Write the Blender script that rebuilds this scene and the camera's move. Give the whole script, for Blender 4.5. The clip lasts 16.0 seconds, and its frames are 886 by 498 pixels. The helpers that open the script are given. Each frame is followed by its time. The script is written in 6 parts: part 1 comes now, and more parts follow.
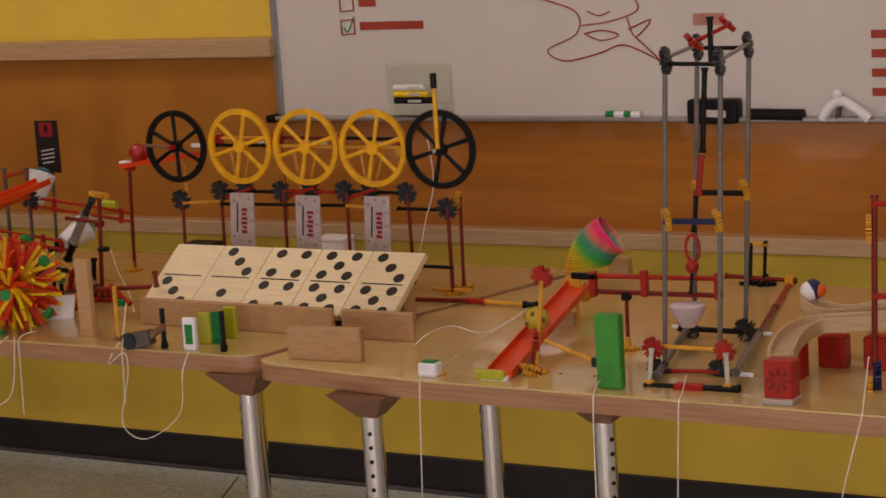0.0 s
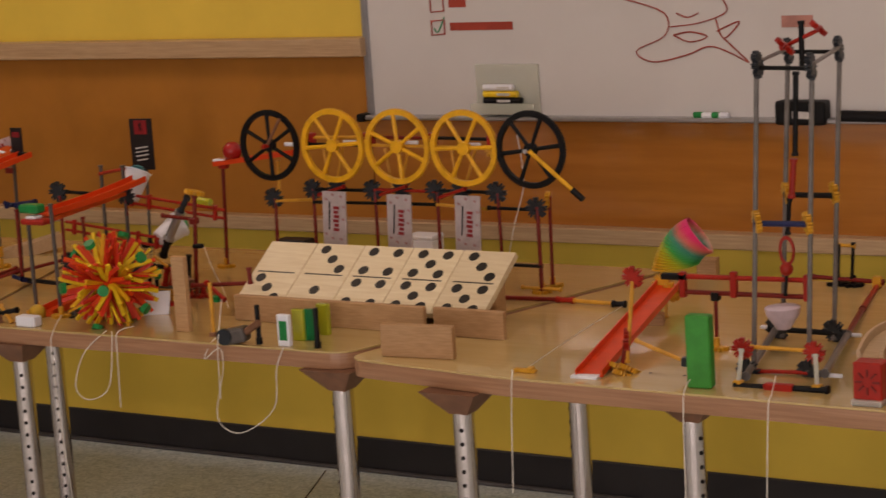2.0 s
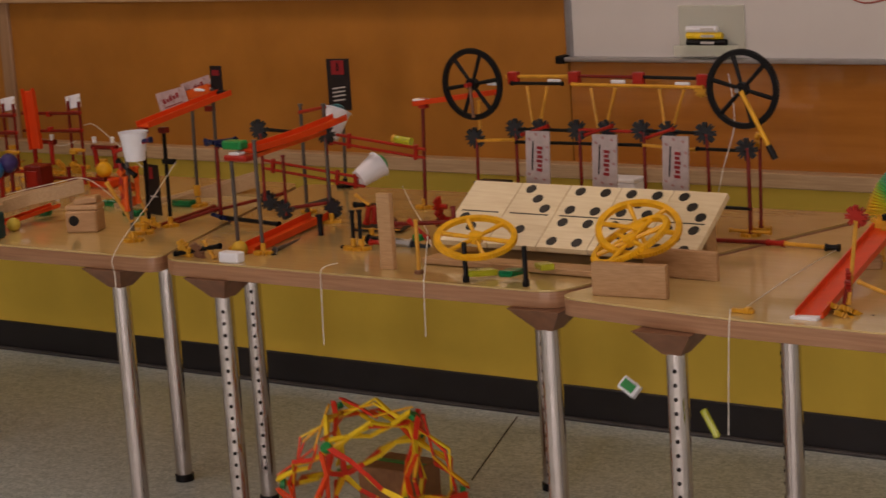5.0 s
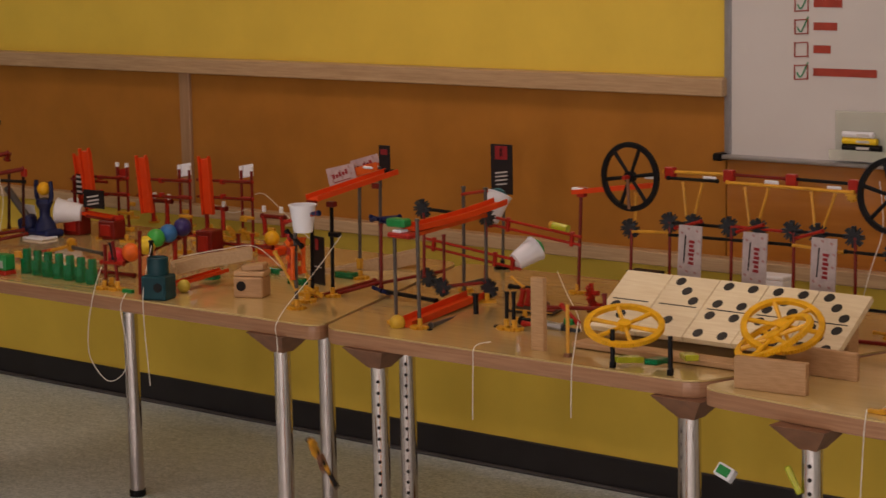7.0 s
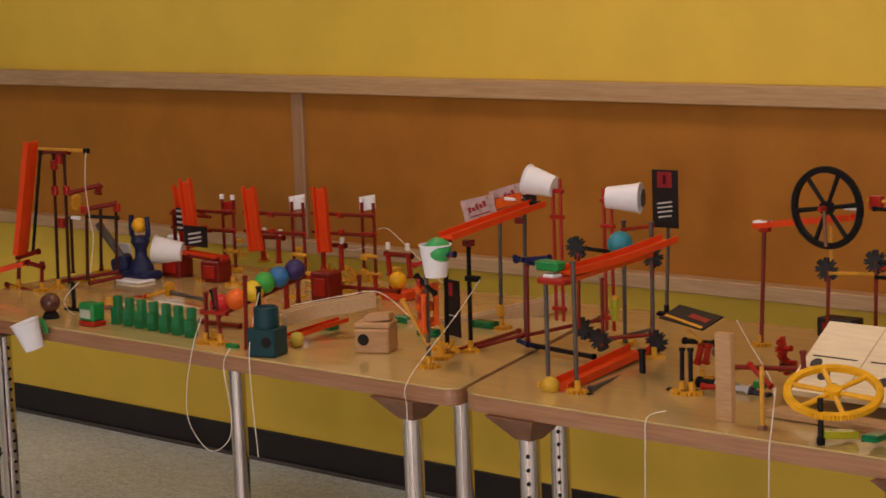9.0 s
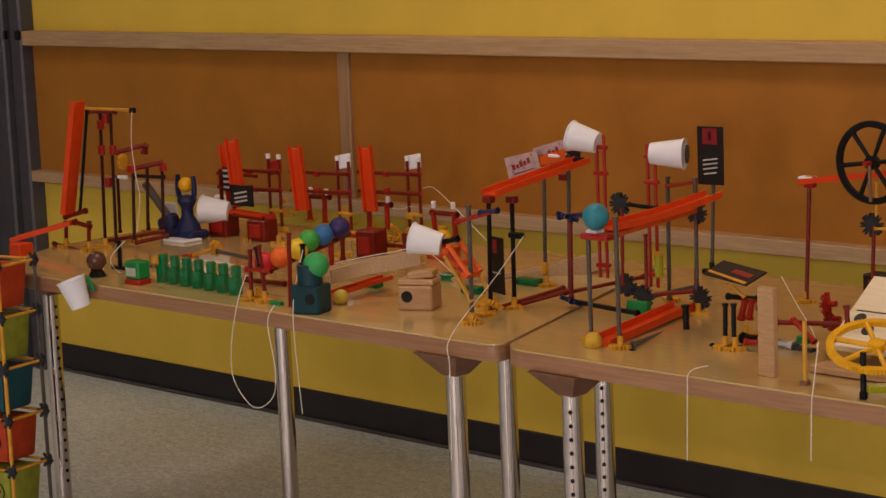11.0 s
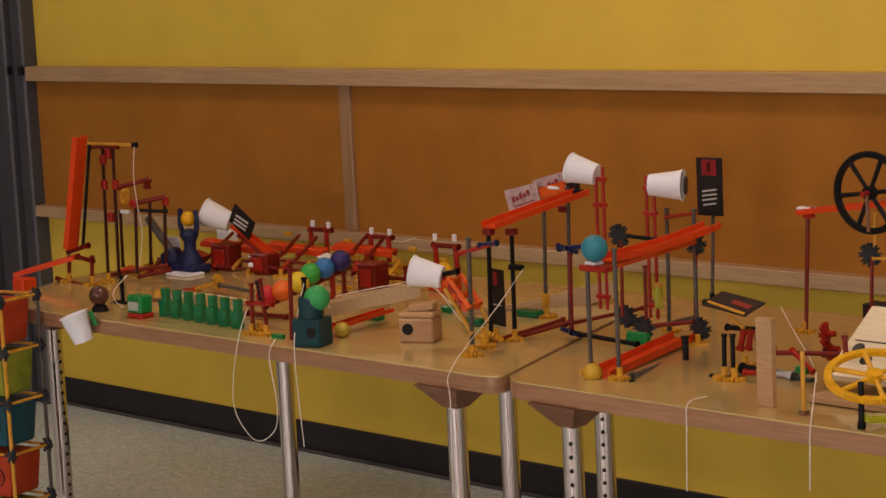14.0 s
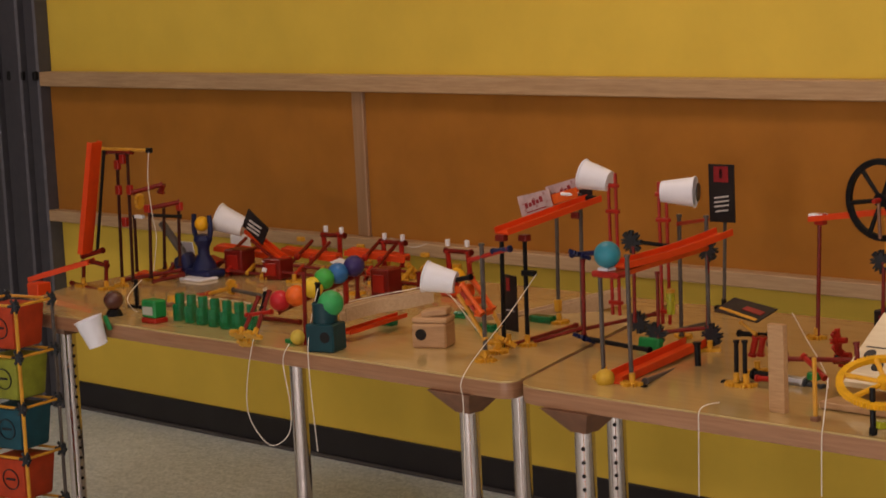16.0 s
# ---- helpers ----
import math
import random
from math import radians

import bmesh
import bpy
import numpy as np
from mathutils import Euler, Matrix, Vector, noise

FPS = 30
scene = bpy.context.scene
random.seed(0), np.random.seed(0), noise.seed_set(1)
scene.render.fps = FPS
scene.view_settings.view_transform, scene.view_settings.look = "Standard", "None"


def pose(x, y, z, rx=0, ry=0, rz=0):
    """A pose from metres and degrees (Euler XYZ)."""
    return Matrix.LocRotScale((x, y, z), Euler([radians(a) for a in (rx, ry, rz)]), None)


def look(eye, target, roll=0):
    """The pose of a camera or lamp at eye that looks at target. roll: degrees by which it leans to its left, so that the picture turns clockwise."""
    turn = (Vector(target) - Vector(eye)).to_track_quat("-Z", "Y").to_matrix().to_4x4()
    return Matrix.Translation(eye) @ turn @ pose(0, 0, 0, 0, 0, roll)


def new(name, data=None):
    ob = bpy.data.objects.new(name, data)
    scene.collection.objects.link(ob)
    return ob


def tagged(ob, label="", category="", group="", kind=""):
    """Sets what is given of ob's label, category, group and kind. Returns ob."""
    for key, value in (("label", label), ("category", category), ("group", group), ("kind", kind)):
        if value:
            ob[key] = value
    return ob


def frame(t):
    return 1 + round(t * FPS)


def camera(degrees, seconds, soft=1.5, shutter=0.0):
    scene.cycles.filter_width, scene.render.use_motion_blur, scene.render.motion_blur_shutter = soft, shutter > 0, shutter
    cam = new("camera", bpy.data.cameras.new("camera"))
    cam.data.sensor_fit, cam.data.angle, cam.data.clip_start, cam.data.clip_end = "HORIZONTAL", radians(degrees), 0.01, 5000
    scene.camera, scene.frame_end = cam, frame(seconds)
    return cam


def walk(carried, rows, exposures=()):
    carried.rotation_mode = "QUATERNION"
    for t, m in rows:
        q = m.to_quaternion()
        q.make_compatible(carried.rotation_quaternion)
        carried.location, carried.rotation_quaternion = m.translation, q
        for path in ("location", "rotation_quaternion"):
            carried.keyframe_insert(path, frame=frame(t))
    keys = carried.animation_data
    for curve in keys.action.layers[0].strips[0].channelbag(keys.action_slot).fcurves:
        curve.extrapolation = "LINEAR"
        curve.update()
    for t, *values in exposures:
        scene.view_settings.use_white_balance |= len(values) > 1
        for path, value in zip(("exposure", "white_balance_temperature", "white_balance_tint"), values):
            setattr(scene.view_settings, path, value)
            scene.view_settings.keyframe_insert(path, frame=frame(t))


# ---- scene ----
cam = camera(23.7, 16.0, soft=1.5, shutter=0.5)
EXPOSURES = [(0, -0.25), (2, -0.25), (3, -0.2), (5.5, -0.38), (7, -0.3), (7.8, -0.33), (8.5, 0.03), (9.2, -0.02), (10, -0.12), (12.5, -0.1), (14.5, -0.06), (16, -0.1)]
PATH = [
    (0, (0.895, -5.0, 1.75), (-0.076, -3.288, 1.392), -3.7),
    (0.5, (0.916, -5.036, 1.769), (-0.077, -3.34, 1.399), -3.9),
    (1, (0.911, -5.024, 1.762), (-0.09, -3.333, 1.391), -4.0),
    (1.5, (0.894, -5.057, 1.774), (-0.106, -3.363, 1.41), -3.3),
    (2, (0.898, -5.071, 1.776), (-0.134, -3.397, 1.417), -3.7),
    (2.5, (0.88, -5.129, 1.774), (-0.187, -3.478, 1.405), -3.6),
    (3, (0.865, -5.123, 1.741), (-0.229, -3.492, 1.362), -4.1),
    (3.2, (0.874, -5.164, 1.751), (-0.221, -3.536, 1.362), -4.2),
    (5.3, (0.751, -5.09, 1.714), (-0.427, -3.519, 1.334), -3.2),
    (5.5, (0.755, -5.098, 1.721), (-0.447, -3.542, 1.355), -2.6),
    (6, (0.84, -5.185, 1.71), (-0.391, -3.653, 1.342), -2.5),
    (6.5, (0.925, -5.306, 1.791), (-0.32, -3.781, 1.441), -1.9),
    (7, (0.881, -5.244, 1.76), (-0.393, -3.732, 1.455), -1.1),
    (7.5, (0.835, -5.185, 1.735), (-0.458, -3.69, 1.431), -1.1),
    (8, (0.634, -4.972, 1.712), (-0.671, -3.49, 1.399), -1.7),
    (8.5, (0.374, -4.745, 1.699), (-0.958, -3.28, 1.41), -1.9),
    (9, (0.248, -4.634, 1.687), (-1.11, -3.194, 1.405), -2.1),
    (9.5, (0.258, -4.631, 1.675), (-1.118, -3.21, 1.381), -1.9),
    (10, (0.261, -4.621, 1.665), (-1.127, -3.214, 1.359), -2.1),
    (12.5, (0.281, -4.611, 1.659), (-1.119, -3.216, 1.353), -2.9),
    (13, (0.287, -4.615, 1.668), (-1.117, -3.22, 1.378), -3.3),
    (13.5, (0.288, -4.606, 1.663), (-1.116, -3.209, 1.384), -3.1),
    (14, (0.29, -4.613, 1.665), (-1.111, -3.214, 1.384), -2.8),
    (14.5, (0.298, -4.617, 1.673), (-1.105, -3.218, 1.405), -2.7),
    (15, (0.318, -4.627, 1.668), (-1.084, -3.223, 1.414), -2.9),
    (15.5, (0.32, -4.631, 1.67), (-1.085, -3.229, 1.416), -2.7),
    (16, (0.302, -4.636, 1.671), (-1.106, -3.243, 1.395), -2.7),
]
walk(cam, [(t, look(eye, target, roll)) for t, eye, target, roll in PATH], EXPOSURES)

# ---- light ----
world = bpy.data.worlds.new("world")
world.use_nodes = True
world.node_tree.nodes["Background"].inputs[0].default_value = (1.0, 0.86, 0.66, 1)
world.node_tree.nodes["Background"].inputs[1].default_value = 0.05
scene.world = world


# ---- materials ----
def node_mat(name, rough=0.5, metal=0.0, spec=0.5, coat=0.0):
    m = bpy.data.materials.new(name)
    m.use_nodes = True
    b = m.node_tree.nodes["Principled BSDF"]
    b.inputs["Roughness"].default_value = rough
    b.inputs["Metallic"].default_value = metal
    b.inputs["Specular IOR Level"].default_value = spec
    b.inputs["Coat Weight"].default_value = coat
    return m, m.node_tree.nodes, m.node_tree.links, b


def mixed(nodes, links, fac, c1, c2, lo=0.3, hi=0.7):
    r = nodes.new("ShaderNodeValToRGB")
    r.color_ramp.elements[0].position, r.color_ramp.elements[1].position = lo, hi
    r.color_ramp.elements[0].color, r.color_ramp.elements[1].color = (*c1, 1), (*c2, 1)
    links.new(fac, r.inputs[0])
    return r.outputs[0]


def noise_tex(nodes, links, scale, stretch=(1, 1, 1), detail=4, rough=0.6, coords="Object"):
    co, mp, n = nodes.new("ShaderNodeTexCoord"), nodes.new("ShaderNodeMapping"), nodes.new("ShaderNodeTexNoise")
    mp.inputs["Scale"].default_value = stretch
    n.inputs["Scale"].default_value, n.inputs["Detail"].default_value, n.inputs["Roughness"].default_value = scale, detail, rough
    links.new(co.outputs[coords], mp.inputs[0])
    links.new(mp.outputs[0], n.inputs["Vector"])
    return n.outputs["Fac"]


def bumped(nodes, links, b, fac, strength, dist):
    bp = nodes.new("ShaderNodeBump")
    bp.inputs["Strength"].default_value, bp.inputs["Distance"].default_value = strength, dist
    links.new(fac, bp.inputs["Height"])
    links.new(bp.outputs[0], b.inputs["Normal"])


def times(nodes, links, a, b, fac=1.0):
    m = nodes.new("ShaderNodeMix")
    m.data_type, m.blend_type = "RGBA", "MULTIPLY"
    m.inputs[0].default_value = fac
    links.new(a, m.inputs[6])
    links.new(b, m.inputs[7])
    return m.outputs[2]


def plain(name, col, rough=0.5, metal=0.0, vary=0.18, scale=30, bump=0.0, spec=0.3, coat=0.0):
    """Plastic, paint and metal: a base colour with soft unevenness and scuffs."""
    m, n, l, b = node_mat(name, rough, metal, spec, coat)
    f = noise_tex(n, l, scale)
    lo = tuple(c * (1 - vary) for c in col)
    hi = tuple(min(1, c * (1 + vary)) for c in col)
    l.new(mixed(n, l, f, lo, hi), b.inputs["Base Color"])
    rr = n.new("ShaderNodeMapRange")
    rr.inputs[3].default_value, rr.inputs[4].default_value = max(0.05, rough - 0.1), min(1, rough + 0.12)
    l.new(noise_tex(n, l, scale * 4), rr.inputs[0])
    l.new(rr.outputs[0], b.inputs["Roughness"])
    if bump:
        bumped(n, l, b, noise_tex(n, l, scale * 8), 0.3, bump)
    return m


def wood(name, c1, c2, rough=0.45, stretch=(2, 40, 40), scale=3.0, coat=0.0, fleck=0.12):
    m, n, l, b = node_mat(name, rough, coat=coat)
    g = noise_tex(n, l, scale, stretch, 6)
    base = mixed(n, l, g, c1, c2, 0.32, 0.68)
    big = mixed(n, l, noise_tex(n, l, 1.3, (1, 1, 1), 2), (1 - fleck,) * 3, (1 + 0 * fleck,) * 3, 0.3, 0.7)
    rnd = n.new("ShaderNodeObjectInfo")
    tone = mixed(n, l, rnd.outputs["Random"], (0.88, 0.86, 0.84), (1, 1, 1), 0, 1)
    l.new(times(n, l, times(n, l, base, big), tone), b.inputs["Base Color"])
    bumped(n, l, b, g, 0.15, 0.001)
    return m


YELLOW_WALL = plain("yellow wall paint", (0.72, 0.525, 0.07), 0.6, vary=0.05, scale=5, bump=0.0004)
CORK = plain("tan tackboard vinyl", (0.38, 0.158, 0.024), 0.36, vary=0.11, scale=5, bump=0.0003)
RAIL_WOOD = wood("pale maple rail", (0.46, 0.30, 0.16), (0.60, 0.42, 0.24), 0.4, (3, 60, 60))
TABLE_TOP = wood("maple laminate table top", (0.59, 0.43, 0.165), (0.66, 0.49, 0.205), 0.17, (2.5, 22, 22), 2.5, coat=0.6)
TABLE_EDGE = wood("maple table edge band", (0.31, 0.155, 0.078), (0.44, 0.235, 0.125), 0.4, (2, 2, 60), 3)
BRACKET = plain("brown leg bracket", (0.20, 0.095, 0.052), 0.45)
CHROME = plain("chromed steel", (0.62, 0.56, 0.55), 0.075, 1.0, vary=0.05)
HOLE = plain("dark hole", (0.012, 0.01, 0.01), 0.8)
BASE_BLACK = plain("black rubber baseboard", (0.022, 0.021, 0.023), 0.45, vary=0.2, scale=6)
WHITEBOARD = plain("whiteboard enamel", (0.62, 0.60, 0.585), 0.16, vary=0.03, scale=3)
ALU = plain("brushed aluminium", (0.42, 0.42, 0.44), 0.38, 0.85, vary=0.08)
GREY_PART = plain("grey partition", (0.085, 0.085, 0.10), 0.5, 0.3, vary=0.1)
WHITE_PAINT = plain("white gloss paint", (0.75, 0.74, 0.72), 0.4, vary=0.03)
CEIL = plain("white ceiling tile", (0.78, 0.76, 0.72), 0.9, vary=0.04)
RED = plain("dark red plastic rod", (0.165, 0.010, 0.006), 0.35)
REDC = plain("red plastic connector", (0.34, 0.016, 0.008), 0.35)
DARKROD = plain("dark oxblood rod", (0.045, 0.010, 0.007), 0.35)
ORANGE = plain("orange plastic track", (0.66, 0.058, 0.008), 0.34, vary=0.08)
ORANGEC = plain("orange connector", (0.66, 0.10, 0.012), 0.35)
YEL = plain("yellow plastic", (0.60, 0.31, 0.025), 0.35)
YELR = plain("yellow rod", (0.60, 0.30, 0.03), 0.35)
AMBER = plain("amber yellow gear", (0.76, 0.40, 0.012), 0.35)
LEMON = plain("lemon yellow gear", (0.82, 0.58, 0.02), 0.35)
BLACK = plain("black plastic", (0.007, 0.007, 0.008), 0.45, spec=0.15)
GREYR = plain("grey plastic rod", (0.085, 0.072, 0.064), 0.3)
TOWERGREY = plain("mid grey plastic rod", (0.15, 0.135, 0.125), 0.3)
DKGREY = plain("dark grey connector", (0.026, 0.03, 0.036), 0.4, spec=0.2)
NAVY = plain("navy plastic", (0.012, 0.018, 0.075), 0.35)
WHITE = plain("white plastic", (0.78, 0.80, 0.87), 0.35, vary=0.03)
GREEN = plain("green painted wood", (0.045, 0.26, 0.035), 0.5)
GREENP = plain("green plastic", (0.015, 0.215, 0.05), 0.35)
TEAL = plain("teal painted wood", (0.005, 0.042, 0.055), 0.45)
STRING = plain("white cotton string", (0.74, 0.70, 0.62), 0.8)
BLOCK = wood("natural wood block", (0.44, 0.25, 0.11), (0.58, 0.36, 0.18), 0.55, (4, 40, 40), 6)
PINE = wood("pale pine domino", (0.76, 0.63, 0.40), (0.87, 0.76, 0.53), 0.5, (2, 25, 25), 5, fleck=0.06)
BEECH = wood("beech toy track", (0.52, 0.36, 0.20), (0.64, 0.46, 0.28), 0.5, (4, 40, 40), 5)
INK_R = plain("red marker ink", (0.34, 0.05, 0.03), 0.5)
INK_G = plain("green marker ink", (0.04, 0.28, 0.12), 0.5)
CARD = plain("grey printed card", (0.44, 0.38, 0.38), 0.4, vary=0.14, scale=60)
GLASSY, _n, _l, _b = node_mat("clear glass", 0.03)
_b.inputs["Base Color"].default_value = (0.95, 0.97, 0.96, 1)
_b.inputs["Transmission Weight"].default_value = 1.0
GGREEN, _n, _l, _b = node_mat("translucent green plastic", 0.12)
_b.inputs["Base Color"].default_value = (0.010, 0.30, 0.11, 1)
_b.inputs["Transmission Weight"].default_value = 0.6
GLIME, _n, _l, _b = node_mat("translucent lime plastic", 0.12)
_b.inputs["Base Color"].default_value = (0.66, 0.72, 0.05, 1)
_b.inputs["Transmission Weight"].default_value = 0.55
CLOUDY, _n, _l, _b = node_mat("frosted clear plastic", 0.25)
_b.inputs["Base Color"].default_value = (0.86, 0.88, 0.80, 1)
_b.inputs["Transmission Weight"].default_value = 0.6
_b.inputs["IOR"].default_value = 1.2

FLOOR, _n, _l, _b = node_mat("speckled terrazzo vinyl floor", 0.42)
_v = _n.new("ShaderNodeTexVoronoi")
_v.inputs["Scale"].default_value = 130
_c = _n.new("ShaderNodeTexCoord")
_l.new(_c.outputs["Object"], _v.inputs["Vector"])
_sp = mixed(_n, _l, _v.outputs["Color"], (0.56, 0.67, 0.70), (0.88, 0.97, 1.0), 0.15, 0.8)
_bg = times(_n, _l, mixed(_n, _l, noise_tex(_n, _l, 0.9), (0.86, 0.86, 0.84), (1, 1, 1)),
            mixed(_n, _l, noise_tex(_n, _l, 16, (1.0, 2.6, 1), 6, 0.7), (0.80, 0.82, 0.81), (1, 1, 1), 0.34, 0.56))
_l.new(times(_n, _l, _sp, _bg), _b.inputs["Base Color"])
bumped(_n, _l, _b, noise_tex(_n, _l, 20), 0.1, 0.0005)


# ---- mesh helpers ----
def part(name, bm, material, parent=None, label=""):
    """One bmesh as one mesh object, under a thing or a part."""
    me = bpy.data.meshes.new(name)
    bm.normal_update()
    bm.to_mesh(me)
    bm.free()
    for mt in (material if isinstance(material, (list, tuple)) else [material]):
        me.materials.append(mt)
    ob = new(name, me)
    if parent is not None:
        ob.parent = parent
    if label:
        tagged(ob, label)
    return ob


def thing(name, label, category, at=(0, 0, 0), rz=0.0, group="", kind="", size=1.0):
    ob = new(name)
    ob.empty_display_size = 0.02
    ob.matrix_basis = pose(*at, 0, 0, rz) @ Matrix.Scale(size, 4)
    return tagged(ob, label, category, group, kind)


def smooth(bm, limit=0.6):
    for f in bm.faces:
        f.smooth = True
    for e in bm.edges:
        if len(e.link_faces) == 2 and e.calc_face_angle() > limit:
            e.smooth = False
    return bm


def box(sx, sy, sz, at=(0, 0, 0), bevel=0.0, turn=None, bm=None, seg=1):
    """A box centred in x and y whose foot is at 'at', with rounded edges."""
    out = bmesh.new()
    bmesh.ops.create_cube(out, size=1)
    for v in out.verts:
        v.co = Vector((v.co.x * sx, v.co.y * sy, (v.co.z + 0.5) * sz))
    if bevel:
        bmesh.ops.bevel(out, geom=out.edges[:], offset=bevel, segments=seg, profile=0.5, affect="EDGES")
    out.transform(Matrix.Translation(at) @ (turn or Matrix()))
    return joined(bm, out)


def joined(bm, other):
    if bm is None:
        return other
    me = bpy.data.meshes.new("tmp")
    other.to_mesh(me)
    other.free()
    bm.from_mesh(me)
    bpy.data.meshes.remove(me)
    return bm


def along(p, q):
    p, q = Vector(p), Vector(q)
    d = q - p
    return Matrix.Translation(p) @ d.to_track_quat("Z", "Y").to_matrix().to_4x4(), d.length


def rodm(p, q, r, bm=None, seg=8, r2=None):
    """A round bar from p to q."""
    m, n = along(p, q)
    out = bmesh.new()
    bmesh.ops.create_cone(out, cap_ends=True, segments=seg, radius1=r, radius2=r if r2 is None else r2, depth=n)
    out.transform(m @ Matrix.Translation((0, 0, n / 2)))
    return joined(bm, smooth(out))


def ballm(r, at=(0, 0, 0), bm=None, u=20, v=12, squash=1.0):
    out = bmesh.new()
    bmesh.ops.create_uvsphere(out, u_segments=u, v_segments=v, radius=r)
    out.transform(Matrix.Translation(at) @ Matrix.Diagonal((1, 1, squash, 1)))
    return joined(bm, smooth(out, 3))


def prism(points, h, z=0.0, bevel=0.0, bm=None):
    """A flat polygon raised to a slab."""
    out = bmesh.new()
    f = out.faces.new([out.verts.new((x, y, z)) for x, y in points])
    r = bmesh.ops.extrude_face_region(out, geom=[f])
    for v in r["geom"]:
        if isinstance(v, bmesh.types.BMVert):
            v.co.z += h
    bmesh.ops.recalc_face_normals(out, faces=out.faces[:])
    if bevel:
        bmesh.ops.bevel(out, geom=out.edges[:], offset=bevel, segments=2, profile=0.5, affect="EDGES")
    return joined(bm, smooth(out))


def lathe(profile, seg=24, bm=None, m=None):
    """A turned form from (radius, height) pairs."""
    out = bmesh.new()
    rings = []
    for r, z in profile:
        rings.append([out.verts.new((r * math.cos(2 * math.pi * k / seg), r * math.sin(2 * math.pi * k / seg), z)) for k in range(seg)])
    for a, b in zip(rings, rings[1:]):
        for k in range(seg):
            out.faces.new((a[k], a[(k + 1) % seg], b[(k + 1) % seg], b[k]))
    bmesh.ops.remove_doubles(out, verts=out.verts[:], dist=1e-6)
    bmesh.ops.recalc_face_normals(out, faces=out.faces[:])
    if m:
        out.transform(m)
    return joined(bm, smooth(out))


def ribbon(points, r, bm=None, seg=6):
    """A thin tube through points, for string and wire, smoothed between them."""
    pts = [Vector(p) for p in points]
    fine = []
    for k in range(len(pts) - 1):
        p0, p1, p2, p3 = pts[max(k - 1, 0)], pts[k], pts[k + 1], pts[min(k + 2, len(pts) - 1)]
        for s in range(5):
            t = s / 5
            fine.append(0.5 * ((2 * p1) + (p2 - p0) * t + (2 * p0 - 5 * p1 + 4 * p2 - p3) * t * t + (3 * p1 - p0 - 3 * p2 + p3) * t ** 3))
    fine.append(pts[-1])
    out = bmesh.new()
    rings = []
    for k, p in enumerate(fine):
        d = (fine[min(k + 1, len(fine) - 1)] - fine[max(k - 1, 0)]).normalized()
        a = d.orthogonal().normalized()
        b = d.cross(a)
        if rings:
            a = (prev - d * prev.dot(d)).normalized()
            b = d.cross(a)
        prev = a
        rings.append([out.verts.new(p + (a * math.cos(2 * math.pi * s / seg) + b * math.sin(2 * math.pi * s / seg)) * r) for s in range(seg)])
    for a, b in zip(rings, rings[1:]):
        for s in range(seg):
            out.faces.new((a[s], a[(s + 1) % seg], b[(s + 1) % seg], b[s]))
    return joined(bm, smooth(out, 3))


def setting(name, bm, material, label, category):
    return tagged(part(name, bm, material), label, category, "", "structure")


# ---- the room ----
RAILZ = 1.248
setting("floor", box(15, 9, 0.1, (-2.5, -4.45, -0.1)), FLOOR, "pale grey-green speckled vinyl floor of the classroom", "floor")
setting("ceiling", box(15, 9, 0.1, (-2.5, -4.45, 2.75)), CEIL, "plain white classroom ceiling", "ceiling")
setting("wall_north", box(15, 0.12, 2.75, (-2.5, 0.06, 0)), YELLOW_WALL, "yellow painted classroom wall behind the tables", "wall")
# unseen windows, supposed from the bright floor and added to light it
UNSEEN_WINDOWS = (-0.9, 2.4)
# unseen wall, colour unknown: dark grey limits bounce and deepens chrome reflections
bm = box(15, 0.1, 0.8, (-2.5, -9.0, 0))
box(15, 0.1, 0.45, (-2.5, -9.0, 2.3), 0, None, bm)
for x0, x1 in ((-10.0, -1.8), (0.0, 1.5), (3.3, 5.0)):
    box(x1 - x0, 0.1, 1.5, ((x0 + x1) / 2, -9.0, 0.8), 0, None, bm)
setting("wall_south", bm, GREY_PART, "unseen wall behind the viewer, dark grey to cut fill, with two added windows", "wall")
for k, wx in enumerate(UNSEEN_WINDOWS):
    bm = box(1.8, 0.06, 0.05, (wx, -8.97, 0.8))
    box(1.8, 0.06, 0.05, (wx, -8.97, 2.25), 0, None, bm)
    box(0.05, 0.06, 1.4, (wx, -8.97, 0.85), 0, None, bm)
    setting("window_%d" % (k + 1), bm, WHITE_PAINT, "unseen white window frame added behind the viewer for low fill light", "window")
    # added area lamp: low fill that reaches the floor under the tables
    lamp = bpy.data.lights.new("window_fill", "AREA")
    lamp.shape, lamp.size, lamp.size_y, lamp.energy, lamp.color = "RECTANGLE", 1.7, 1.4, 80, (1.0, 0.85, 0.82)
    ob = new("window_fill", lamp)
    ob.matrix_basis = pose(wx, -9.0, 1.55, 90, 0, 0)
# unseen end walls, dark for the same reason: less fill, more contrast
setting("wall_east", box(0.1, 9, 2.75, (5.0, -4.45, 0)), GREY_PART, "unseen end wall, dark grey to cut fill", "wall")
setting("wall_west", box(0.1, 9, 2.75, (-10.0, -4.45, 0)), GREY_PART, "unseen end wall beyond the partition, dark grey to cut fill", "wall")
setting("baseboard", box(11.4, 0.012, 0.105, (-0.77, -0.006, 0), 0.003), BASE_BLACK, "black rubber baseboard along the yellow wall", "baseboard")
setting("baseboard_toe", box(11.4, 0.016, 0.012, (-0.77, -0.0195, 0), 0.005, None, None, 2), plain("scuffed grey rubber", (0.075, 0.072, 0.072), 0.4, vary=0.3, scale=9), "scuffed rounded toe of the black rubber baseboard", "baseboard")
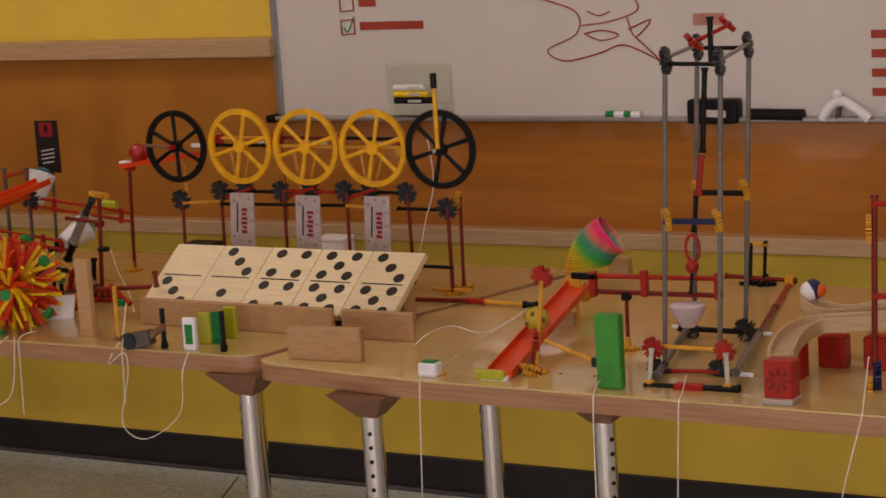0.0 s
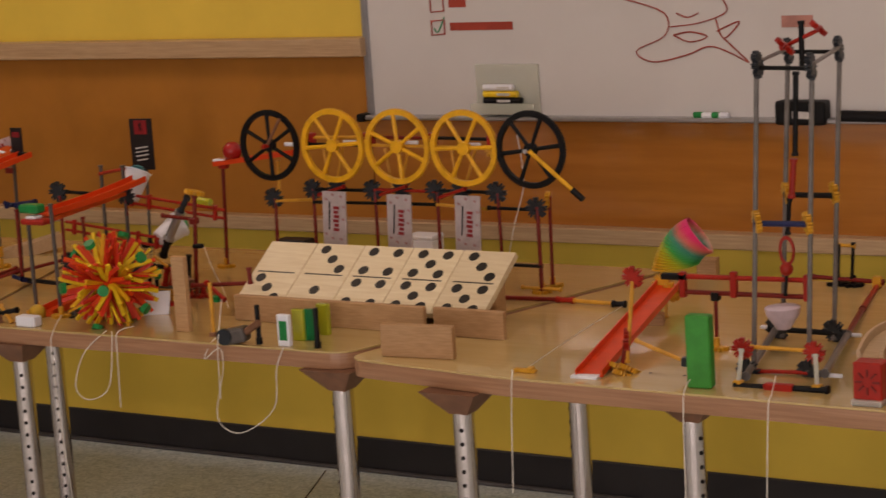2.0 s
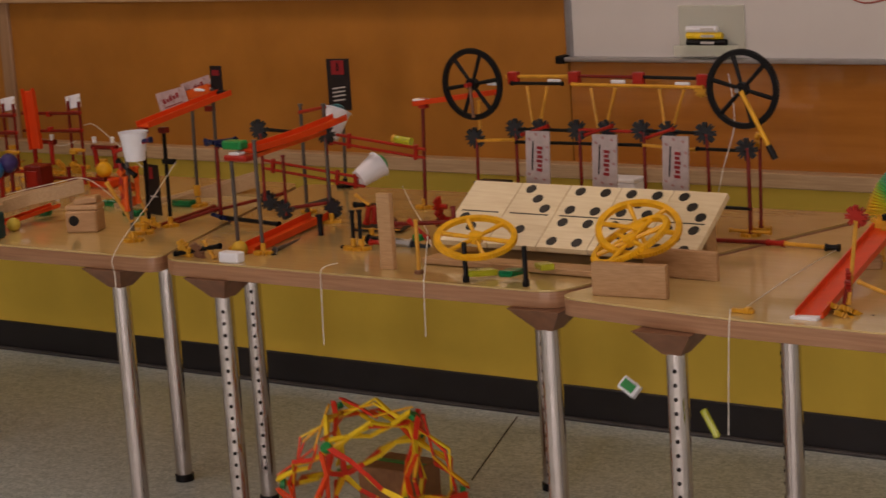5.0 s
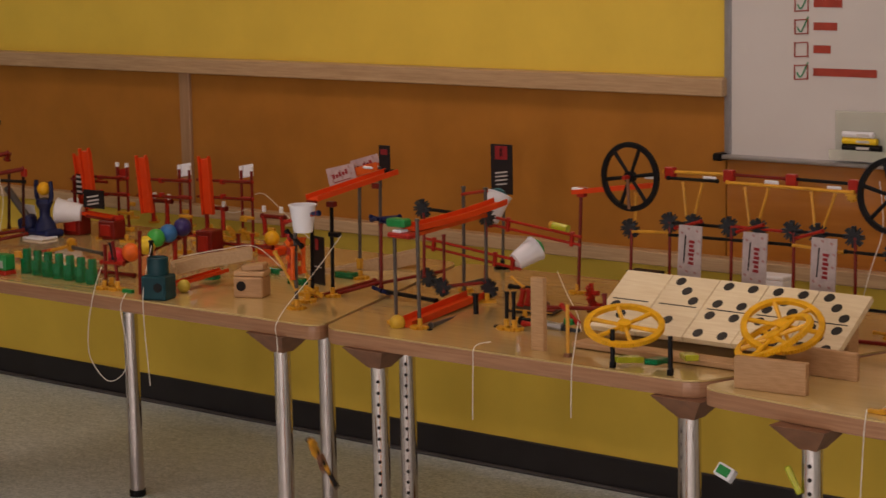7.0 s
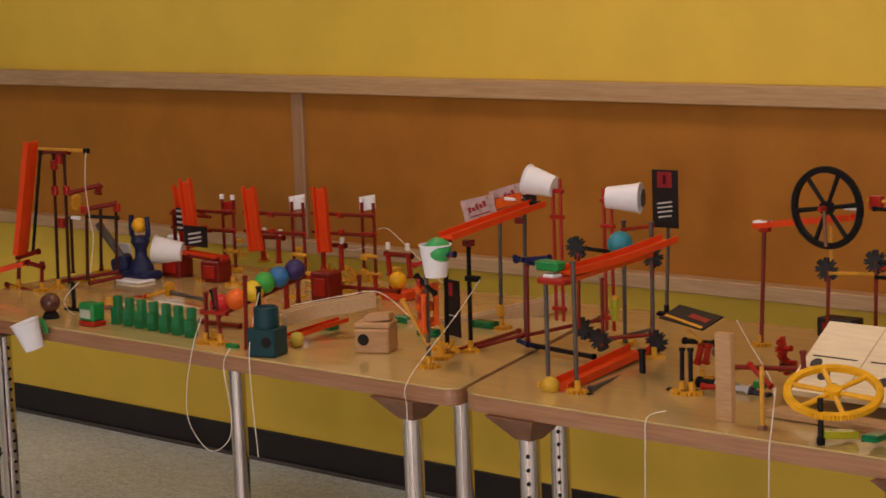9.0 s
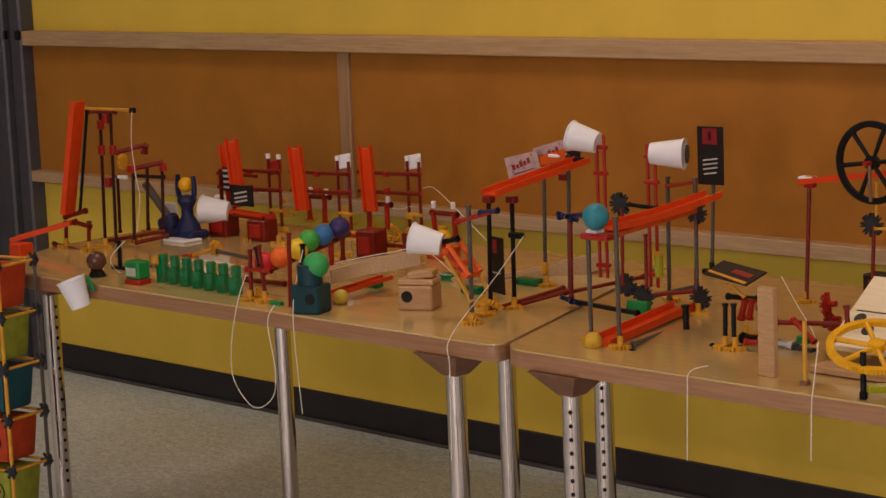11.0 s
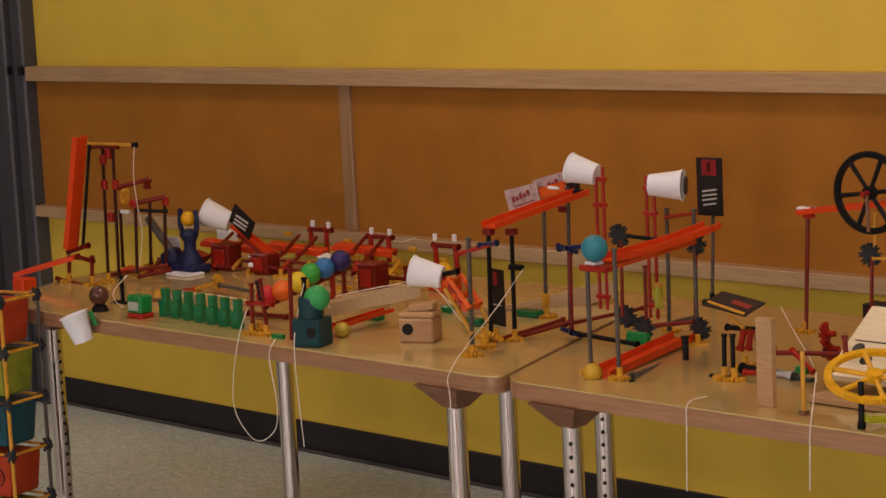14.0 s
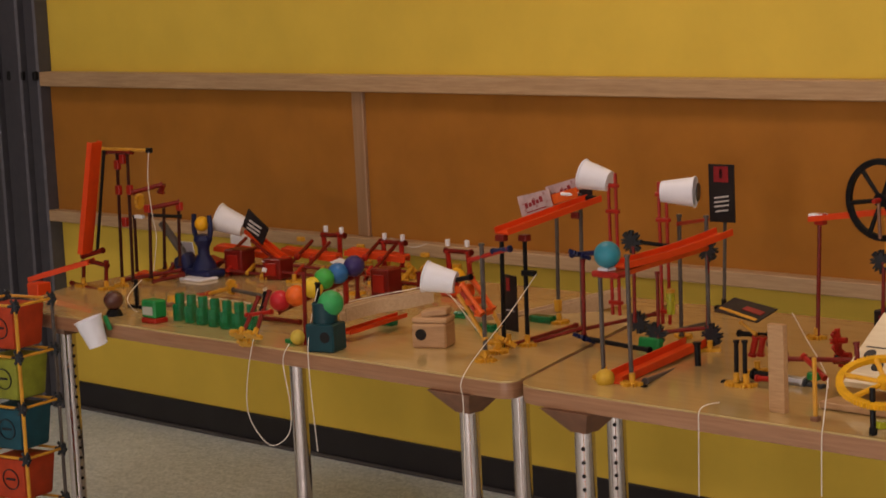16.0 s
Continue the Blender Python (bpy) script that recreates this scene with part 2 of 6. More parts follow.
for sx, lean in ((-2.67, 0.40),):
    seam = setting("floor_seam", box(0.004, 0.62, 0.0012, (0, -0.33, 0)), HOLE, "dark seam between sheets of the vinyl floor", "floor seam")
    seam.matrix_basis = pose(sx, -0.03, 0, 0, 0, math.degrees(math.atan(lean)))
POST_WOOD = wood("brown stained post", (0.34, 0.20, 0.10), (0.43, 0.26, 0.14), 0.4, (30, 30, 2), 3)
tack = thing("tackboard", "long tan tackboard with pale wooden rails on the wall", "tackboard", (0, 0, 0), kind="structure")
for a, b in ((-6.46, -4.748), (-4.696, -2.44)):
    part("panel", box(b - a, 0.012, RAILZ - 0.775, ((a + b) / 2, -0.006, 0.775)), CORK, tack)
part("panel", box(4.2, 0.012, 1.07 - 0.775, (-0.335, -0.006, 0.775)), wood("varnished brown panel", (0.40, 0.152, 0.026), (0.50, 0.195, 0.035), 0.14, (1.2, 14, 14), 2.0, coat=0.5), tack, "glossy varnished panel")
part("post", box(0.052, 0.026, RAILZ - 0.775, (-4.722, -0.013, 0.775), 0.003), POST_WOOD, tack, "brown wooden post")
part("top_rail", box(4.05, 0.058, 0.054, (-4.45, -0.029, RAILZ), 0.003), RAIL_WOOD, tack)
part("bottom_rail", box(8.25, 0.058, 0.042, (-2.35, -0.029, 0.733), 0.003), RAIL_WOOD, tack)

# ceiling lights: troffers above the aisle, out of view overhead
for k, (lx, ly) in enumerate(((-6.0, -1.15), (-3.4, -1.15), (-0.8, -1.15), (1.8, -1.15), (-4.7, -6.3), (-1.0, -6.3), (2.6, -6.3))):
    lamp = bpy.data.lights.new("troffer", "AREA")
    lamp.shape, lamp.size, lamp.size_y, lamp.energy, lamp.color = "RECTANGLE", 1.2, 0.5, {-6.0: 7, -3.4: 13}.get(lx, 9) if ly > -3 else 66, (1.0, 0.725, 0.61)
    ob = new("troffer", lamp)
    ob.matrix_basis = pose(lx, ly, 2.73)

# ---- tables ----
def rounded(points, r, n=5):
    out = []
    for k, p in enumerate(points):
        a, b = Vector((*points[k - 1], 0)), Vector((*points[(k + 1) % len(points)], 0))
        p = Vector((*p, 0))
        u, v = (a - p).normalized(), (b - p).normalized()
        for s in range(n + 1):
            t = s / n
            q = p + u * r * (1 - t) ** 2 + v * r * t ** 2
            out.append((q.x, q.y))
    return out


TOP, THICK = 0.74, 0.041


def table(points, legs, label):
    tb = thing("classroom_table", label, "table", (points[0][0], points[0][1], 0), group="classroom tables")
    ox, oy = points[0]
    outline = rounded([(x - ox, y - oy) for x, y in points], 0.06)
    part("tabletop", prism(outline, 0.004, TOP - 0.004), TABLE_TOP, tb)
    part("edge_band", prism(outline, THICK - 0.004, TOP - THICK, 0.004), TABLE_EDGE, tb)
    for lx, ly, facing, holes in legs:
        lx, ly = lx - ox, ly - oy
        br = bmesh.new()
        bmesh.ops.create_cone(br, cap_ends=True, segments=4, radius1=0.03, radius2=0.095, depth=0.055)
        br.transform(Matrix.Translation((lx, ly, TOP - THICK - 0.0275)) @ pose(0, 0, 0, 0, 0, 45))
        part("leg_bracket", br, BRACKET, tb)
        leg = part("leg", rodm((lx, ly, 0.018), (lx, ly, TOP - THICK - 0.05), 0.0225, seg=24), CHROME, tb)
        part("foot", rodm((lx, ly, 0), (lx, ly, 0.02), 0.026, seg=16), BLACK, leg)
        if holes is not None:
            ang = math.radians(holes)
            side = Vector((math.cos(ang), math.sin(ang), 0))
            hole = None
            for k in range(18):
                c = Vector((lx, ly, 0.10 + k * 0.03)) + side * 0.0215
                if hole is None:
                    hole = part("hole", rodm((0, 0, 0), side * 0.0022, 0.0048, None, 8), HOLE, leg)
                else:
                    hole = hole.copy()
                    scene.collection.objects.link(hole)
                hole.location = c
    return tb


table([(-4.78, -1.365), (-2.81, -1.365), (-3.17, -0.36), (-4.95, -0.36), (-4.95, -1.0)],
      [(-3.0, -1.31, 0, None), (-4.02, -0.94, 0, 180), (-3.18, -0.95, 0, None), (-4.72, -1.2, 0, 0)], "maple-topped classroom table covered with a toy chain machine")
table([(-2.795, -1.37), (-1.655, -1.37), (-1.345, -0.36), (-3.15, -0.36)],
      [(-2.65, -1.314, 0, -60), (-1.70, -1.32, 0, 200), (-2.83, -1.0, 0, -60), (-2.19, -0.6, 0, None)], "maple-topped trapezoid table carrying ramps and gears")
table([(-1.632, -1.405), (-1.2, -1.460), (0.4, -1.487), (0.45, -0.5), (-1.32, -0.38)],
      [(-1.335, -1.41, 0, -75), (-1.28, -1.0, 0, 200), (-0.85, -1.32, 0, -30), (0.2, -0.7, 0, None)], "maple-topped table with domino ramp and slide")

# ---- whiteboard ----
wb = thing("whiteboard", "white dry-erase board with red handwriting and a tray", "whiteboard", (-2.42, 0, 1.08))
part("board", box(4.0, 0.02, 1.2, (2.0, -0.012, 0.0)), WHITEBOARD, wb)
part("side_frame", box(0.022, 0.03, 1.2, (-0.005, -0.015, 0), 0.004), ALU, wb)
part("tray", box(4.05, 0.055, 0.012, (1.99, -0.03, -0.012), 0.003), ALU, wb)
part("tray_cap", box(0.03, 0.06, 0.022, (-0.02, -0.033, -0.018), 0.004), BLACK, wb)

# ---- toy kit helpers ----
KIT = 1.3  # the kit is a large-pitch one

def local(st, p):
    return Vector(p) - Vector(st.matrix_basis.translation)


def rod(st, p, q, mat, r=0.0036, name="rod"):
    """One toy rod, with the four-ribbed ends thickened a little."""
    a, b = local(st, p), local(st, q)
    r = r * KIT * 0.92
    bm = rodm(a, b, r)
    d = (b - a).normalized()
    for e, s in ((a, 1), (b, -1)):
        rodm(e, e + d * s * 0.006, r * 1.35, bm)
    return part(name, bm, mat, st)


def snowflake(r, prongs=8, whole=True):
    """Outline of a toy connector: forked prongs round a hub, or half of them on a straight back."""
    out = [] if whole else [(0.0, r * 0.45)]
    for k in range(prongs):
        a = 2 * math.pi * k / 8 if whole else math.pi + math.pi * k / (prongs - 1)
        for da, q in ((-0.34, 0.52), (-0.20, 1.0), (-0.075, 1.0), (0.0, 0.66), (0.075, 1.0), (0.20, 1.0)):
            out.append((r * q * math.cos(a + da), r * q * math.sin(a + da)))
    return out


def conn(st, p, mat, axis=(0, 1, 0), r=0.017, name="connector", prongs=8, label=""):
    """A snowflake connector: hub, split prongs and the ring between them."""
    c = local(st, p)
    r = r * KIT
    m = along(c, c + Vector(axis))[0]
    bm = prism(snowflake(r, prongs), 0.010, -0.005)
    bm.transform(m)
    return part(name, bm, mat, st, label)


def clip(st, p, mat, size=(0.016, 0.012, 0.014), name="clip"):
    c = local(st, p)
    size = [v * KIT for v in size]
    bm = box(*size, (c.x, c.y, c.z - size[2] / 2), 0.002)
    return part(name, bm, mat, st)


def foot(st, p, mat=None):
    """A flat connector foot standing on the table."""
    c = local(st, p)
    bm = prism(snowflake(0.026, 5, False), 0.008, 0)
    rodm((0, 0, 0.006), (0, 0, 0.026), 0.0068, bm)
    bm.transform(Matrix.Translation(c) @ pose(0, 0, 0, 0, 0, 700 * (c.x + c.y)))
    return part("foot", bm, mat or YEL, st)


def channel(st, p, q, mat, w=0.042, h=0.012, name="track", drop=0.0):
    """A straight U-shaped track from p to q."""
    a, b = local(st, p), local(st, q)
    w, h = w * 1.15, h * 1.2
    d = b - a
    side = d.cross(Vector((0, 0, 1)))
    side = side.normalized() if side.length > 1e-4 else Vector((1, 0, 0))
    up = side.cross(d).normalized()
    prof = [(-w / 2, h), (-w / 2, -0.003), (w / 2, -0.003), (w / 2, h), (w / 2 - 0.003, h), (w / 2 - 0.003, 0), (-w / 2 + 0.003, 0), (-w / 2 + 0.003, h)]
    bm = bmesh.new()
    rings = []
    n = 8
    for k in range(n + 1):
        t = k / n
        c = a + d * t - Vector((0, 0, drop * 4 * t * (1 - t)))
        rings.append([bm.verts.new(c + side * x + up * z) for x, z in prof])
    for r0, r1 in zip(rings, rings[1:]):
        for s in range(8):
            bm.faces.new((r0[s], r0[(s + 1) % 8], r1[(s + 1) % 8], r1[s]))
    bm.faces.new(rings[0])
    bm.faces.new(rings[-1][::-1])
    bmesh.ops.recalc_face_normals(bm, faces=bm.faces[:])
    return part(name, bm, mat, st)


def gear(name, r, mat, label, at, group="", teeth=82, thick=0.011):
    """A spoked toy gear in the x-z plane: toothed rim, six spokes, hub."""
    st = thing(name, label, "gear", at, group=group)
    bm = bmesh.new()
    ri = r * 0.845
    rings = []
    for k in range(teeth * 2):
        a = math.pi * k / teeth
        ro = r if k % 2 else r * 0.965
        rings.append([bm.verts.new((rad * math.cos(a), y, rad * math.sin(a))) for rad, y in ((ro, -thick / 2), (ro, thick / 2), (ri, thick / 2), (ri, -thick / 2))])
    for k in range(len(rings)):
        c, d = rings[k], rings[(k + 1) % len(rings)]
        for s in range(4):
            bm.faces.new((c[s], c[(s + 1) % 4], d[(s + 1) % 4], d[s]))
    bmesh.ops.recalc_face_normals(bm, faces=bm.faces[:])
    part("rim", bm, mat, st)
    for k in range(6):
        a = math.pi * k / 3 + 0.3
        u = Vector((math.cos(a), 0, math.sin(a)))
        bm = rodm(u * r * 0.12, u * ri * 1.01, r * 0.05, None, 8, r * 0.062)
        part("spoke", bm, mat, st)
    hub = rodm((0, -thick * 0.8, 0), (0, thick * 0.8, 0), r * 0.17, None, 16)
    part("hub", hub, mat, st)
    return st


def ball(name, r, mat, at, label, group=""):
    ob = part(name, ballm(r * 1.3), mat)
    ob.matrix_basis = pose(*at)
    return tagged(ob, label, "ball", group)


def cup(name, at, m, label, h=0.075, r=0.034, mat=None, group=""):
    """A thin-walled plastic cup, mouth along the local z."""
    st = thing(name, label, "cup", at, group=group)
    st.matrix_basis = Matrix.Translation(at) @ m
    prof = [(0, 0), (r * 0.68, 0), (r * 0.70, 0.003), (r * 0.97, h - 0.004), (r * 1.04, h - 0.003), (r * 1.04, h), (r * 0.96, h), (r * 0.93, h - 0.006), (r * 0.66, 0.003), (0, 0.003)]
    part("wall", lathe(prof), mat or WHITE, st)
    return st


def card(name, c, w, h, mat, label, lean=0.0, turn=0.0, bars=(), cat="card", group="", size=1.25):
    """A printed card standing in the x-z plane with plain bars for its print."""
    st = thing(name, label, cat, c, group=group)
    st.matrix_basis = pose(*c, lean, 0, turn) @ Matrix.Scale(size, 4)
    part("sheet", box(w, 0.0025, h, (0, 0, 0)), mat, st)
    for x, z, bw, bh, tilt, bm_mat in bars:
        part("print", box(bw, 0.001, bh, (x, -0.0022, z), 0, pose(0, 0, 0, 0, tilt, 0)), bm_mat, st)
    return st


def string(points, label="loose white cotton string", r=0.0012):
    p0 = Vector(points[0])
    st = part("string", ribbon([Vector(p) - p0 for p in points], r), STRING)
    st.matrix_basis = pose(*p0)
    return tagged(st, label, "string", "strings")


DARKCARD = plain("black printed card", (0.012, 0.008, 0.009), 0.5, vary=0.25, scale=40)
CARD_ROSE = plain("rose grey wrapper", (0.44, 0.31, 0.31), 0.4, vary=0.2, scale=50)
CARDRED = plain("card red print", (0.24, 0.014, 0.018), 0.4)
CARDPINK = plain("card pink print", (0.36, 0.20, 0.20), 0.45)
CARDWHITE = plain("card white print", (0.55, 0.53, 0.52), 0.5)
PIP = plain("black domino paint", (0.012, 0.011, 0.010), 0.45)
SLINKY, _n, _l, _b = node_mat("rainbow coil plastic", 0.35)
_g = _n.new("ShaderNodeTexCoord")
_s = _n.new("ShaderNodeSeparateXYZ")
_l.new(_g.outputs["Generated"], _s.inputs[0])
_r = _n.new("ShaderNodeValToRGB")
_r.color_ramp.elements[0].color, _r.color_ramp.elements[1].color = (0.85, 0.50, 0.02, 1), (0.85, 0.05, 0.25, 1)
for _pos, _col in ((0.3, (0.62, 0.62, 0.03)), (0.5, (0.08, 0.50, 0.12)), (0.7, (0.10, 0.40, 0.30)), (0.85, (0.75, 0.25, 0.20))):
    _e = _r.color_ramp.elements.new(_pos)
    _e.color = (*_col, 1)
_a = _n.new("ShaderNodeMath")
_a.operation = "ADD"
_l.new(_s.outputs[0], _a.inputs[0])
_l.new(_s.outputs[2], _a.inputs[1])
_h = _n.new("ShaderNodeMapRange")
_h.inputs[1].default_value, _h.inputs[2].default_value = 0.4, 1.5
_l.new(_a.outputs[0], _h.inputs[0])
_l.new(_h.outputs[0], _r.inputs[0])
_l.new(_r.outputs[0], _b.inputs["Base Color"])

# ---- gear rack behind the dominoes ----

rack = thing("gear_rack", "red and black toy rod rack that carries five gears", "toy rack", (-1.530, -0.692, 0.740))
rod(rack, (-2.294, -0.700, 0.953), (-2.302, -0.700, 0.745), RED)
rod(rack, (-2.173, -0.700, 0.982), (-2.177, -0.700, 0.773), RED)
rod(rack, (-1.985, -0.700, 0.984), (-1.988, -0.700, 0.771), RED)
rod(rack, (-1.803, -0.700, 0.982), (-1.805, -0.700, 0.767), RED)
rod(rack, (-1.631, -0.700, 0.983), (-1.629, -0.700, 0.764), RED)
rod(rack, (-1.524, -0.700, 0.953), (-1.524, -0.700, 0.745), RED, 0.0042)
rod(rack, (-1.528, -0.630, 0.965), (-1.532, -0.630, 0.745), RED)
for c in ((-2.299, -0.700, 0.953), (-2.174, -0.700, 0.979), (-2.099, -0.700, 0.981), (-1.992, -0.700, 0.981), (-1.906, -0.700, 0.983), (-1.808, -0.700, 0.985), (-1.735, -0.700, 0.984), (-1.635, -0.700, 0.984), (-1.527, -0.700, 0.949)):
    conn(rack, c, DKGREY, (-0.1, 1, 0.1), 0.021)
rod(rack, (-2.165, -0.700, 0.979), (-1.985, -0.700, 0.980), BLACK)
rod(rack, (-1.985, -0.700, 0.983), (-1.808, -0.700, 0.982), REDC)
rod(rack, (-1.808, -0.700, 0.985), (-1.635, -0.700, 0.984), BLACK)
rod(rack, (-2.291, -0.700, 0.946), (-2.176, -0.700, 0.952), YELR)
rod(rack, (-2.176, -0.700, 0.946), (-1.806, -0.700, 0.950), BLACK)
rod(rack, (-1.806, -0.700, 0.950), (-1.662, -0.700, 0.943), YELR)
rod(rack, (-1.661, -0.700, 0.946), (-1.527, -0.700, 0.945), BLACK)
rod(rack, (-2.157, -0.700, 0.965), (-2.057, -0.730, 0.994), REDC)
rod(rack, (-1.969, -0.700, 0.970), (-1.873, -0.730, 0.999), REDC)
rod(rack, (-1.796, -0.700, 0.968), (-1.704, -0.730, 0.997), REDC)
rod(rack, (-2.193, -0.700, 1.112), (-2.008, -0.700, 1.115), YELR)
rod(rack, (-2.008, -0.700, 1.116), (-1.826, -0.700, 1.115), RED)
rod(rack, (-1.826, -0.700, 1.116), (-1.627, -0.700, 1.114), BLACK)
rod(rack, (-2.167, -0.720, 1.098), (-2.013, -0.720, 1.099), BLACK)
rod(rack, (-1.988, -0.720, 1.098), (-1.625, -0.720, 1.096), YELR)
for c in ((-2.171, -0.700, 1.109), (-1.992, -0.700, 1.112), (-1.810, -0.700, 1.112), (-1.635, -0.700, 1.109)):
    clip(rack, c, REDC, (0.022, 0.014, 0.024))
for c in ((-2.051, -0.700, 1.102), (-1.868, -0.700, 1.103), (-1.691, -0.700, 1.100), (-2.233, -0.700, 1.094)):
    clip(rack, c, WHITE, (0.03, 0.006, 0.008))
for a, c in (((-2.133, -0.700, 1.088), (-2.121, -0.700, 0.980)), ((-2.073, -0.700, 1.089), (-2.104, -0.700, 0.981)), ((-1.947, -0.700, 1.087), (-1.931, -0.700, 0.983)),
             ((-1.877, -0.700, 1.089), (-1.911, -0.700, 0.983)), ((-1.755, -0.700, 1.088), (-1.742, -0.700, 0.985)), ((-1.687, -0.700, 1.089), (-1.726, -0.700, 0.986))):
    rod(rack, a, c, YELR, 0.003)
rod(rack, (-1.623, -0.700, 0.807), (-1.520, -0.700, 0.807), BLACK)
rod(rack, (-1.684, -0.700, 0.723), (-1.503, -0.700, 0.725), RED)
rod(rack, (-1.503, -0.700, 0.728), (-1.321, -0.700, 0.723), YELR)
clip(rack, (-1.318, -0.700, 0.723), BLACK, (0.02, 0.012, 0.014))
clip(rack, (-1.465, -0.700, 0.727), REDC, (0.04, 0.014, 0.012))
foot(rack, (-1.528, -0.692, 0.740))
foot(rack, (-1.534, -0.625, 0.740))
rod(rack, (-1.579, -0.700, 0.753), (-1.471, -0.700, 0.752), YELR)
conn(rack, (-1.532, -0.630, 0.958), YEL, (1, 0.3, 0), 0.016)
conn(rack, (-1.640, -0.700, 1.087), YEL, (0, 1, 0), 0.014)

gear_l = gear("gear", 0.0915, BLACK, "large black six-spoked toy gear on the rack", (-2.274, -0.735, 1.096), "rack gears")
gear_r = gear("gear", 0.094, BLACK, "large black toy gear with an amber arm", (-1.514, -0.735, 1.096), "rack gears")
arm = part("arm", rodm((0, -0.012, 0), (0, -0.012, 0.15), 0.0055), AMBER, gear_r, "amber rod with a black hook")
part("hook", rodm((0, -0.012, 0.145), (0, -0.012, 0.18), 0.008), BLACK, arm)
part("axle_pin", rodm((0, -0.03, 0), (0, 0.02, 0), 0.006), CHROME, gear_r)
part("axle_pin", rodm((0, -0.03, 0), (0, 0.02, 0), 0.006), REDC, gear_l)
stick_l = part("arm", rodm((0, -0.012, 0), (0.062, -0.012, 0.056), 0.0042), BRACKET, gear_l, "short brown rod")
amber_gears = [gear("gear", 0.0945, AMBER, "amber six-spoked toy gear meshed in the row", g, "rack gears")
               for g in ((-2.079, -0.735, 1.098), (-1.887, -0.735, 1.098), (-1.697, -0.735, 1.097))]
WRAP = [(-0.013, 0.03, 0.0025, 0.058, 3, BLACK)] + [(0.004 + 0.0012 * (k % 2), 0.028 + 0.0088 * k, 0.013 - 0.003 * (k % 3 == 1), 0.0058, 5, CARDRED) for k in range(6)]
WRAP += [(x, z, 0.006, 0.004, 30, CARDPINK) for x, z in ((-0.02, 0.09), (0.016, 0.096), (-0.004, 0.1), (0.02, 0.05), (-0.021, 0.02), (0.014, 0.01), (-0.006, 0.012), (0.022, 0.075))]
for c in ((-2.082, -0.750, 0.848), (-1.889, -0.750, 0.845), (-1.693, -0.750, 0.847)):
    card("wrapper_card", c, 0.056, 0.108, CARD, "pale grey printed wrapper hung below the gears", -4, 0,
         WRAP, "wrapper", "hanging wrappers")
string(((-1.549, -0.735, 1.131), (-1.540, -0.735, 1.070), (-1.540, -0.735, 1.002), (-1.568, -0.735, 0.919), (-1.589, -0.735, 0.843)), "white string looped over the rack")

flag = thing("ball_launcher", "tall dark red post with an orange trough on top", "toy stand", (-2.547, -0.600, 0.740))

rod(flag, (-2.532, -0.600, 1.023), (-2.545, -0.600, 0.743), RED, 0.0042)
channel(flag, (-2.553, -0.600, 1.020), (-2.290, -0.600, 1.055), ORANGE, 0.03, 0.008)
clip(flag, (-2.530, -0.600, 1.023), REDC, (0.02, 0.014, 0.02))
clip(flag, (-2.537, -0.600, 1.032), WHITE, (0.03, 0.02, 0.006))
foot(flag, (-2.547, -0.600, 0.740))
rod(flag, (-2.350, -0.600, 1.035), (-2.353, -0.600, 0.946), YELR)
red_ball = ball("ball", 0.0205, plain("glossy red ball", (0.34, 0.012, 0.012), 0.18, coat=0.5), (-2.497, -0.600, 1.058), "glossy dark red ball on the orange trough")
string(((-2.572, -0.660, 0.808), (-2.362, -0.900, 0.804), (-2.216, -1.050, 0.784), (-2.168, -1.100, 0.755)))

# ---- the domino ramp ----
DX0, DX1 = -2.136, -1.450
DN = 5
domrows = ((0, 3), (3, 1), (4, 4), (5, 5), (3, 5))
spots = {0: (), 1: ((0, 0),), 3: ((-1, 1), (0, 0), (1, -1)), 4: ((-1, 1), (1, 1), (-1, -1), (1, -1)), 5: ((-1, 1), (1, 1), (0, 0), (-1, -1), (1, -1))}
dom_w = (DX1 - DX0) / DN
dom_len = 0.203
for k, (hi, lo) in enumerate(domrows):
    d = thing("giant_domino", "pale wooden giant domino with black pips, leaning back", "domino", (DX0 + dom_w * (k + 0.5), -1.107, 0.764), group="row of giant dominoes")
    d.matrix_basis = pose(DX0 + dom_w * (k + 0.5) , -1.107, 0.764, 34.5, 0, -1)
    part("plank", box(dom_w - 0.0008, dom_len, 0.016, (0, dom_len / 2, 0), 0.0008), PINE, d)
    part("line", box(dom_w * 0.78, 0.003, 0.001, (0, dom_len / 2, 0.0158)), PIP, d)
    for half, n in ((1, hi), (0, lo)):
        cy = dom_len * (0.25 + 0.5 * half)
        for sx, sy in spots[n]:
            part("pip", rodm((sx * dom_w * 0.25, cy + sy * dom_len * 0.15, 0.0155), (sx * dom_w * 0.25, cy + sy * dom_len * 0.15, 0.0168), 0.0135, None, 20), PIP, d)
prop = tagged(part("prop_block", box(0.62, 0.05, 0.1, (0, 0, 0), 0.003), BLOCK), "long wooden block that props the dominoes", "block")
prop.matrix_basis = pose(-1.782, -0.99, TOP)


def plank(name, a, c, h, depth, label, group="wooden planks"):
    """A standing wooden plank whose front foot runs from a to c."""
    a, c = Vector(a), Vector(c)
    d = c - a
    ob = part(name, box(d.length, depth, h, (0, depth / 2, 0), 0.002), BLOCK)
    ob.matrix_basis = Matrix.Translation((*((a + c) / 2).xy, TOP)) @ Matrix.Rotation(math.atan2(d.y, d.x), 4, "Z")
    return tagged(ob, label, "plank", group)


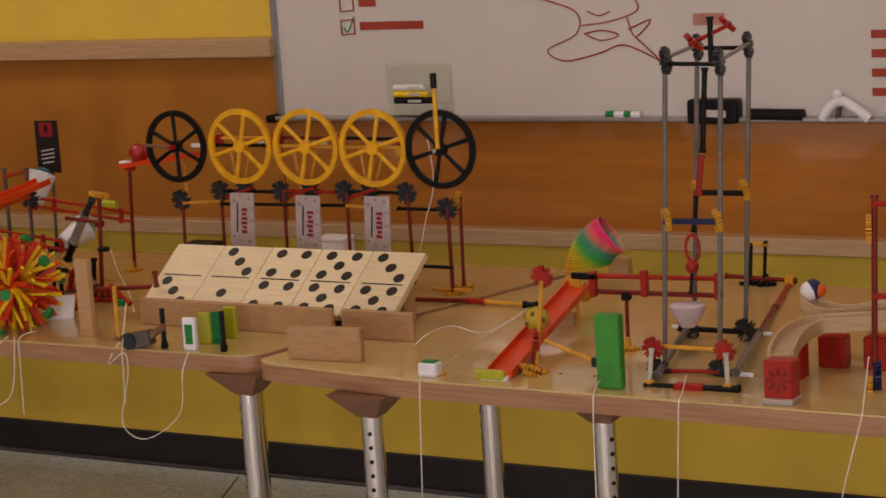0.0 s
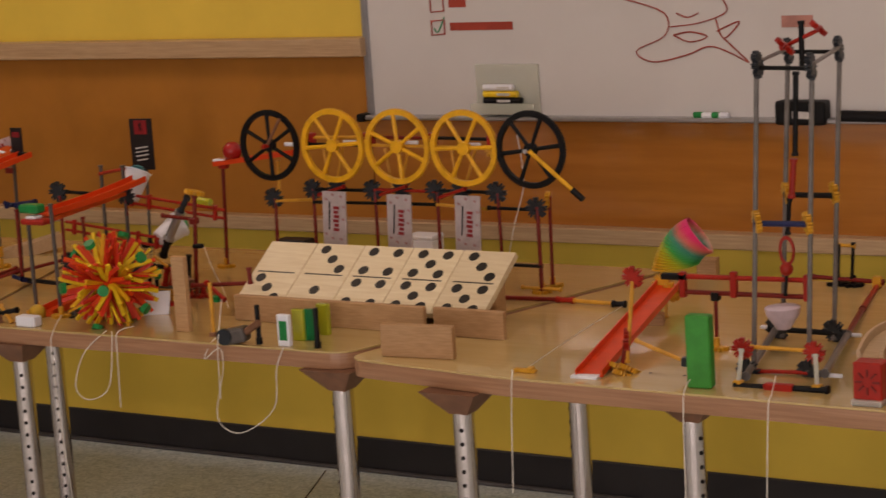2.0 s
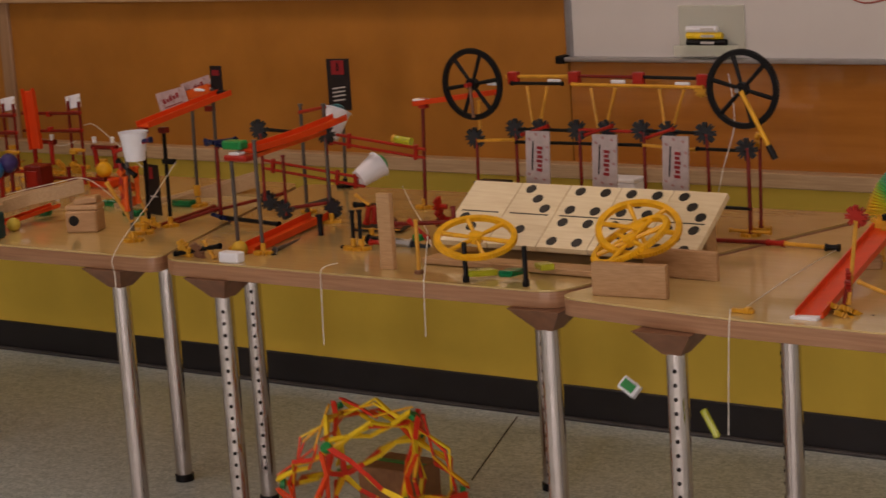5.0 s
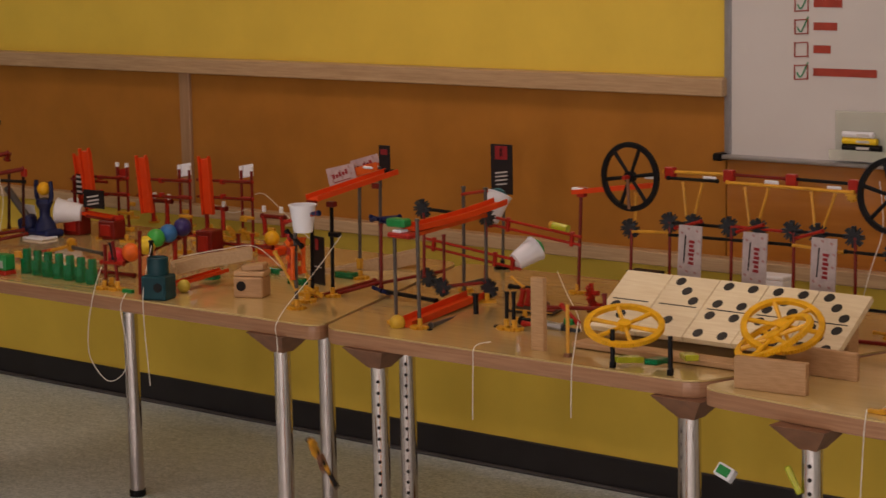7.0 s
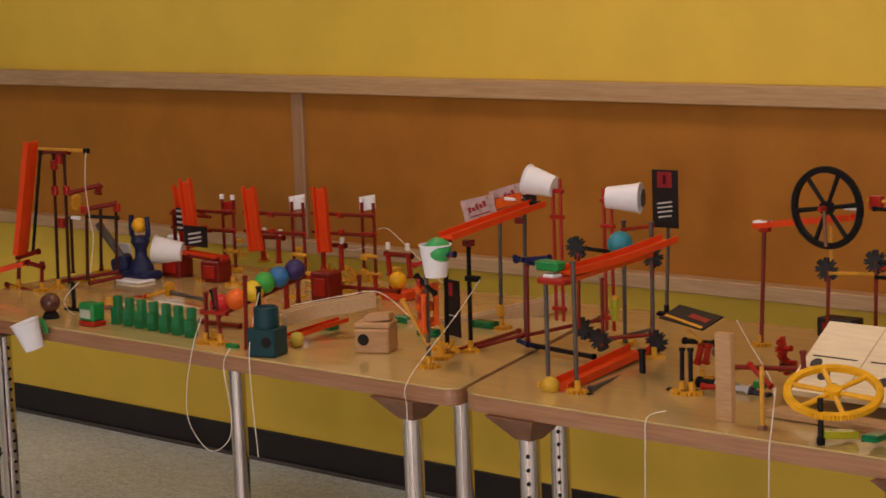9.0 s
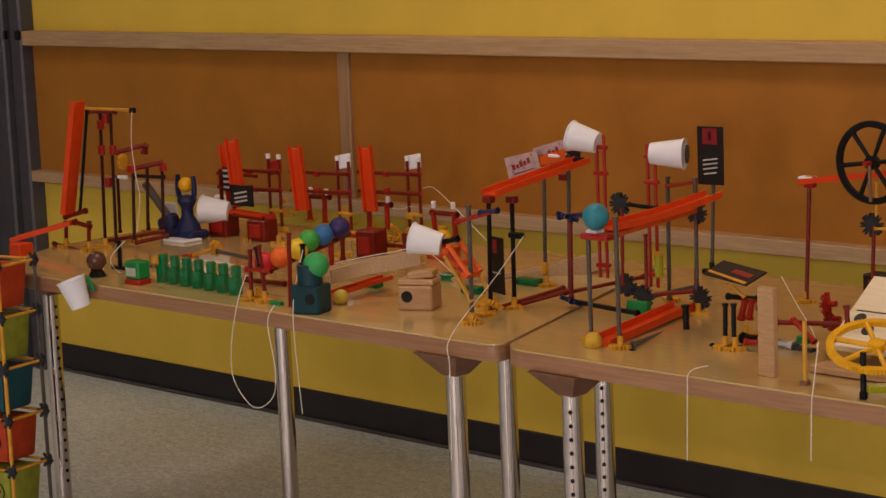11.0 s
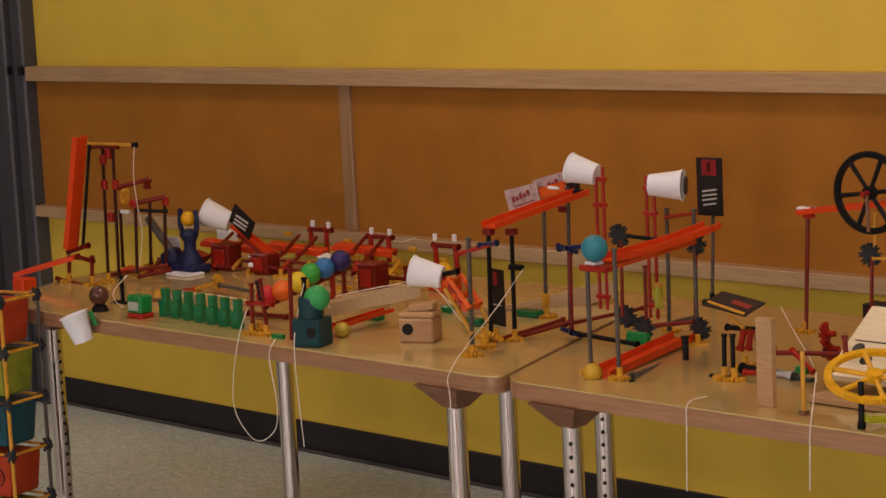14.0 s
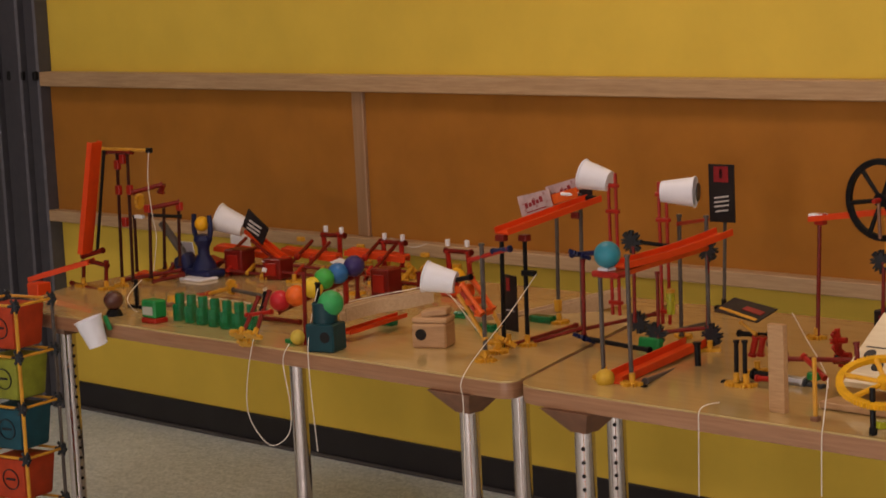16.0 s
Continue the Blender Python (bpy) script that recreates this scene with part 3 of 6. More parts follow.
long_board = plank("wooden_plank", (-2.109, -1.153, 0.740), (-1.576, -1.160, 0.740), 0.062, 0.014, "long natural wooden plank set on edge before the dominoes")
short_board = plank("wooden_plank", (-1.549, -1.164, 0.740), (-1.366, -1.168, 0.740), 0.064, 0.014, "short natural wooden plank on edge beside the dominoes")
block_a = plank("wooden_plank", (-1.556, -1.371, 0.740), (-1.384, -1.356, 0.740), 0.072, 0.018, "short wooden plank standing on edge at the table rim")
pole = tagged(part("wooden_stick", box(0.038, 0.016, 0.178, (0, 0, 0), 0.0015), BLOCK), "upright natural wooden stick standing on the table", "plank", "wooden planks")
pole.matrix_basis = pose(-2.158, -1.285, TOP)

mini = []
for nm, at, mat, lab in (("mini_domino", (-1.826, -1.346, 0.740), WHITE, "white toy domino with a green panel"), ("mini_domino", (-1.826, -1.289, 0.740), GLIME, "translucent lime toy domino"),
                         ("mini_domino", (-1.799, -1.281, 0.740), GGREEN, "translucent green toy domino"), ("mini_domino", (-1.803, -1.225, 0.740), GLIME, "translucent lime toy domino")):
    st = thing(nm, lab, "domino", at, group="small toy dominoes")
    part("body", box(0.032, 0.014, 0.072, (0, 0, 0), 0.002), mat, st)
    if mat is WHITE:
        part("panel", box(0.020, 0.001, 0.044, (0.001, -0.0078, 0.014)), GREENP, st)
    mini.append(st)
for at in ((-1.896, -1.349, 0.740), (-1.741, -1.343, 0.740)):
    st = thing("stand", "short black toy post standing at the rim", "toy stand", at, group="black posts")
    part("post", rodm((0, 0, 0.004), (0, 0, 0.09), 0.0058), BLACK, st)
    part("foot", box(0.013, 0.013, 0.016, (0, 0, 0), 0.002), BLACK, st)
needle = thing("yellow_post", "thin yellow rod standing at the table rim", "toy stand", (-2.055, -1.308, 0.740))
part("rod", rodm((0, 0, 0), (0, 0, 0.125), 0.0045), YELR, needle)
clip(needle, (-2.055, -1.308, 0.740), BRACKET, (0.013, 0.013, 0.014))
motor = thing("motor", "small dark grey motor with twisted wire", "motor", (-1.949, -1.359, 0.740), size=1.05)
part("body", box(0.06, 0.036, 0.034, (0, 0, 0.002), 0.008, pose(0, 0, 0, 0, -12, 8), None, 2), GREYR, motor)
part("cap", rodm((0.02, 0, 0.025), (0.06, 0, 0.05), 0.008), BRACKET, motor)
part("wheel", lathe([(0, -0.004), (0.018, -0.004), (0.018, 0.004), (0, 0.004)], 16, None, pose(-0.02, -0.02, 0.018, 90)), DKGREY, motor)
motor_cord = string(((-1.813, -1.375, 0.742), (-1.828, -1.385, 0.695), (-1.844, -1.385, 0.603), (-1.941, -1.385, 0.539), (-2.004, -1.385, 0.570), (-1.977, -1.385, 0.684), (-1.986, -1.380, 0.732), (-2.032, -1.380, 0.703), (-2.019, -1.360, 0.743), (-2.004, -1.340, 0.750)), "white string hanging in a loop from the motor")
tin = thing("parcel", "small dark red and black box behind the dominoes", "box", (-2.455, -0.404, 0.740), size=1.3)
part("body", box(0.075, 0.04, 0.035, (0, 0, 0), 0.002), DARKCARD, tin)
part("print", box(0.05, 0.001, 0.014, (0, -0.0215, 0.012)), CARDRED, tin)
deck = thing("card_box", "white card box behind the dominoes", "box", (-2.070, -0.347, 0.740))
part("body", box(0.085, 0.06, 0.05, (0, 0, 0), 0.003), WHITE, deck)
part("lid", box(0.087, 0.062, 0.012, (0, 0, 0.05), 0.003), WHITE, deck)

# ---- slide, tower and marble run on the third table ----

ramp = thing("orange_ramp", "orange toy track ramp on yellow connectors", "toy ramp", (-1.039, -1.407, 0.740))
channel(ramp, (-1.034, -1.410, 0.745), (-1.112, -0.850, 0.815), ORANGE, 0.05, 0.010)
clip(ramp, (-1.041, -1.410, 0.742), WHITE, (0.045, 0.02, 0.006))
rod(ramp, (-0.961, -1.340, 0.928), (-0.982, -1.340, 0.758), YELR)
conn(ramp, (-0.960, -1.340, 0.936), REDC, (0, 1, 0.2), 0.018)
rod(ramp, (-0.981, -1.340, 0.805), (-0.992, -1.340, 0.747), RED, 0.005)
conn(ramp, (-0.980, -1.340, 0.807), REDC, (1, 0.4, 0), 0.018)
for c in ((-1.003, -1.340, 0.747), (-0.977, -1.340, 0.744), (-0.980, -1.360, 0.737)):
    conn(ramp, c, YEL, (0.3, 0.5, 1), 0.019)
rod(ramp, (-0.961, -1.340, 0.806), (-0.851, -1.340, 0.769), YELR)
clip(ramp, (-0.848, -1.340, 0.769), DKGREY, (0.018, 0.012, 0.014))
rod(ramp, (-0.965, -1.340, 0.734), (-0.933, -1.340, 0.734), REDC)
rod(ramp, (-0.933, -1.340, 0.734), (-0.852, -1.340, 0.734), BLACK, 0.0045)
conn(ramp, (-1.124, -0.860, 0.816), YEL, (0, 1, 0), 0.02)
conn(ramp, (-1.099, -0.870, 0.800), YEL, (0, 1, 0.3), 0.018)
rod(ramp, (-1.117, -0.860, 0.810), (-1.117, -0.867, 0.740), YELR)
under = tagged(part("wood_block", box(0.05, 0.03, 0.026, (0, 0, 0), 0.002), BLOCK), "small wooden block under the ramp", "block", "wood blocks")
under.matrix_basis = pose(*(-1.116, -0.937, 0.740), 0, 0, 20)
rest = tagged(part("wood_block", box(0.05, 0.035, 0.045, (0, 0, 0), 0.002), BLOCK), "wooden block that holds the coil spring", "block", "wood blocks")
rest.matrix_basis = pose(*(-1.216, -0.412, 0.740), 0, 0, 10)

coil = thing("coil_spring", "rainbow plastic coil spring bent over a block", "spring toy", (-1.231, -0.479, 0.740))
a, h, c = local(coil, (-1.234, -0.560, 0.791)), local(coil, (-1.210, -0.560, 0.855)), local(coil, (-1.175, -0.540, 0.866))
bm = bmesh.new()
turns, per = 22, 14
pts = []
ax = (c - a).normalized()
for k in range(turns * per + 1):
    t = k / (turns * per)
    th = 2 * math.pi * k / per
    rr = 0.054 - 0.006 * t
    nn = Vector((-0.1 + 0.85 * t, 0.25 * t, 1 - 0.45 * t)).normalized()
    sx = nn.cross(Vector((0, 1, 0))).normalized()
    sy = nn.cross(sx)
    core = a * (1 - t) ** 2 + h * 2 * t * (1 - t) + c * t * t
    pts.append((core, core + (sx * math.cos(th) + sy * math.sin(th)) * rr))
rings = []
for core, q in pts:
    rad = (q - core).normalized()
    rings.append([bm.verts.new(q + rad * 0.005), bm.verts.new(q + ax * 0.003), bm.verts.new(q - rad * 0.002), bm.verts.new(q - ax * 0.003)])
for r0, r1 in zip(rings, rings[1:]):
    for s in range(4):
        bm.faces.new((r0[s], r0[(s + 1) % 4], r1[(s + 1) % 4], r1[s]))
part("coil", bm, SLINKY, coil)

lever = thing("red_lever", "long red toy rod lever on a dark post", "toy lever", (-0.886, -1.109, 0.740))

rod(lever, (-0.962, -1.100, 0.889), (-0.676, -1.100, 0.894), REDC, 0.0045)
rod(lever, (-0.963, -1.100, 0.856), (-0.677, -1.100, 0.859), RED, 0.0045)
for c in ((-0.963, -1.100, 0.872), (-0.847, -1.100, 0.877), (-0.685, -1.100, 0.878)):
    clip(lever, c, REDC, (0.011, 0.012, 0.042))
rod(lever, (-0.889, -1.100, 0.853), (-0.891, -1.100, 0.738), RED)
clip(lever, (-0.889, -1.100, 0.850), BLACK, (0.014, 0.014, 0.014))
foot(lever, (-0.882, -1.119, 0.740))
clip(lever, (-0.982, -1.100, 0.888), BLACK, (0.045, 0.012, 0.01))
green_block = tagged(part("green_block", box(0.050, 0.028, 0.145, (0, 0, 0), 0.003), GREEN), "upright green painted wooden block at the rim", "block")
green_block.matrix_basis = pose(*(-0.786, -1.413, 0.740), 0, 0, 4)


tower = thing("drop_tower", "tall open toy tower of grey rods", "toy tower", (-0.710, -1.185, 0.740))
rod(tower, (-0.702, -1.280, 1.360), (-0.732, -1.280, 0.744), TOWERGREY, 0.0045)
rod(tower, (-0.589, -1.280, 1.359), (-0.616, -1.280, 0.752), TOWERGREY, 0.0045)
rod(tower, (-0.754, -0.990, 1.358), (-0.788, -0.990, 0.744), TOWERGREY, 0.0045)
rod(tower, (-0.642, -0.990, 1.364), (-0.674, -0.990, 0.745), TOWERGREY, 0.0045)
for c in ((-0.701, -1.280, 1.355), (-0.592, -1.280, 1.351), (-0.754, -0.990, 1.351), (-0.645, -0.990, 1.354)):
    conn(tower, c, DKGREY, (1, 0.1, 0.1), 0.021)
rod(tower, (-0.702, -1.280, 1.349), (-0.592, -1.280, 1.347), BLACK)
rod(tower, (-0.754, -0.990, 1.349), (-0.645, -0.990, 1.348), BLACK)
rod(tower, (-0.701, -1.280, 1.360), (-0.754, -0.990, 1.356), TOWERGREY)
rod(tower, (-0.589, -1.280, 1.355), (-0.644, -0.990, 1.357), TOWERGREY)
rod(tower, (-0.726, -1.100, 1.367), (-0.636, -1.100, 1.407), REDC)
conn(tower, (-0.708, -1.120, 1.374), REDC, (0.8, 0.3, 0.9), 0.018)
conn(tower, (-0.644, -1.100, 1.407), REDC, (0.8, 0.3, 0.9), 0.016)
rod(tower, (-0.680, -1.100, 1.422), (-0.681, -1.100, 1.326), BLACK, 0.005)
rod(tower, (-0.718, -1.280, 1.043), (-0.607, -1.280, 1.045), NAVY, 0.005)
rod(tower, (-0.773, -0.990, 1.050), (-0.662, -0.990, 1.051), BLACK, 0.005)
for c in ((-0.714, -1.280, 1.047), (-0.609, -1.280, 1.047), (-0.769, -0.990, 1.054), (-0.664, -0.990, 1.057)):
    conn(tower, c, YEL, (0.8, 0.6, 0.1), 0.018)
for c in ((-0.744, -1.280, 0.743), (-0.615, -1.280, 0.749), (-0.801, -0.990, 0.761), (-0.672, -0.990, 0.763)):
    conn(tower, c, DKGREY, (0.2, 1, 0.3), 0.021)
rod(tower, (-0.821, -0.990, 0.760), (-0.638, -0.990, 0.759), BLACK, 0.005)
rod(tower, (-0.729, -1.385, 0.739), (-0.535, -1.385, 0.745), BLACK, 0.006)
clip(tower, (-0.635, -1.390, 0.743), REDC, (0.045, 0.014, 0.014))
rod(tower, (-0.738, -1.330, 0.806), (-0.579, -1.330, 0.806), YELR)
rod(tower, (-0.726, -1.280, 0.744), (-0.617, -1.280, 0.749), REDC)
for c in ((-0.724, -1.350, 0.807), (-0.576, -1.350, 0.809)):
    conn(tower, c, REDC, (0, 1, 0.1), 0.017)
for a, c in (((-0.722, -1.360, 0.809), (-0.723, -1.380, 0.740)), ((-0.570, -1.360, 0.808), (-0.560, -1.380, 0.744))):
    rod(tower, a, c, CLOUDY, 0.004)
    clip(tower, c, YEL, (0.014, 0.014, 0.016))
rod(tower, (-0.716, -1.360, 0.753), (-0.815, -0.940, 0.762), TOWERGREY, 0.006)
rod(tower, (-0.552, -1.360, 0.771), (-0.644, -0.990, 0.759), TOWERGREY, 0.006)
rod(tower, (-0.644, -0.990, 0.759), (-0.716, -0.700, 0.747), RED, 0.005)
rod(tower, (-0.716, -0.700, 0.747), (-0.772, -0.450, 0.744), REDC, 0.005)
rod(tower, (-0.929, -0.450, 0.759), (-0.755, -0.450, 0.754), RED, 0.0045)
rod(tower, (-0.868, -0.450, 0.759), (-0.862, -0.450, 0.841), BLACK)
rod(tower, (-0.833, -0.450, 0.758), (-0.827, -0.450, 0.845), BLACK)
rod(tower, (-0.869, -0.450, 0.838), (-0.822, -0.450, 0.837), YEL)
clip(tower, (-0.771, -0.450, 0.754), YEL, (0.016, 0.014, 0.02))
for c in ((-0.872, -0.442, 0.740), (-0.832, -0.445, 0.740)):
    foot(tower, c, BLACK)
for c in ((-0.824, -0.990, 0.763), (-0.628, -0.990, 0.758), (-0.542, -1.330, 0.760)):
    clip(tower, c, WHITE, (0.022, 0.006, 0.006))

plumb = thing("plunger", "hanging red and black plunger with a pale violet cup", "plunger", (-0.672, -1.120, 1.340))

rod(plumb, (-0.687, -1.120, 1.323), (-0.699, -1.120, 1.154), BLACK, 0.005)
rod(plumb, (-0.702, -1.120, 1.148), (-0.712, -1.120, 1.068), REDC, 0.0055)
rod(plumb, (-0.716, -1.120, 1.068), (-0.725, -1.120, 0.993), BLACK, 0.004)
ringm = bmesh.new()
lathe([(0.016, -0.003), (0.021, -0.003), (0.021, 0.003), (0.016, 0.003), (0.016, -0.003)], 20, ringm, Matrix.Translation(local(plumb, (-0.729, -1.120, 0.959))) @ pose(0, 0, 0, 90) @ Matrix.Diagonal((0.8, 1.5, 1, 1)))
part("loop", ringm, REDC, plumb)
part("weight", ballm(0.014, local(plumb, (-0.732, -1.120, 0.921))), REDC, plumb)
rod(plumb, (-0.732, -1.120, 0.912), (-0.738, -1.120, 0.865), BLACK, 0.003)
part("bell", lathe([(0.003, 0.0), (0.014, -0.045), (0.034, -0.015), (0.037, 0.0), (0.034, 0.002), (0.0, 0.006)], 20, None, Matrix.Translation(local(plumb, (-0.746, -1.120, 0.841)))),
     plain("pale violet plastic", (0.62, 0.52, 0.60), 0.4), plumb, "pale violet bowl")

def curved(st, pts, w, h, mat, name="rail", deep=0.012):
    """A wooden channel that follows a smooth bend."""
    pts = [local(st, q) for q in pts]
    fine = []
    for k in range(len(pts) - 1):
        p0, p1, p2, p3 = pts[max(k - 1, 0)], pts[k], pts[k + 1], pts[min(k + 2, len(pts) - 1)]
        for s in range(6):
            t = s / 6
            fine.append(0.5 * ((2 * p1) + (p2 - p0) * t + (2 * p0 - 5 * p1 + 4 * p2 - p3) * t * t + (3 * p1 - p0 - 3 * p2 + p3) * t ** 3))
    fine.append(pts[-1])
    prof = [(-w / 2, h), (-w / 2, -deep), (w / 2, -deep), (w / 2, h), (w / 2 - 0.006, h), (w / 2 - 0.009, 0.002), (-w / 2 + 0.009, 0.002), (-w / 2 + 0.006, h)]
    bm = bmesh.new()
    rings = []
    for k, c in enumerate(fine):
        d = fine[min(k + 1, len(fine) - 1)] - fine[max(k - 1, 0)]
        side = d.cross(Vector((0, 0, 1))).normalized()
        rings.append([bm.verts.new(c + side * x + Vector((0, 0, z))) for x, z in prof])
    for r0, r1 in zip(rings, rings[1:]):
        for s in range(8):
            bm.faces.new((r0[s], r0[(s + 1) % 8], r1[(s + 1) % 8], r1[s]))
    bm.faces.new(rings[0])
    bm.faces.new(rings[-1][::-1])
    bmesh.ops.recalc_face_normals(bm, faces=bm.faces[:])
    return part(name, smooth(bm), mat, st)


run = thing("marble_run", "pale wooden curved marble run on red blocks", "marble run", (-0.436, -1.425, 0.740))
curved(run, ((-0.446, -1.400, 0.817), (-0.461, -1.300, 0.828), (-0.452, -1.200, 0.830), (-0.390, -1.180, 0.835), (-0.301, -1.180, 0.844)), 0.05, 0.016, BEECH)
curved(run, ((-0.512, -1.050, 0.849), (-0.488, -1.060, 0.829), (-0.423, -1.080, 0.828), (-0.354, -1.080, 0.845), (-0.318, -1.050, 0.857)), 0.05, 0.016, BEECH)
for (c, w, h) in (((-0.434, -1.432, 0.740), 0.056, 0.082), ((-0.476, -1.252, 0.740), 0.05, 0.07), ((-0.429, -1.148, 0.740), 0.055, 0.062), ((-0.332, -1.142, 0.740), 0.07, 0.065)):
    q = local(run, c)
    part("support_block", box(w, 0.04, h, (q.x, q.y, q.z), 0.003), REDC, run)
q = local(run, (-0.434, -1.432, 0.740))
for k in range(8):
    a = math.pi * k / 4
    part("star_ray", box(0.004, 0.002, 0.014, (q.x + 0.010 * math.sin(a), q.y - 0.0215, q.z + 0.045 + 0.010 * math.cos(a)), 0, pose(0, 0, 0, 0, math.degrees(a), 0)), RED, run)
part("base_plate", box(0.06, 0.05, 0.012, (q.x, q.y - 0.004, q.z), 0.002), CLOUDY, run)
tilt_ball = thing("marble_ball", "glossy navy ball with white and orange patches", "ball", (-0.504, -1.050, 0.869))
part("sphere", ballm(0.021), NAVY, tilt_ball)
part("patch", ballm(0.0205, (-0.004, -0.003, -0.002)), WHITE, tilt_ball)
part("patch", ballm(0.015, (0.012, 0.0, -0.001)), ORANGEC, tilt_ball)
eastfr = thing("end_frame", "red and blue toy rod frame at the table end", "toy frame", (-0.251, -1.436, 0.740))

rod(eastfr, (-0.292, -1.300, 1.107), (-0.300, -1.300, 0.793), RED, 0.005)
rod(eastfr, (-0.295, -1.300, 1.091), (-0.195, -1.300, 1.091), REDC, 0.005)
rod(eastfr, (-0.300, -1.300, 0.917), (-0.199, -1.300, 0.921), REDC, 0.005)
rod(eastfr, (-0.296, -1.300, 0.793), (-0.298, -1.300, 0.701), NAVY, 0.006)
rod(eastfr, (-0.307, -1.330, 0.712), (-0.195, -1.330, 0.713), NAVY, 0.007)
conn(eastfr, (-0.304, -1.300, 1.044), YEL, (1, 0.3, 0), 0.02)
conn(eastfr, (-0.310, -1.300, 0.738), YEL, (1, 0.3, 0), 0.02)
conn(eastfr, (-0.293, -1.300, 0.767), NAVY, (1, 0.3, 0), 0.022)
string(((-0.295, -1.350, 0.814), (-0.262, -1.490, 0.759), (-0.247, -1.550, 0.750), (-0.282, -1.560, 0.609), (-0.297, -1.560, 0.484)), "white string hanging over the table edge")
string(((-0.640, -1.390, 0.767), (-0.613, -1.480, 0.753), (-0.599, -1.530, 0.740), (-0.608, -1.530, 0.569), (-0.612, -1.530, 0.484)), "white string hanging over the table edge")
string(((-0.812, -1.400, 0.755), (-0.780, -1.500, 0.760), (-0.777, -1.520, 0.726), (-0.780, -1.520, 0.544)), "white string hanging over the table edge")
string(((-1.164, -1.490, 0.768), (-1.165, -1.500, 0.712), (-1.174, -1.500, 0.511)), "white string hanging over the table edge")
trip = thing("trip_rod", "dark red and yellow toy rod lying on the table", "toy rod", (-1.423, -0.763, 0.740))
rod(trip, (-1.663, -0.801, 0.747), (-1.436, -0.781, 0.747), RED, 0.0045)
rod(trip, (-1.438, -0.786, 0.748), (-1.392, -0.787, 0.748), REDC, 0.0052)
rod(trip, (-1.395, -0.787, 0.748), (-1.281, -0.795, 0.748), YELR, 0.0042)
rod(trip, (-1.287, -0.797, 0.748), (-1.253, -0.794, 0.748), BLACK, 0.0055)
string(((-1.259, -0.794, 0.745), (-1.232, -1.087, 0.743), (-1.189, -1.391, 0.743)), "taut white string lying across the table", 0.0007)
tag_y = thing("yellow_clip", "yellow toy clip lying at the table rim", "toy clip", (-1.182, -1.407, 0.740))
part("body", box(0.05, 0.014, 0.008, (0, 0, 0), 0.002), YEL, tag_y)
part("tab", box(0.014, 0.02, 0.012, (0.012, 0, 0), 0.002), YEL, tag_y)

soccer = thing("soccer_ball", "small yellow foam soccer ball with dark patches", "ball", (-1.074, -1.150, 0.802))
part("sphere", ballm(0.0265), plain("olive yellow foam", (0.44, 0.33, 0.03), 0.5), soccer)
for k in range(12):
    z = 1 - 2 * (k + 0.5) / 12
    a = k * 2.39996
    u = Vector((math.sqrt(1 - z * z) * math.cos(a), math.sqrt(1 - z * z) * math.sin(a), z))
    part("patch", rodm(u * 0.0245, u * 0.0270, 0.0065, None, 6, 0.005), plain("dark olive patch", (0.10, 0.07, 0.012), 0.5) if k == 0 else bpy.data.materials["dark olive patch"], soccer)
drop_w = thing("match_block", "small white block with a green top", "toy block", (-1.183, -1.420, 0.740))
part("body", box(0.042, 0.03, 0.028, (0, 0, 0), 0.003), WHITE, drop_w)
part("cap", box(0.03, 0.02, 0.004, (0, 0, 0.028), 0.001), GREENP, drop_w)
drop_y = thing("lime_clip", "translucent lime plastic bar at the rim", "toy clip", (-1.048, -1.418, 0.740))
part("bar", box(0.065, 0.014, 0.02, (0, 0, 0), 0.003), GLIME, drop_y)
slack = string(((-1.255, -1.350, 0.784), (-1.249, -1.300, 0.797), (-1.250, -1.200, 0.790), (-1.156, -1.250, 0.791), (-1.129, -1.200, 0.799), (-1.118, -1.100, 0.814)))

# ---- ball tracks on the second table ----
stand = thing("ball_track", "orange ball track on tall red and grey rods", "toy track", (-2.584, -1.231, 0.740))

channel(stand, (-2.649, -1.190, 0.984), (-2.620, -0.845, 1.016), ORANGE, 0.045, 0.010, drop=0.006)
channel(stand, (-2.642, -1.190, 0.969), (-2.681, -0.845, 0.978), ORANGEC, 0.03, 0.006)
channel(stand, (-2.626, -1.250, 0.742), (-2.707, -0.850, 0.753), ORANGE, 0.05, 0.012)
rod(stand, (-2.556, -1.220, 0.747), (-2.664, -0.900, 0.724), GREYR, 0.005)
rod(stand, (-2.672, -1.220, 0.977), (-2.672, -1.220, 0.743), GREYR, 0.0042)
rod(stand, (-2.594, -1.220, 1.019), (-2.593, -1.220, 0.740), GREYR, 0.0042)
rod(stand, (-2.672, -0.845, 1.054), (-2.674, -0.845, 0.740), GREYR, 0.0042)
rod(stand, (-2.811, -0.770, 1.040), (-2.815, -0.770, 0.747), GREYR, 0.0042)
rod(stand, (-2.959, -0.950, 0.947), (-2.963, -0.950, 0.766), RED, 0.0042)
rod(stand, (-2.802, -0.950, 0.988), (-2.806, -0.950, 0.810), RED)
rod(stand, (-2.776, -0.900, 0.924), (-2.777, -0.900, 0.763), RED)
rod(stand, (-2.670, -0.845, 0.976), (-2.678, -0.845, 0.766), RED)
for c in ((-2.807, -0.950, 0.998), (-2.671, -0.845, 0.974), (-2.836, -0.900, 0.800), (-2.786, -0.900, 0.778), (-2.664, -0.845, 0.778)):
    conn(stand, c, DKGREY, (-0.1, 1, 0.1), 0.021)
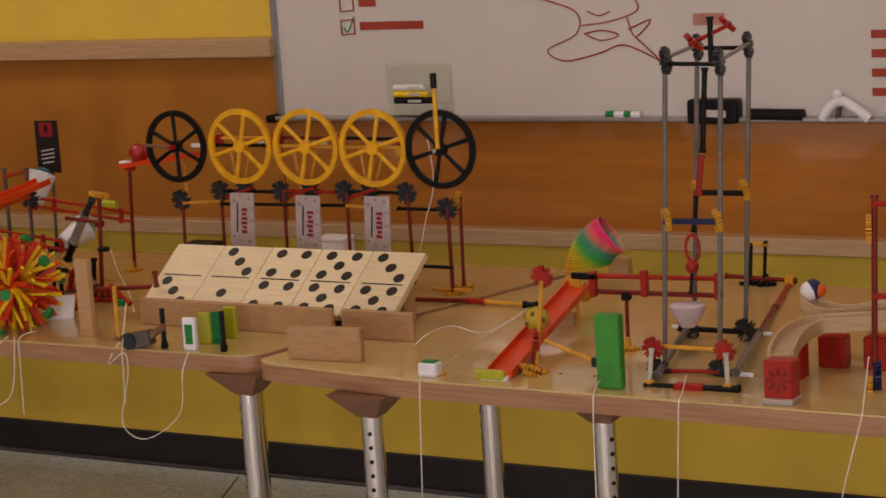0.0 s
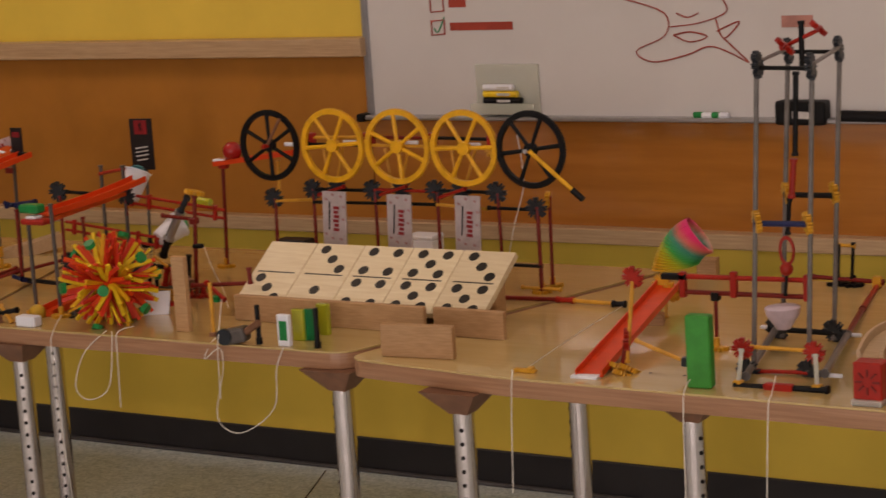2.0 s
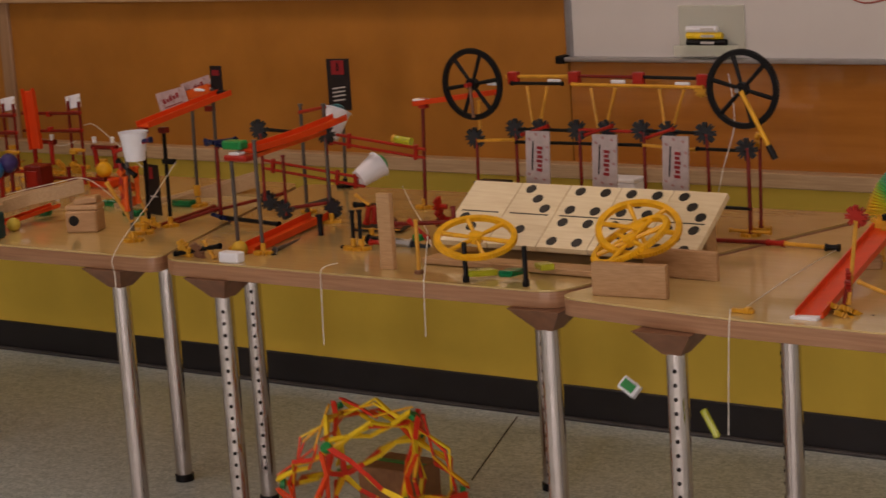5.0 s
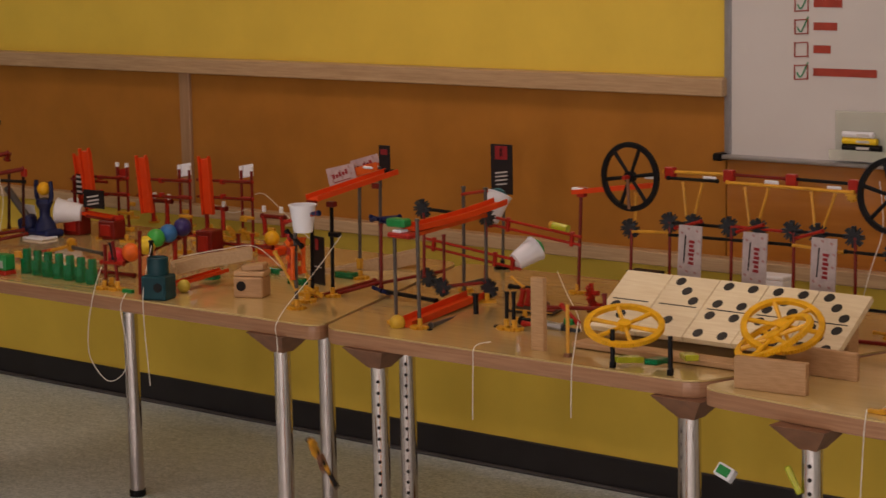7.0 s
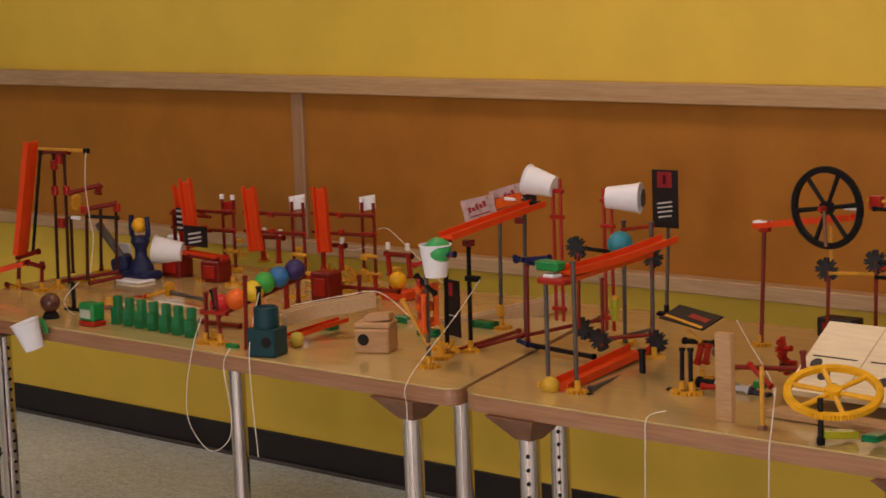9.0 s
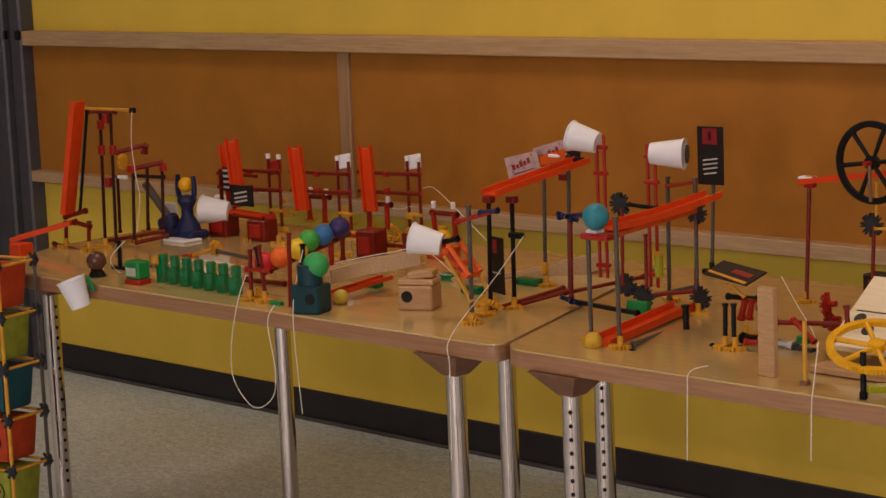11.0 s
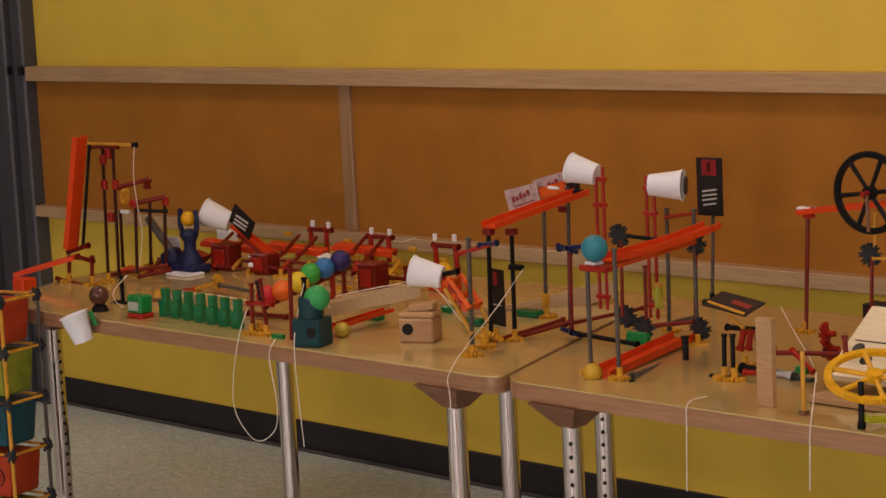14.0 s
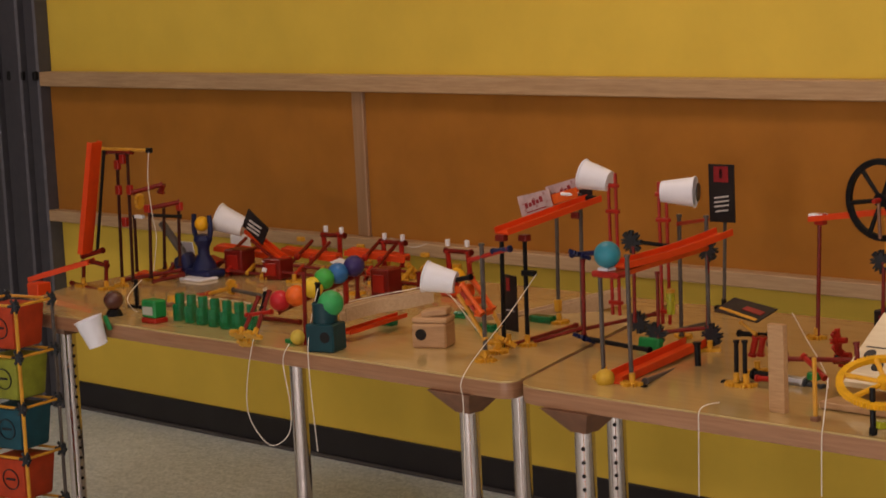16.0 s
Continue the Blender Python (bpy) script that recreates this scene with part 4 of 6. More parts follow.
for c in ((-2.968, -0.950, 0.957), (-2.964, -0.950, 0.758)):
    conn(stand, c, NAVY, (0.2, 0.4, 1), 0.022)
rod(stand, (-2.994, -0.950, 0.955), (-2.871, -0.970, 0.973), NAVY, 0.005)
rod(stand, (-2.965, -0.950, 0.758), (-2.738, -0.980, 0.756), BLACK, 0.005)
rod(stand, (-2.986, -0.950, 0.774), (-2.908, -0.750, 0.790), RED, 0.004)
rod(stand, (-3.078, -1.000, 0.746), (-2.968, -0.950, 0.782), RED, 0.004)
rod(stand, (-2.802, -0.950, 0.999), (-2.735, -0.900, 0.986), BLACK, 0.004)
rod(stand, (-2.786, -0.900, 0.780), (-2.672, -0.845, 0.793), RED, 0.004)
rod(stand, (-2.761, -0.900, 0.780), (-2.750, -0.745, 0.783), GREYR, 0.004)
rod(stand, (-2.814, -0.770, 1.017), (-2.670, -0.845, 1.044), REDC, 0.004)
for c in ((-2.673, -1.217, 0.740), (-2.575, -1.239, 0.740), (-2.664, -0.855, 0.740), (-2.824, -0.757, 0.740)):
    foot(stand, c)
rod(stand, (-2.675, -1.250, 0.726), (-2.611, -1.250, 0.726), BLACK, 0.006)
rod(stand, (-2.603, -1.240, 0.733), (-2.537, -1.240, 0.735), BLACK, 0.006)
rod(stand, (-2.586, -1.000, 0.794), (-2.585, -1.000, 0.730), BLACK, 0.006)
tray_c = local(stand, (-2.649, -1.210, 0.973))
part("cradle", box(0.075, 0.05, 0.014, (tray_c.x, tray_c.y, tray_c.z - 0.008), 0.004), REDC, stand)
part("cradle_plate", box(0.03, 0.03, 0.008, (tray_c.x - 0.012, tray_c.y, tray_c.z + 0.004), 0.002), WHITE, stand)
bulb = ball("ball", 0.016, plain("dull yellow rubber", (0.55, 0.34, 0.03), 0.45), (-2.633, -1.260, 0.752), "small yellow ball at the foot of the low track")
vial = thing("vial", "small clear and lime vial hanging on the stand", "vial", (-2.771, -0.860, 0.819))
part("tube", rodm((0, 0, 0), (0, 0, 0.05), 0.010, None, 12), GLIME, vial)
part("cap", rodm((0, 0, 0.05), (0, 0, 0.058), 0.011, None, 12), YEL, vial)
green_cap = thing("green_cap_box", "green toy box tied to a string on the track", "box", (-2.674, -1.200, 0.990))
part("body", box(0.062, 0.034, 0.022, (0, 0, 0), 0.004), GREENP, green_cap)

def aim(d):
    """A turn that points local z along d."""
    return Vector(d).to_track_quat("Z", "Y").to_matrix().to_4x4()


def swing_lever(name, pivot, up_len, down_len, label):
    st = thing(name, label, "toy lever", pivot, group="cup levers")
    for x in (-0.011, 0.011):
        part("rod", rodm((x, 0, -down_len), (x, 0, up_len), 0.0042), REDC, st)
    for z in (up_len * 0.8, up_len * 0.45, -down_len * 0.85):
        part("clip", box(0.04, 0.012, 0.01, (0, 0, z), 0.002), REDC, st)
    return st


lever_a = swing_lever("swing_lever", (-2.938, -0.860, 0.967), 0.175, 0.165, "red twin-rod lever that lifts a white cup")
lever_b = swing_lever("swing_lever", (-2.802, -0.840, 0.954), 0.170, 0.165, "red twin-rod lever that carries a white cup")
cup_a = cup("white_cup", (-2.944, -0.860, 1.122), aim((-0.9, -0.25, 0.22)), "white plastic cup lying at the lever's tip", 0.072, 0.036, None, "white cups")
cup_b = cup("white_cup", (-2.804, -0.840, 1.102), aim((0.85, 0.42, -0.02)), "white plastic cup with a dark spot", 0.08, 0.036, None, "white cups")
part("spot", rodm((0.0, 0, 0.085), (0, 0, 0.0875), 0.022, None, 16), DKGREY, cup_b)
blue_ball = ball("ball", 0.0225, plain("blue-green rubber ball", (0.03, 0.22, 0.30), 0.4), (-2.649, -1.220, 1.015), "blue-green rubber ball in the red cradle")

flagpost = thing("sign_post", "black printed card on a dark post", "sign", (-2.983, -0.385, 0.740))

rod(flagpost, (-2.972, -0.385, 0.982), (-2.983, -0.385, 0.740), GREYR, 0.004)
foot(flagpost, (-2.983, -0.385, 0.740), BLACK)
tall_card = card("printed_card", (-2.972, -0.395, 0.966), 0.060, 0.118, DARKCARD, "black card with a red emblem and white bars", 0, 6,
     ((0, 0.082, 0.034, 0.032, 0, CARDRED), (0, 0.09, 0.008, 0.018, 0, DARKCARD), (0, 0.05, 0.034, 0.003, -8, CARDWHITE), (0, 0.041, 0.034, 0.003, -8, CARDWHITE), (0, 0.032, 0.034, 0.003, -8, CARDWHITE), (0.0, 0.022, 0.03, 0.003, -8, CARDWHITE)))

flap = thing("flap_gate", "red and black toy gate with a tipped card", "toy gate", (-2.394, -1.112, 0.740))

rod(flap, (-2.392, -1.112, 0.835), (-2.394, -1.112, 0.746), BLACK, 0.0042)
rod(flap, (-2.370, -1.112, 0.837), (-2.371, -1.112, 0.749), BLACK, 0.0042)
rod(flap, (-2.431, -1.112, 0.738), (-2.351, -1.112, 0.742), BLACK, 0.005)
rod(flap, (-2.462, -1.012, 0.827), (-2.381, -1.012, 0.829), BLACK, 0.005)
rod(flap, (-2.399, -1.032, 0.830), (-2.412, -1.032, 0.785), REDC, 0.006)
rod(flap, (-2.381, -1.032, 0.831), (-2.390, -1.032, 0.788), REDC, 0.006)
rod(flap, (-2.359, -1.032, 0.821), (-2.316, -1.052, 0.796), BRACKET, 0.009)
for c in ((-2.387, -1.121, 0.740), (-2.363, -1.120, 0.740), (-2.427, -0.994, 0.740)):
    foot(flap, c)
rod(flap, (-2.342, -1.112, 0.758), (-2.295, -1.112, 0.761), REDC, 0.005)
rod(flap, (-2.279, -1.092, 0.803), (-2.106, -1.050, 0.810), RED, 0.0045)
rod(flap, (-2.236, -1.092, 0.814), (-2.168, -1.112, 0.777), REDC, 0.0045)
rod(flap, (-2.112, -1.080, 0.853), (-2.110, -1.080, 0.813), RED, 0.0045)
clip(flap, (-2.195, -1.112, 0.779), GREENP, (0.02, 0.014, 0.012))
rod(flap, (-2.440, -1.032, 0.857), (-2.399, -1.032, 0.833), YELR, 0.003)
tipped = card("printed_card", (-2.439, -1.052, 0.872), 0.11, 0.05, DARKCARD, "dark card with an orange edge tipped on the gate", -70, 0, ((0, 0.004, 0.10, 0.006, 4, YELR), (0.02, 0.02, 0.05, 0.012, 4, CARDRED)))
tipped.matrix_basis = tipped.matrix_basis @ pose(0, 0, 0, 0, 12, 0)
tube = thing("marker_tube", "slim grey and silver marker leaning on a red frame", "marker", (-2.469, -0.950, 0.867))

rod(tube, (-2.455, -0.950, 0.885), (-2.409, -0.950, 0.958), ALU, 0.0095, "barrel")
rod(tube, (-2.409, -0.950, 0.958), (-2.382, -0.950, 0.996), DKGREY, 0.0065, "tip")
rod(tube, (-2.478, -0.950, 0.840), (-2.455, -0.950, 0.882), BLACK, 0.008, "cap")
mast = thing("red_mast", "red toy mast with black clips and yellow feet", "toy stand", (-2.337, -1.006, 0.740))
rod(mast, (-2.337, -0.980, 1.005), (-2.356, -0.980, 0.748), RED, 0.0045)
rod(mast, (-2.354, -1.000, 0.859), (-2.364, -1.000, 0.766), BLACK, 0.005)
clip(mast, (-2.344, -0.980, 0.941), RED, (0.016, 0.014, 0.012))
clip(mast, (-2.338, -0.980, 0.878), BLACK, (0.02, 0.014, 0.008))
conn(mast, (-2.336, -0.980, 1.013), YEL, (0.2, 0.2, 1), 0.02)
rod(mast, (-2.445, -0.980, 0.952), (-2.340, -0.980, 0.944), RED, 0.004)
for c in ((-2.396, -0.953, 0.740), (-2.362, -0.944, 0.740)):
    foot(mast, c, REDC)
sheet_w = card("paper_slip", (-2.346, -1.155, 0.740), 0.05, 0.05, WHITE, "folded white paper slip behind the star ball", -35, 25)

drop_k = thing("tow_piece", "yellow and black toy pieces tied to a string", "toy clip", (-2.743, -1.324, 0.740))
conn(drop_k, (-2.751, -1.330, 0.759), YEL, (0.3, 1, 0.4), 0.02)
conn(drop_k, (-2.708, -1.330, 0.754), BRACKET, (0.3, 1, 0.4), 0.02)
rod(drop_k, (-2.784, -1.330, 0.745), (-2.633, -1.330, 0.774), BLACK, 0.005)
rod(drop_k, (-2.687, -1.330, 0.784), (-2.654, -1.330, 0.741), YELR, 0.004)
drop_b = thing("white_box", "small white carton at the rim", "box", (-2.586, -1.345, 0.740))
part("body", box(0.06, 0.03, 0.026, (0, 0, 0), 0.003), WHITE, drop_b)

star = thing("star_ball", "red, orange and yellow expanding lattice ball with green joints", "expanding ball", (-2.391, -1.260, 0.843))
phi = (1 + 5 ** 0.5) / 2
hubs = [Vector(v).normalized() for v in ((0, 1, phi), (0, -1, phi), (0, 1, -phi), (0, -1, -phi), (1, phi, 0), (-1, phi, 0), (1, -phi, 0), (-1, -phi, 0), (phi, 0, 1), (phi, 0, -1), (-phi, 0, 1), (-phi, 0, -1))]
tight, wide = 0.118, 0.215
star_parts = []
bar_mesh = {}
LATTICE = {"red": plain("bright red lattice plastic", (0.60, 0.035, 0.015), 0.35), "orange": ORANGE, "yellow": LEMON, "amber": AMBER}
for key, mt in LATTICE.items():
    me_ob = prism([(-0.004, -0.059), (0.008, -0.050), (0.012, 0.002), (0.004, 0.059), (-0.005, 0.058), (0.001, 0.0), (-0.005, -0.045)], 0.005, -0.0025)
    me_ob.transform(pose(0, 0, 0, 90))
    me = bpy.data.meshes.new("lattice_bar")
    me_ob.to_mesh(me)
    me_ob.free()
    me.materials.append(mt)
    bar_mesh[key] = me
hub_bm = rodm((0, 0, -0.006), (0, 0, 0.006), 0.0135, None, 10)
hub_me = bpy.data.meshes.new("joint")
hub_bm.to_mesh(hub_me)
hub_bm.free()
hub_me.materials.append(GREENP)


def facing(c, d, about):
    z = Vector(d).normalized()
    x = (Vector(about) - z * Vector(about).dot(z)).normalized()
    y = z.cross(x)
    return Matrix.Translation(c) @ Matrix((x, y, z)).transposed().to_4x4()


rnd = random.Random(4)
for i, u in enumerate(hubs):
    ob = new("joint", hub_me)
    ob.parent = star
    star_parts.append((ob, facing(u * tight, u, u.orthogonal()), facing(u * wide, u, u.orthogonal())))
    for j, v in enumerate(hubs):
        if i != j and (u - v).length < 1.2:
            side = u.cross(v).normalized()
            for s in (-1, 0, 1):
                ob = new("lattice_bar", bar_mesh[rnd.choice(("red", "orange", "yellow", "red", "yellow", "amber"))])
                ob.parent = star
                n = (u * 2.1 + v + side * 0.45 * s + Vector((rnd.uniform(-0.3, 0.3), rnd.uniform(-0.3, 0.3), rnd.uniform(-0.3, 0.3)))).normalized()
                e = (v - u).normalized()
                open_c = (u * 0.72 + v * 0.28) * wide * 1.02
                star_parts.append((ob, facing(n * (0.058 + 0.008 * s), n + e * 0.28, side + u * rnd.uniform(-0.6, 0.6)), facing(open_c, e * 0.75 + u * 0.35 * (s or 0.6), side)))
for ob, m0, m1 in star_parts:
    ob.matrix_basis = m0
star_cord = string(((-2.493, -1.330, 0.769), (-2.486, -1.380, 0.728), (-2.480, -1.390, 0.662), (-2.474, -1.390, 0.497), (-2.459, -1.390, 0.331)))
star_loop = string(((-2.332, -1.360, 0.747), (-2.380, -1.390, 0.697), (-2.416, -1.390, 0.612), (-2.377, -1.390, 0.584), (-2.313, -1.390, 0.620), (-2.300, -1.380, 0.727), (-2.316, -1.360, 0.746)), "white string hanging in a loop at the rim")
string(((-2.272, -1.330, 0.755), (-2.277, -1.385, 0.751), (-2.279, -1.390, 0.700), (-2.283, -1.390, 0.572)), "white string hanging over the table edge")
string(((-2.015, -1.320, 0.831), (-1.982, -1.385, 0.765), (-1.984, -1.390, 0.727), (-1.987, -1.390, 0.617)), "white string hanging over the table edge")
crate = thing("carton", "brown cardboard carton on the floor below the table", "box", (-2.457, -0.911, 0.0))
part("body", box(0.165, 0.14, 0.13, (0, 0, 0), 0.004), plain("brown cardboard", (0.30, 0.15, 0.07), 0.8), crate)
part("tape", box(0.16, 0.02, 0.002, (0, 0.0, 0.13)), GREENP, crate)

# ---- the first table ----
hi_track = thing("high_track", "orange track on tall dark rods", "toy track", (-3.090, -1.013, 0.740))

channel(hi_track, (-3.080, -1.095, 1.020), (-3.045, -0.800, 1.067), ORANGE, 0.045, 0.010)
channel(hi_track, (-3.199, -0.777, 1.046), (-3.084, -0.800, 1.075), ORANGEC, 0.03, 0.018)
rod(hi_track, (-3.081, -1.095, 1.009), (-3.088, -1.095, 0.743), BLACK, 0.0045)
rod(hi_track, (-3.084, -1.013, 1.004), (-3.088, -1.013, 0.743), BLACK, 0.0045)
rod(hi_track, (-3.220, -0.747, 1.015), (-3.227, -0.747, 0.743), GREYR, 0.0042)
rod(hi_track, (-3.091, -0.800, 1.081), (-3.100, -0.800, 0.739), GREYR, 0.0042)
for c in ((-3.081, -1.095, 1.009), (-3.084, -1.013, 0.998), (-3.105, -0.800, 1.025)):
    clip(hi_track, c, RED, (0.020, 0.016, 0.012))
clip(hi_track, (-3.070, -0.800, 1.069), BLACK, (0.04, 0.012, 0.01))
clip(hi_track, (-3.121, -0.800, 1.077), WHITE, (0.04, 0.02, 0.006))
clip(hi_track, (-3.074, -1.013, 0.914), BLACK, (0.03, 0.014, 0.01))
clip(hi_track, (-3.227, -0.747, 0.783), YEL, (0.012, 0.012, 0.024))
for c in ((-3.089, -1.094, 0.740), (-3.079, -1.023, 0.740), (-3.215, -0.758, 0.740), (-3.164, -1.041, 0.740)):
    foot(hi_track, c)
rod(hi_track, (-3.088, -1.095, 0.747), (-3.102, -0.820, 0.756), RED, 0.0045)
for k, c in enumerate(((-3.218, -0.815, 1.020), (-3.165, -0.765, 1.044))):
    wr = card("wrapper_card", c, 0.088, 0.058, CARD_ROSE, "pale printed wrapper leaning on the high track", 0, 20,
              [(-0.024 + 0.0105 * q, 0.024 + 0.002 * q, 0.008, 0.014 - 0.004 * (q % 2), -4, CARDRED) for q in range(5)]
              + [(0, 0.014, 0.055, 0.003, -4, CARDRED)] + [(0.036 * math.sin(q * 2.1), 0.006 + 0.0065 * q, 0.008, 0.005, 37 * q, CARDPINK) for q in range(8)],
              "wrapper", "track wrappers", 1.0)
    wr.matrix_basis = wr.matrix_basis @ pose(0, 0, 0, 0, -13 - 3 * k, 0)
small_card = card("printed_card", (-3.073, -0.800, 1.060), 0.032, 0.066, DARKCARD, "small dark card at the track's upper end", 0, 0, ((0, 0.045, 0.02, 0.012, 0, CARDRED),))
leaf = card("printed_card", (-3.250, -0.895, 0.740), 0.048, 0.112, DARKCARD, "dark printed card standing beside the posts", 0, -15, ((-0.004, 0.08, 0.014, 0.026, 0, CARDRED), (0, 0.04, 0.03, 0.002, 0, CARDWHITE)))

catcher = thing("cup_catcher", "orange strut catcher with a tipping arm", "toy lever", (-3.035, -1.219, 0.740))

rod(catcher, (-3.045, -1.200, 1.012), (-3.048, -1.200, 0.742), GREYR, 0.0045)
rod(catcher, (-3.084, -1.200, 0.970), (-2.957, -1.200, 1.005), REDC, 0.0045)
rod(catcher, (-3.011, -1.200, 0.995), (-2.954, -1.200, 1.005), NAVY, 0.005)
rod(catcher, (-3.126, -1.200, 0.887), (-3.045, -1.200, 0.786), YELR, 0.0045)
rod(catcher, (-3.150, -1.100, 0.884), (-3.091, -1.100, 0.795), YELR, 0.0045)
for c in ((-3.032, -1.217, 0.740), (-3.078, -1.127, 0.740), (-3.128, -1.036, 0.740)):
    foot(catcher, c)
for c in ((-3.035, -1.200, 0.743), (-3.027, -1.150, 0.776)):
    conn(catcher, c, YEL, (0.2, 0.6, 1), 0.02)
tip_arm = thing("tipping_arm", "red-orange tipping arm that carries a white cup", "toy lever", (-3.066, -1.190, 0.850), group="cup levers")
rod(tip_arm, (-3.140, -1.200, 0.918), (-3.066, -1.200, 0.845), REDC, 0.0055)
rod(tip_arm, (-3.118, -1.165, 0.922), (-3.050, -1.165, 0.852), ORANGEC, 0.0055)
rod(tip_arm, (-3.100, -1.215, 0.915), (-3.036, -1.215, 0.850), ORANGEC, 0.005)
rod(tip_arm, (-3.152, -1.200, 0.915), (-3.083, -1.200, 0.931), BLACK, 0.005)
for c in ((-3.122, -1.185, 0.900), (-3.090, -1.185, 0.872), (-3.062, -1.185, 0.848)):
    clip(tip_arm, c, ORANGEC, (0.016, 0.036, 0.012))
conn(tip_arm, (-3.099, -1.200, 0.883), REDC, (0.4, 1, 0.2), 0.018)
catch_cup = cup("white_cup", (-3.134, -1.200, 0.913), aim((-0.85, -0.45, 0.2)), "white plastic cup held on the tipping arm", 0.075, 0.037, None, "white cups")
green_ball = ball("ball", 0.0245, plain("green rubber ball", (0.04, 0.34, 0.10), 0.4), (-3.452, -1.310, 0.854), "green rubber ball that rolled through the machine")
cord_up = string(((-3.051, -1.013, 0.913), (-3.014, -1.150, 0.843), (-2.950, -1.370, 0.747), (-2.938, -1.390, 0.678), (-2.943, -1.390, 0.472)), "taut white string pulled over the table edge")

hole_block = thing("hole_block", "natural wooden block with a round hole and slats", "block", (-3.276, -1.141, 0.740), 25, size=1.4)
part("body", box(0.062, 0.05, 0.042, (0, 0, 0), 0.003), BLOCK, hole_block)
part("slat", box(0.064, 0.045, 0.010, (0, 0.002, 0.0425), 0.002), BLOCK, hole_block)
part("slat", box(0.046, 0.034, 0.012, (0.006, 0.004, 0.053), 0.002, pose(0, 0, 0, 0, -6, 4)), BLOCK, hole_block)
part("hole", rodm((-0.014, -0.0262, 0.024), (-0.014, -0.0245, 0.024), 0.010, None, 16), HOLE, hole_block)
teal = thing("teal_block", "dark teal wooden block with a cylinder on top", "block", (-3.465, -1.319, 0.740), 18, size=1.32)
part("body", box(0.058, 0.05, 0.052, (0, 0, 0), 0.003), TEAL, teal)
part("cylinder", lathe([(0.0, 0.0525), (0.023, 0.0525), (0.023, 0.088), (0.02, 0.09), (0.016, 0.078), (0, 0.078)], 20), TEAL, teal)
part("hole", rodm((0.012, -0.0262, 0.028), (0.012, -0.0245, 0.028), 0.010, None, 16), HOLE, teal)
wtrack = thing("wooden_track", "pale wooden grooved track with an orange strip", "toy track", (-3.641, -1.077, 0.740))
curved(wtrack, ((-3.533, -1.200, 0.805), (-3.505, -1.120, 0.816), (-3.456, -1.050, 0.824), (-3.416, -1.000, 0.834)), 0.040, 0.016, BEECH, "rail", 0.018)
channel(wtrack, (-3.504, -1.220, 0.762), (-3.532, -1.000, 0.770), ORANGE, 0.03, 0.006)
curved(wtrack, ((-3.441, -0.850, 0.734), (-3.385, -0.720, 0.729), (-3.296, -0.600, 0.752), (-3.217, -0.500, 0.776)), 0.05, 0.018, BEECH, "rail", 0.02)
for c, w in (((-3.587, -1.000, 0.740), 0.05), ((-3.488, -0.822, 0.740), 0.05), ((-3.306, -0.927, 0.740), 0.06), ((-3.263, -0.767, 0.740), 0.07)):
    q = local(wtrack, c)
    part("green_support", box(w, 0.03, 0.018, (q.x, q.y, q.z), 0.003), GGREEN, wtrack)

cat = thing("bead_ramp", "dark red toy ramp that holds six coloured balls", "toy ramp", (-3.700, -1.272, 0.740))

rod(cat, (-3.946, -1.120, 0.746), (-3.788, -1.120, 0.748), RED, 0.005)
rod(cat, (-3.899, -1.100, 0.762), (-3.727, -0.940, 0.860), RED, 0.006)
rod(cat, (-3.761, -0.980, 0.841), (-3.762, -0.980, 0.773), REDC, 0.006)
rod(cat, (-3.738, -0.960, 0.850), (-3.739, -0.960, 0.790), RED, 0.005)
rod(cat, (-3.579, -1.280, 0.918), (-3.564, -1.300, 0.727), RED, 0.0045)
rod(cat, (-3.621, -1.200, 0.876), (-3.626, -1.200, 0.761), BLACK, 0.005)
clip(cat, (-3.614, -1.300, 0.733), GREENP, (0.03, 0.012, 0.026))
clip(cat, (-3.589, -1.310, 0.726), REDC, (0.04, 0.014, 0.008))
ball("ball", 0.0215, plain("bead red", (0.5, 0.02, 0.03), 0.35), (-3.852, -1.130, 0.800), "red wooden ball in the rainbow row on the ramp", "rainbow balls")
ball("ball", 0.0215, plain("bead orange", (0.75, 0.14, 0.02), 0.35), (-3.811, -1.110, 0.814), "orange wooden ball in the rainbow row on the ramp", "rainbow balls")
ball("ball", 0.0215, plain("bead yellow", (0.7, 0.5, 0.03), 0.35), (-3.777, -1.080, 0.834), "yellow wooden ball in the rainbow row on the ramp", "rainbow balls")
ball("ball", 0.0215, plain("bead green", (0.05, 0.36, 0.06), 0.35), (-3.766, -1.050, 0.853), "green wooden ball in the rainbow row on the ramp", "rainbow balls")
ball("ball", 0.0215, plain("bead blue", (0.03, 0.14, 0.36), 0.35), (-3.755, -1.010, 0.863), "blue wooden ball in the rainbow row on the ramp", "rainbow balls")
ball("ball", 0.0215, plain("bead indigo", (0.03, 0.02, 0.11), 0.35), (-3.736, -0.970, 0.878), "indigo wooden ball in the rainbow row on the ramp", "rainbow balls")

trigger = thing("trip_gate", "two dark red rods on yellow feet at the rim", "toy frame", (-3.705, -1.275, 0.740))

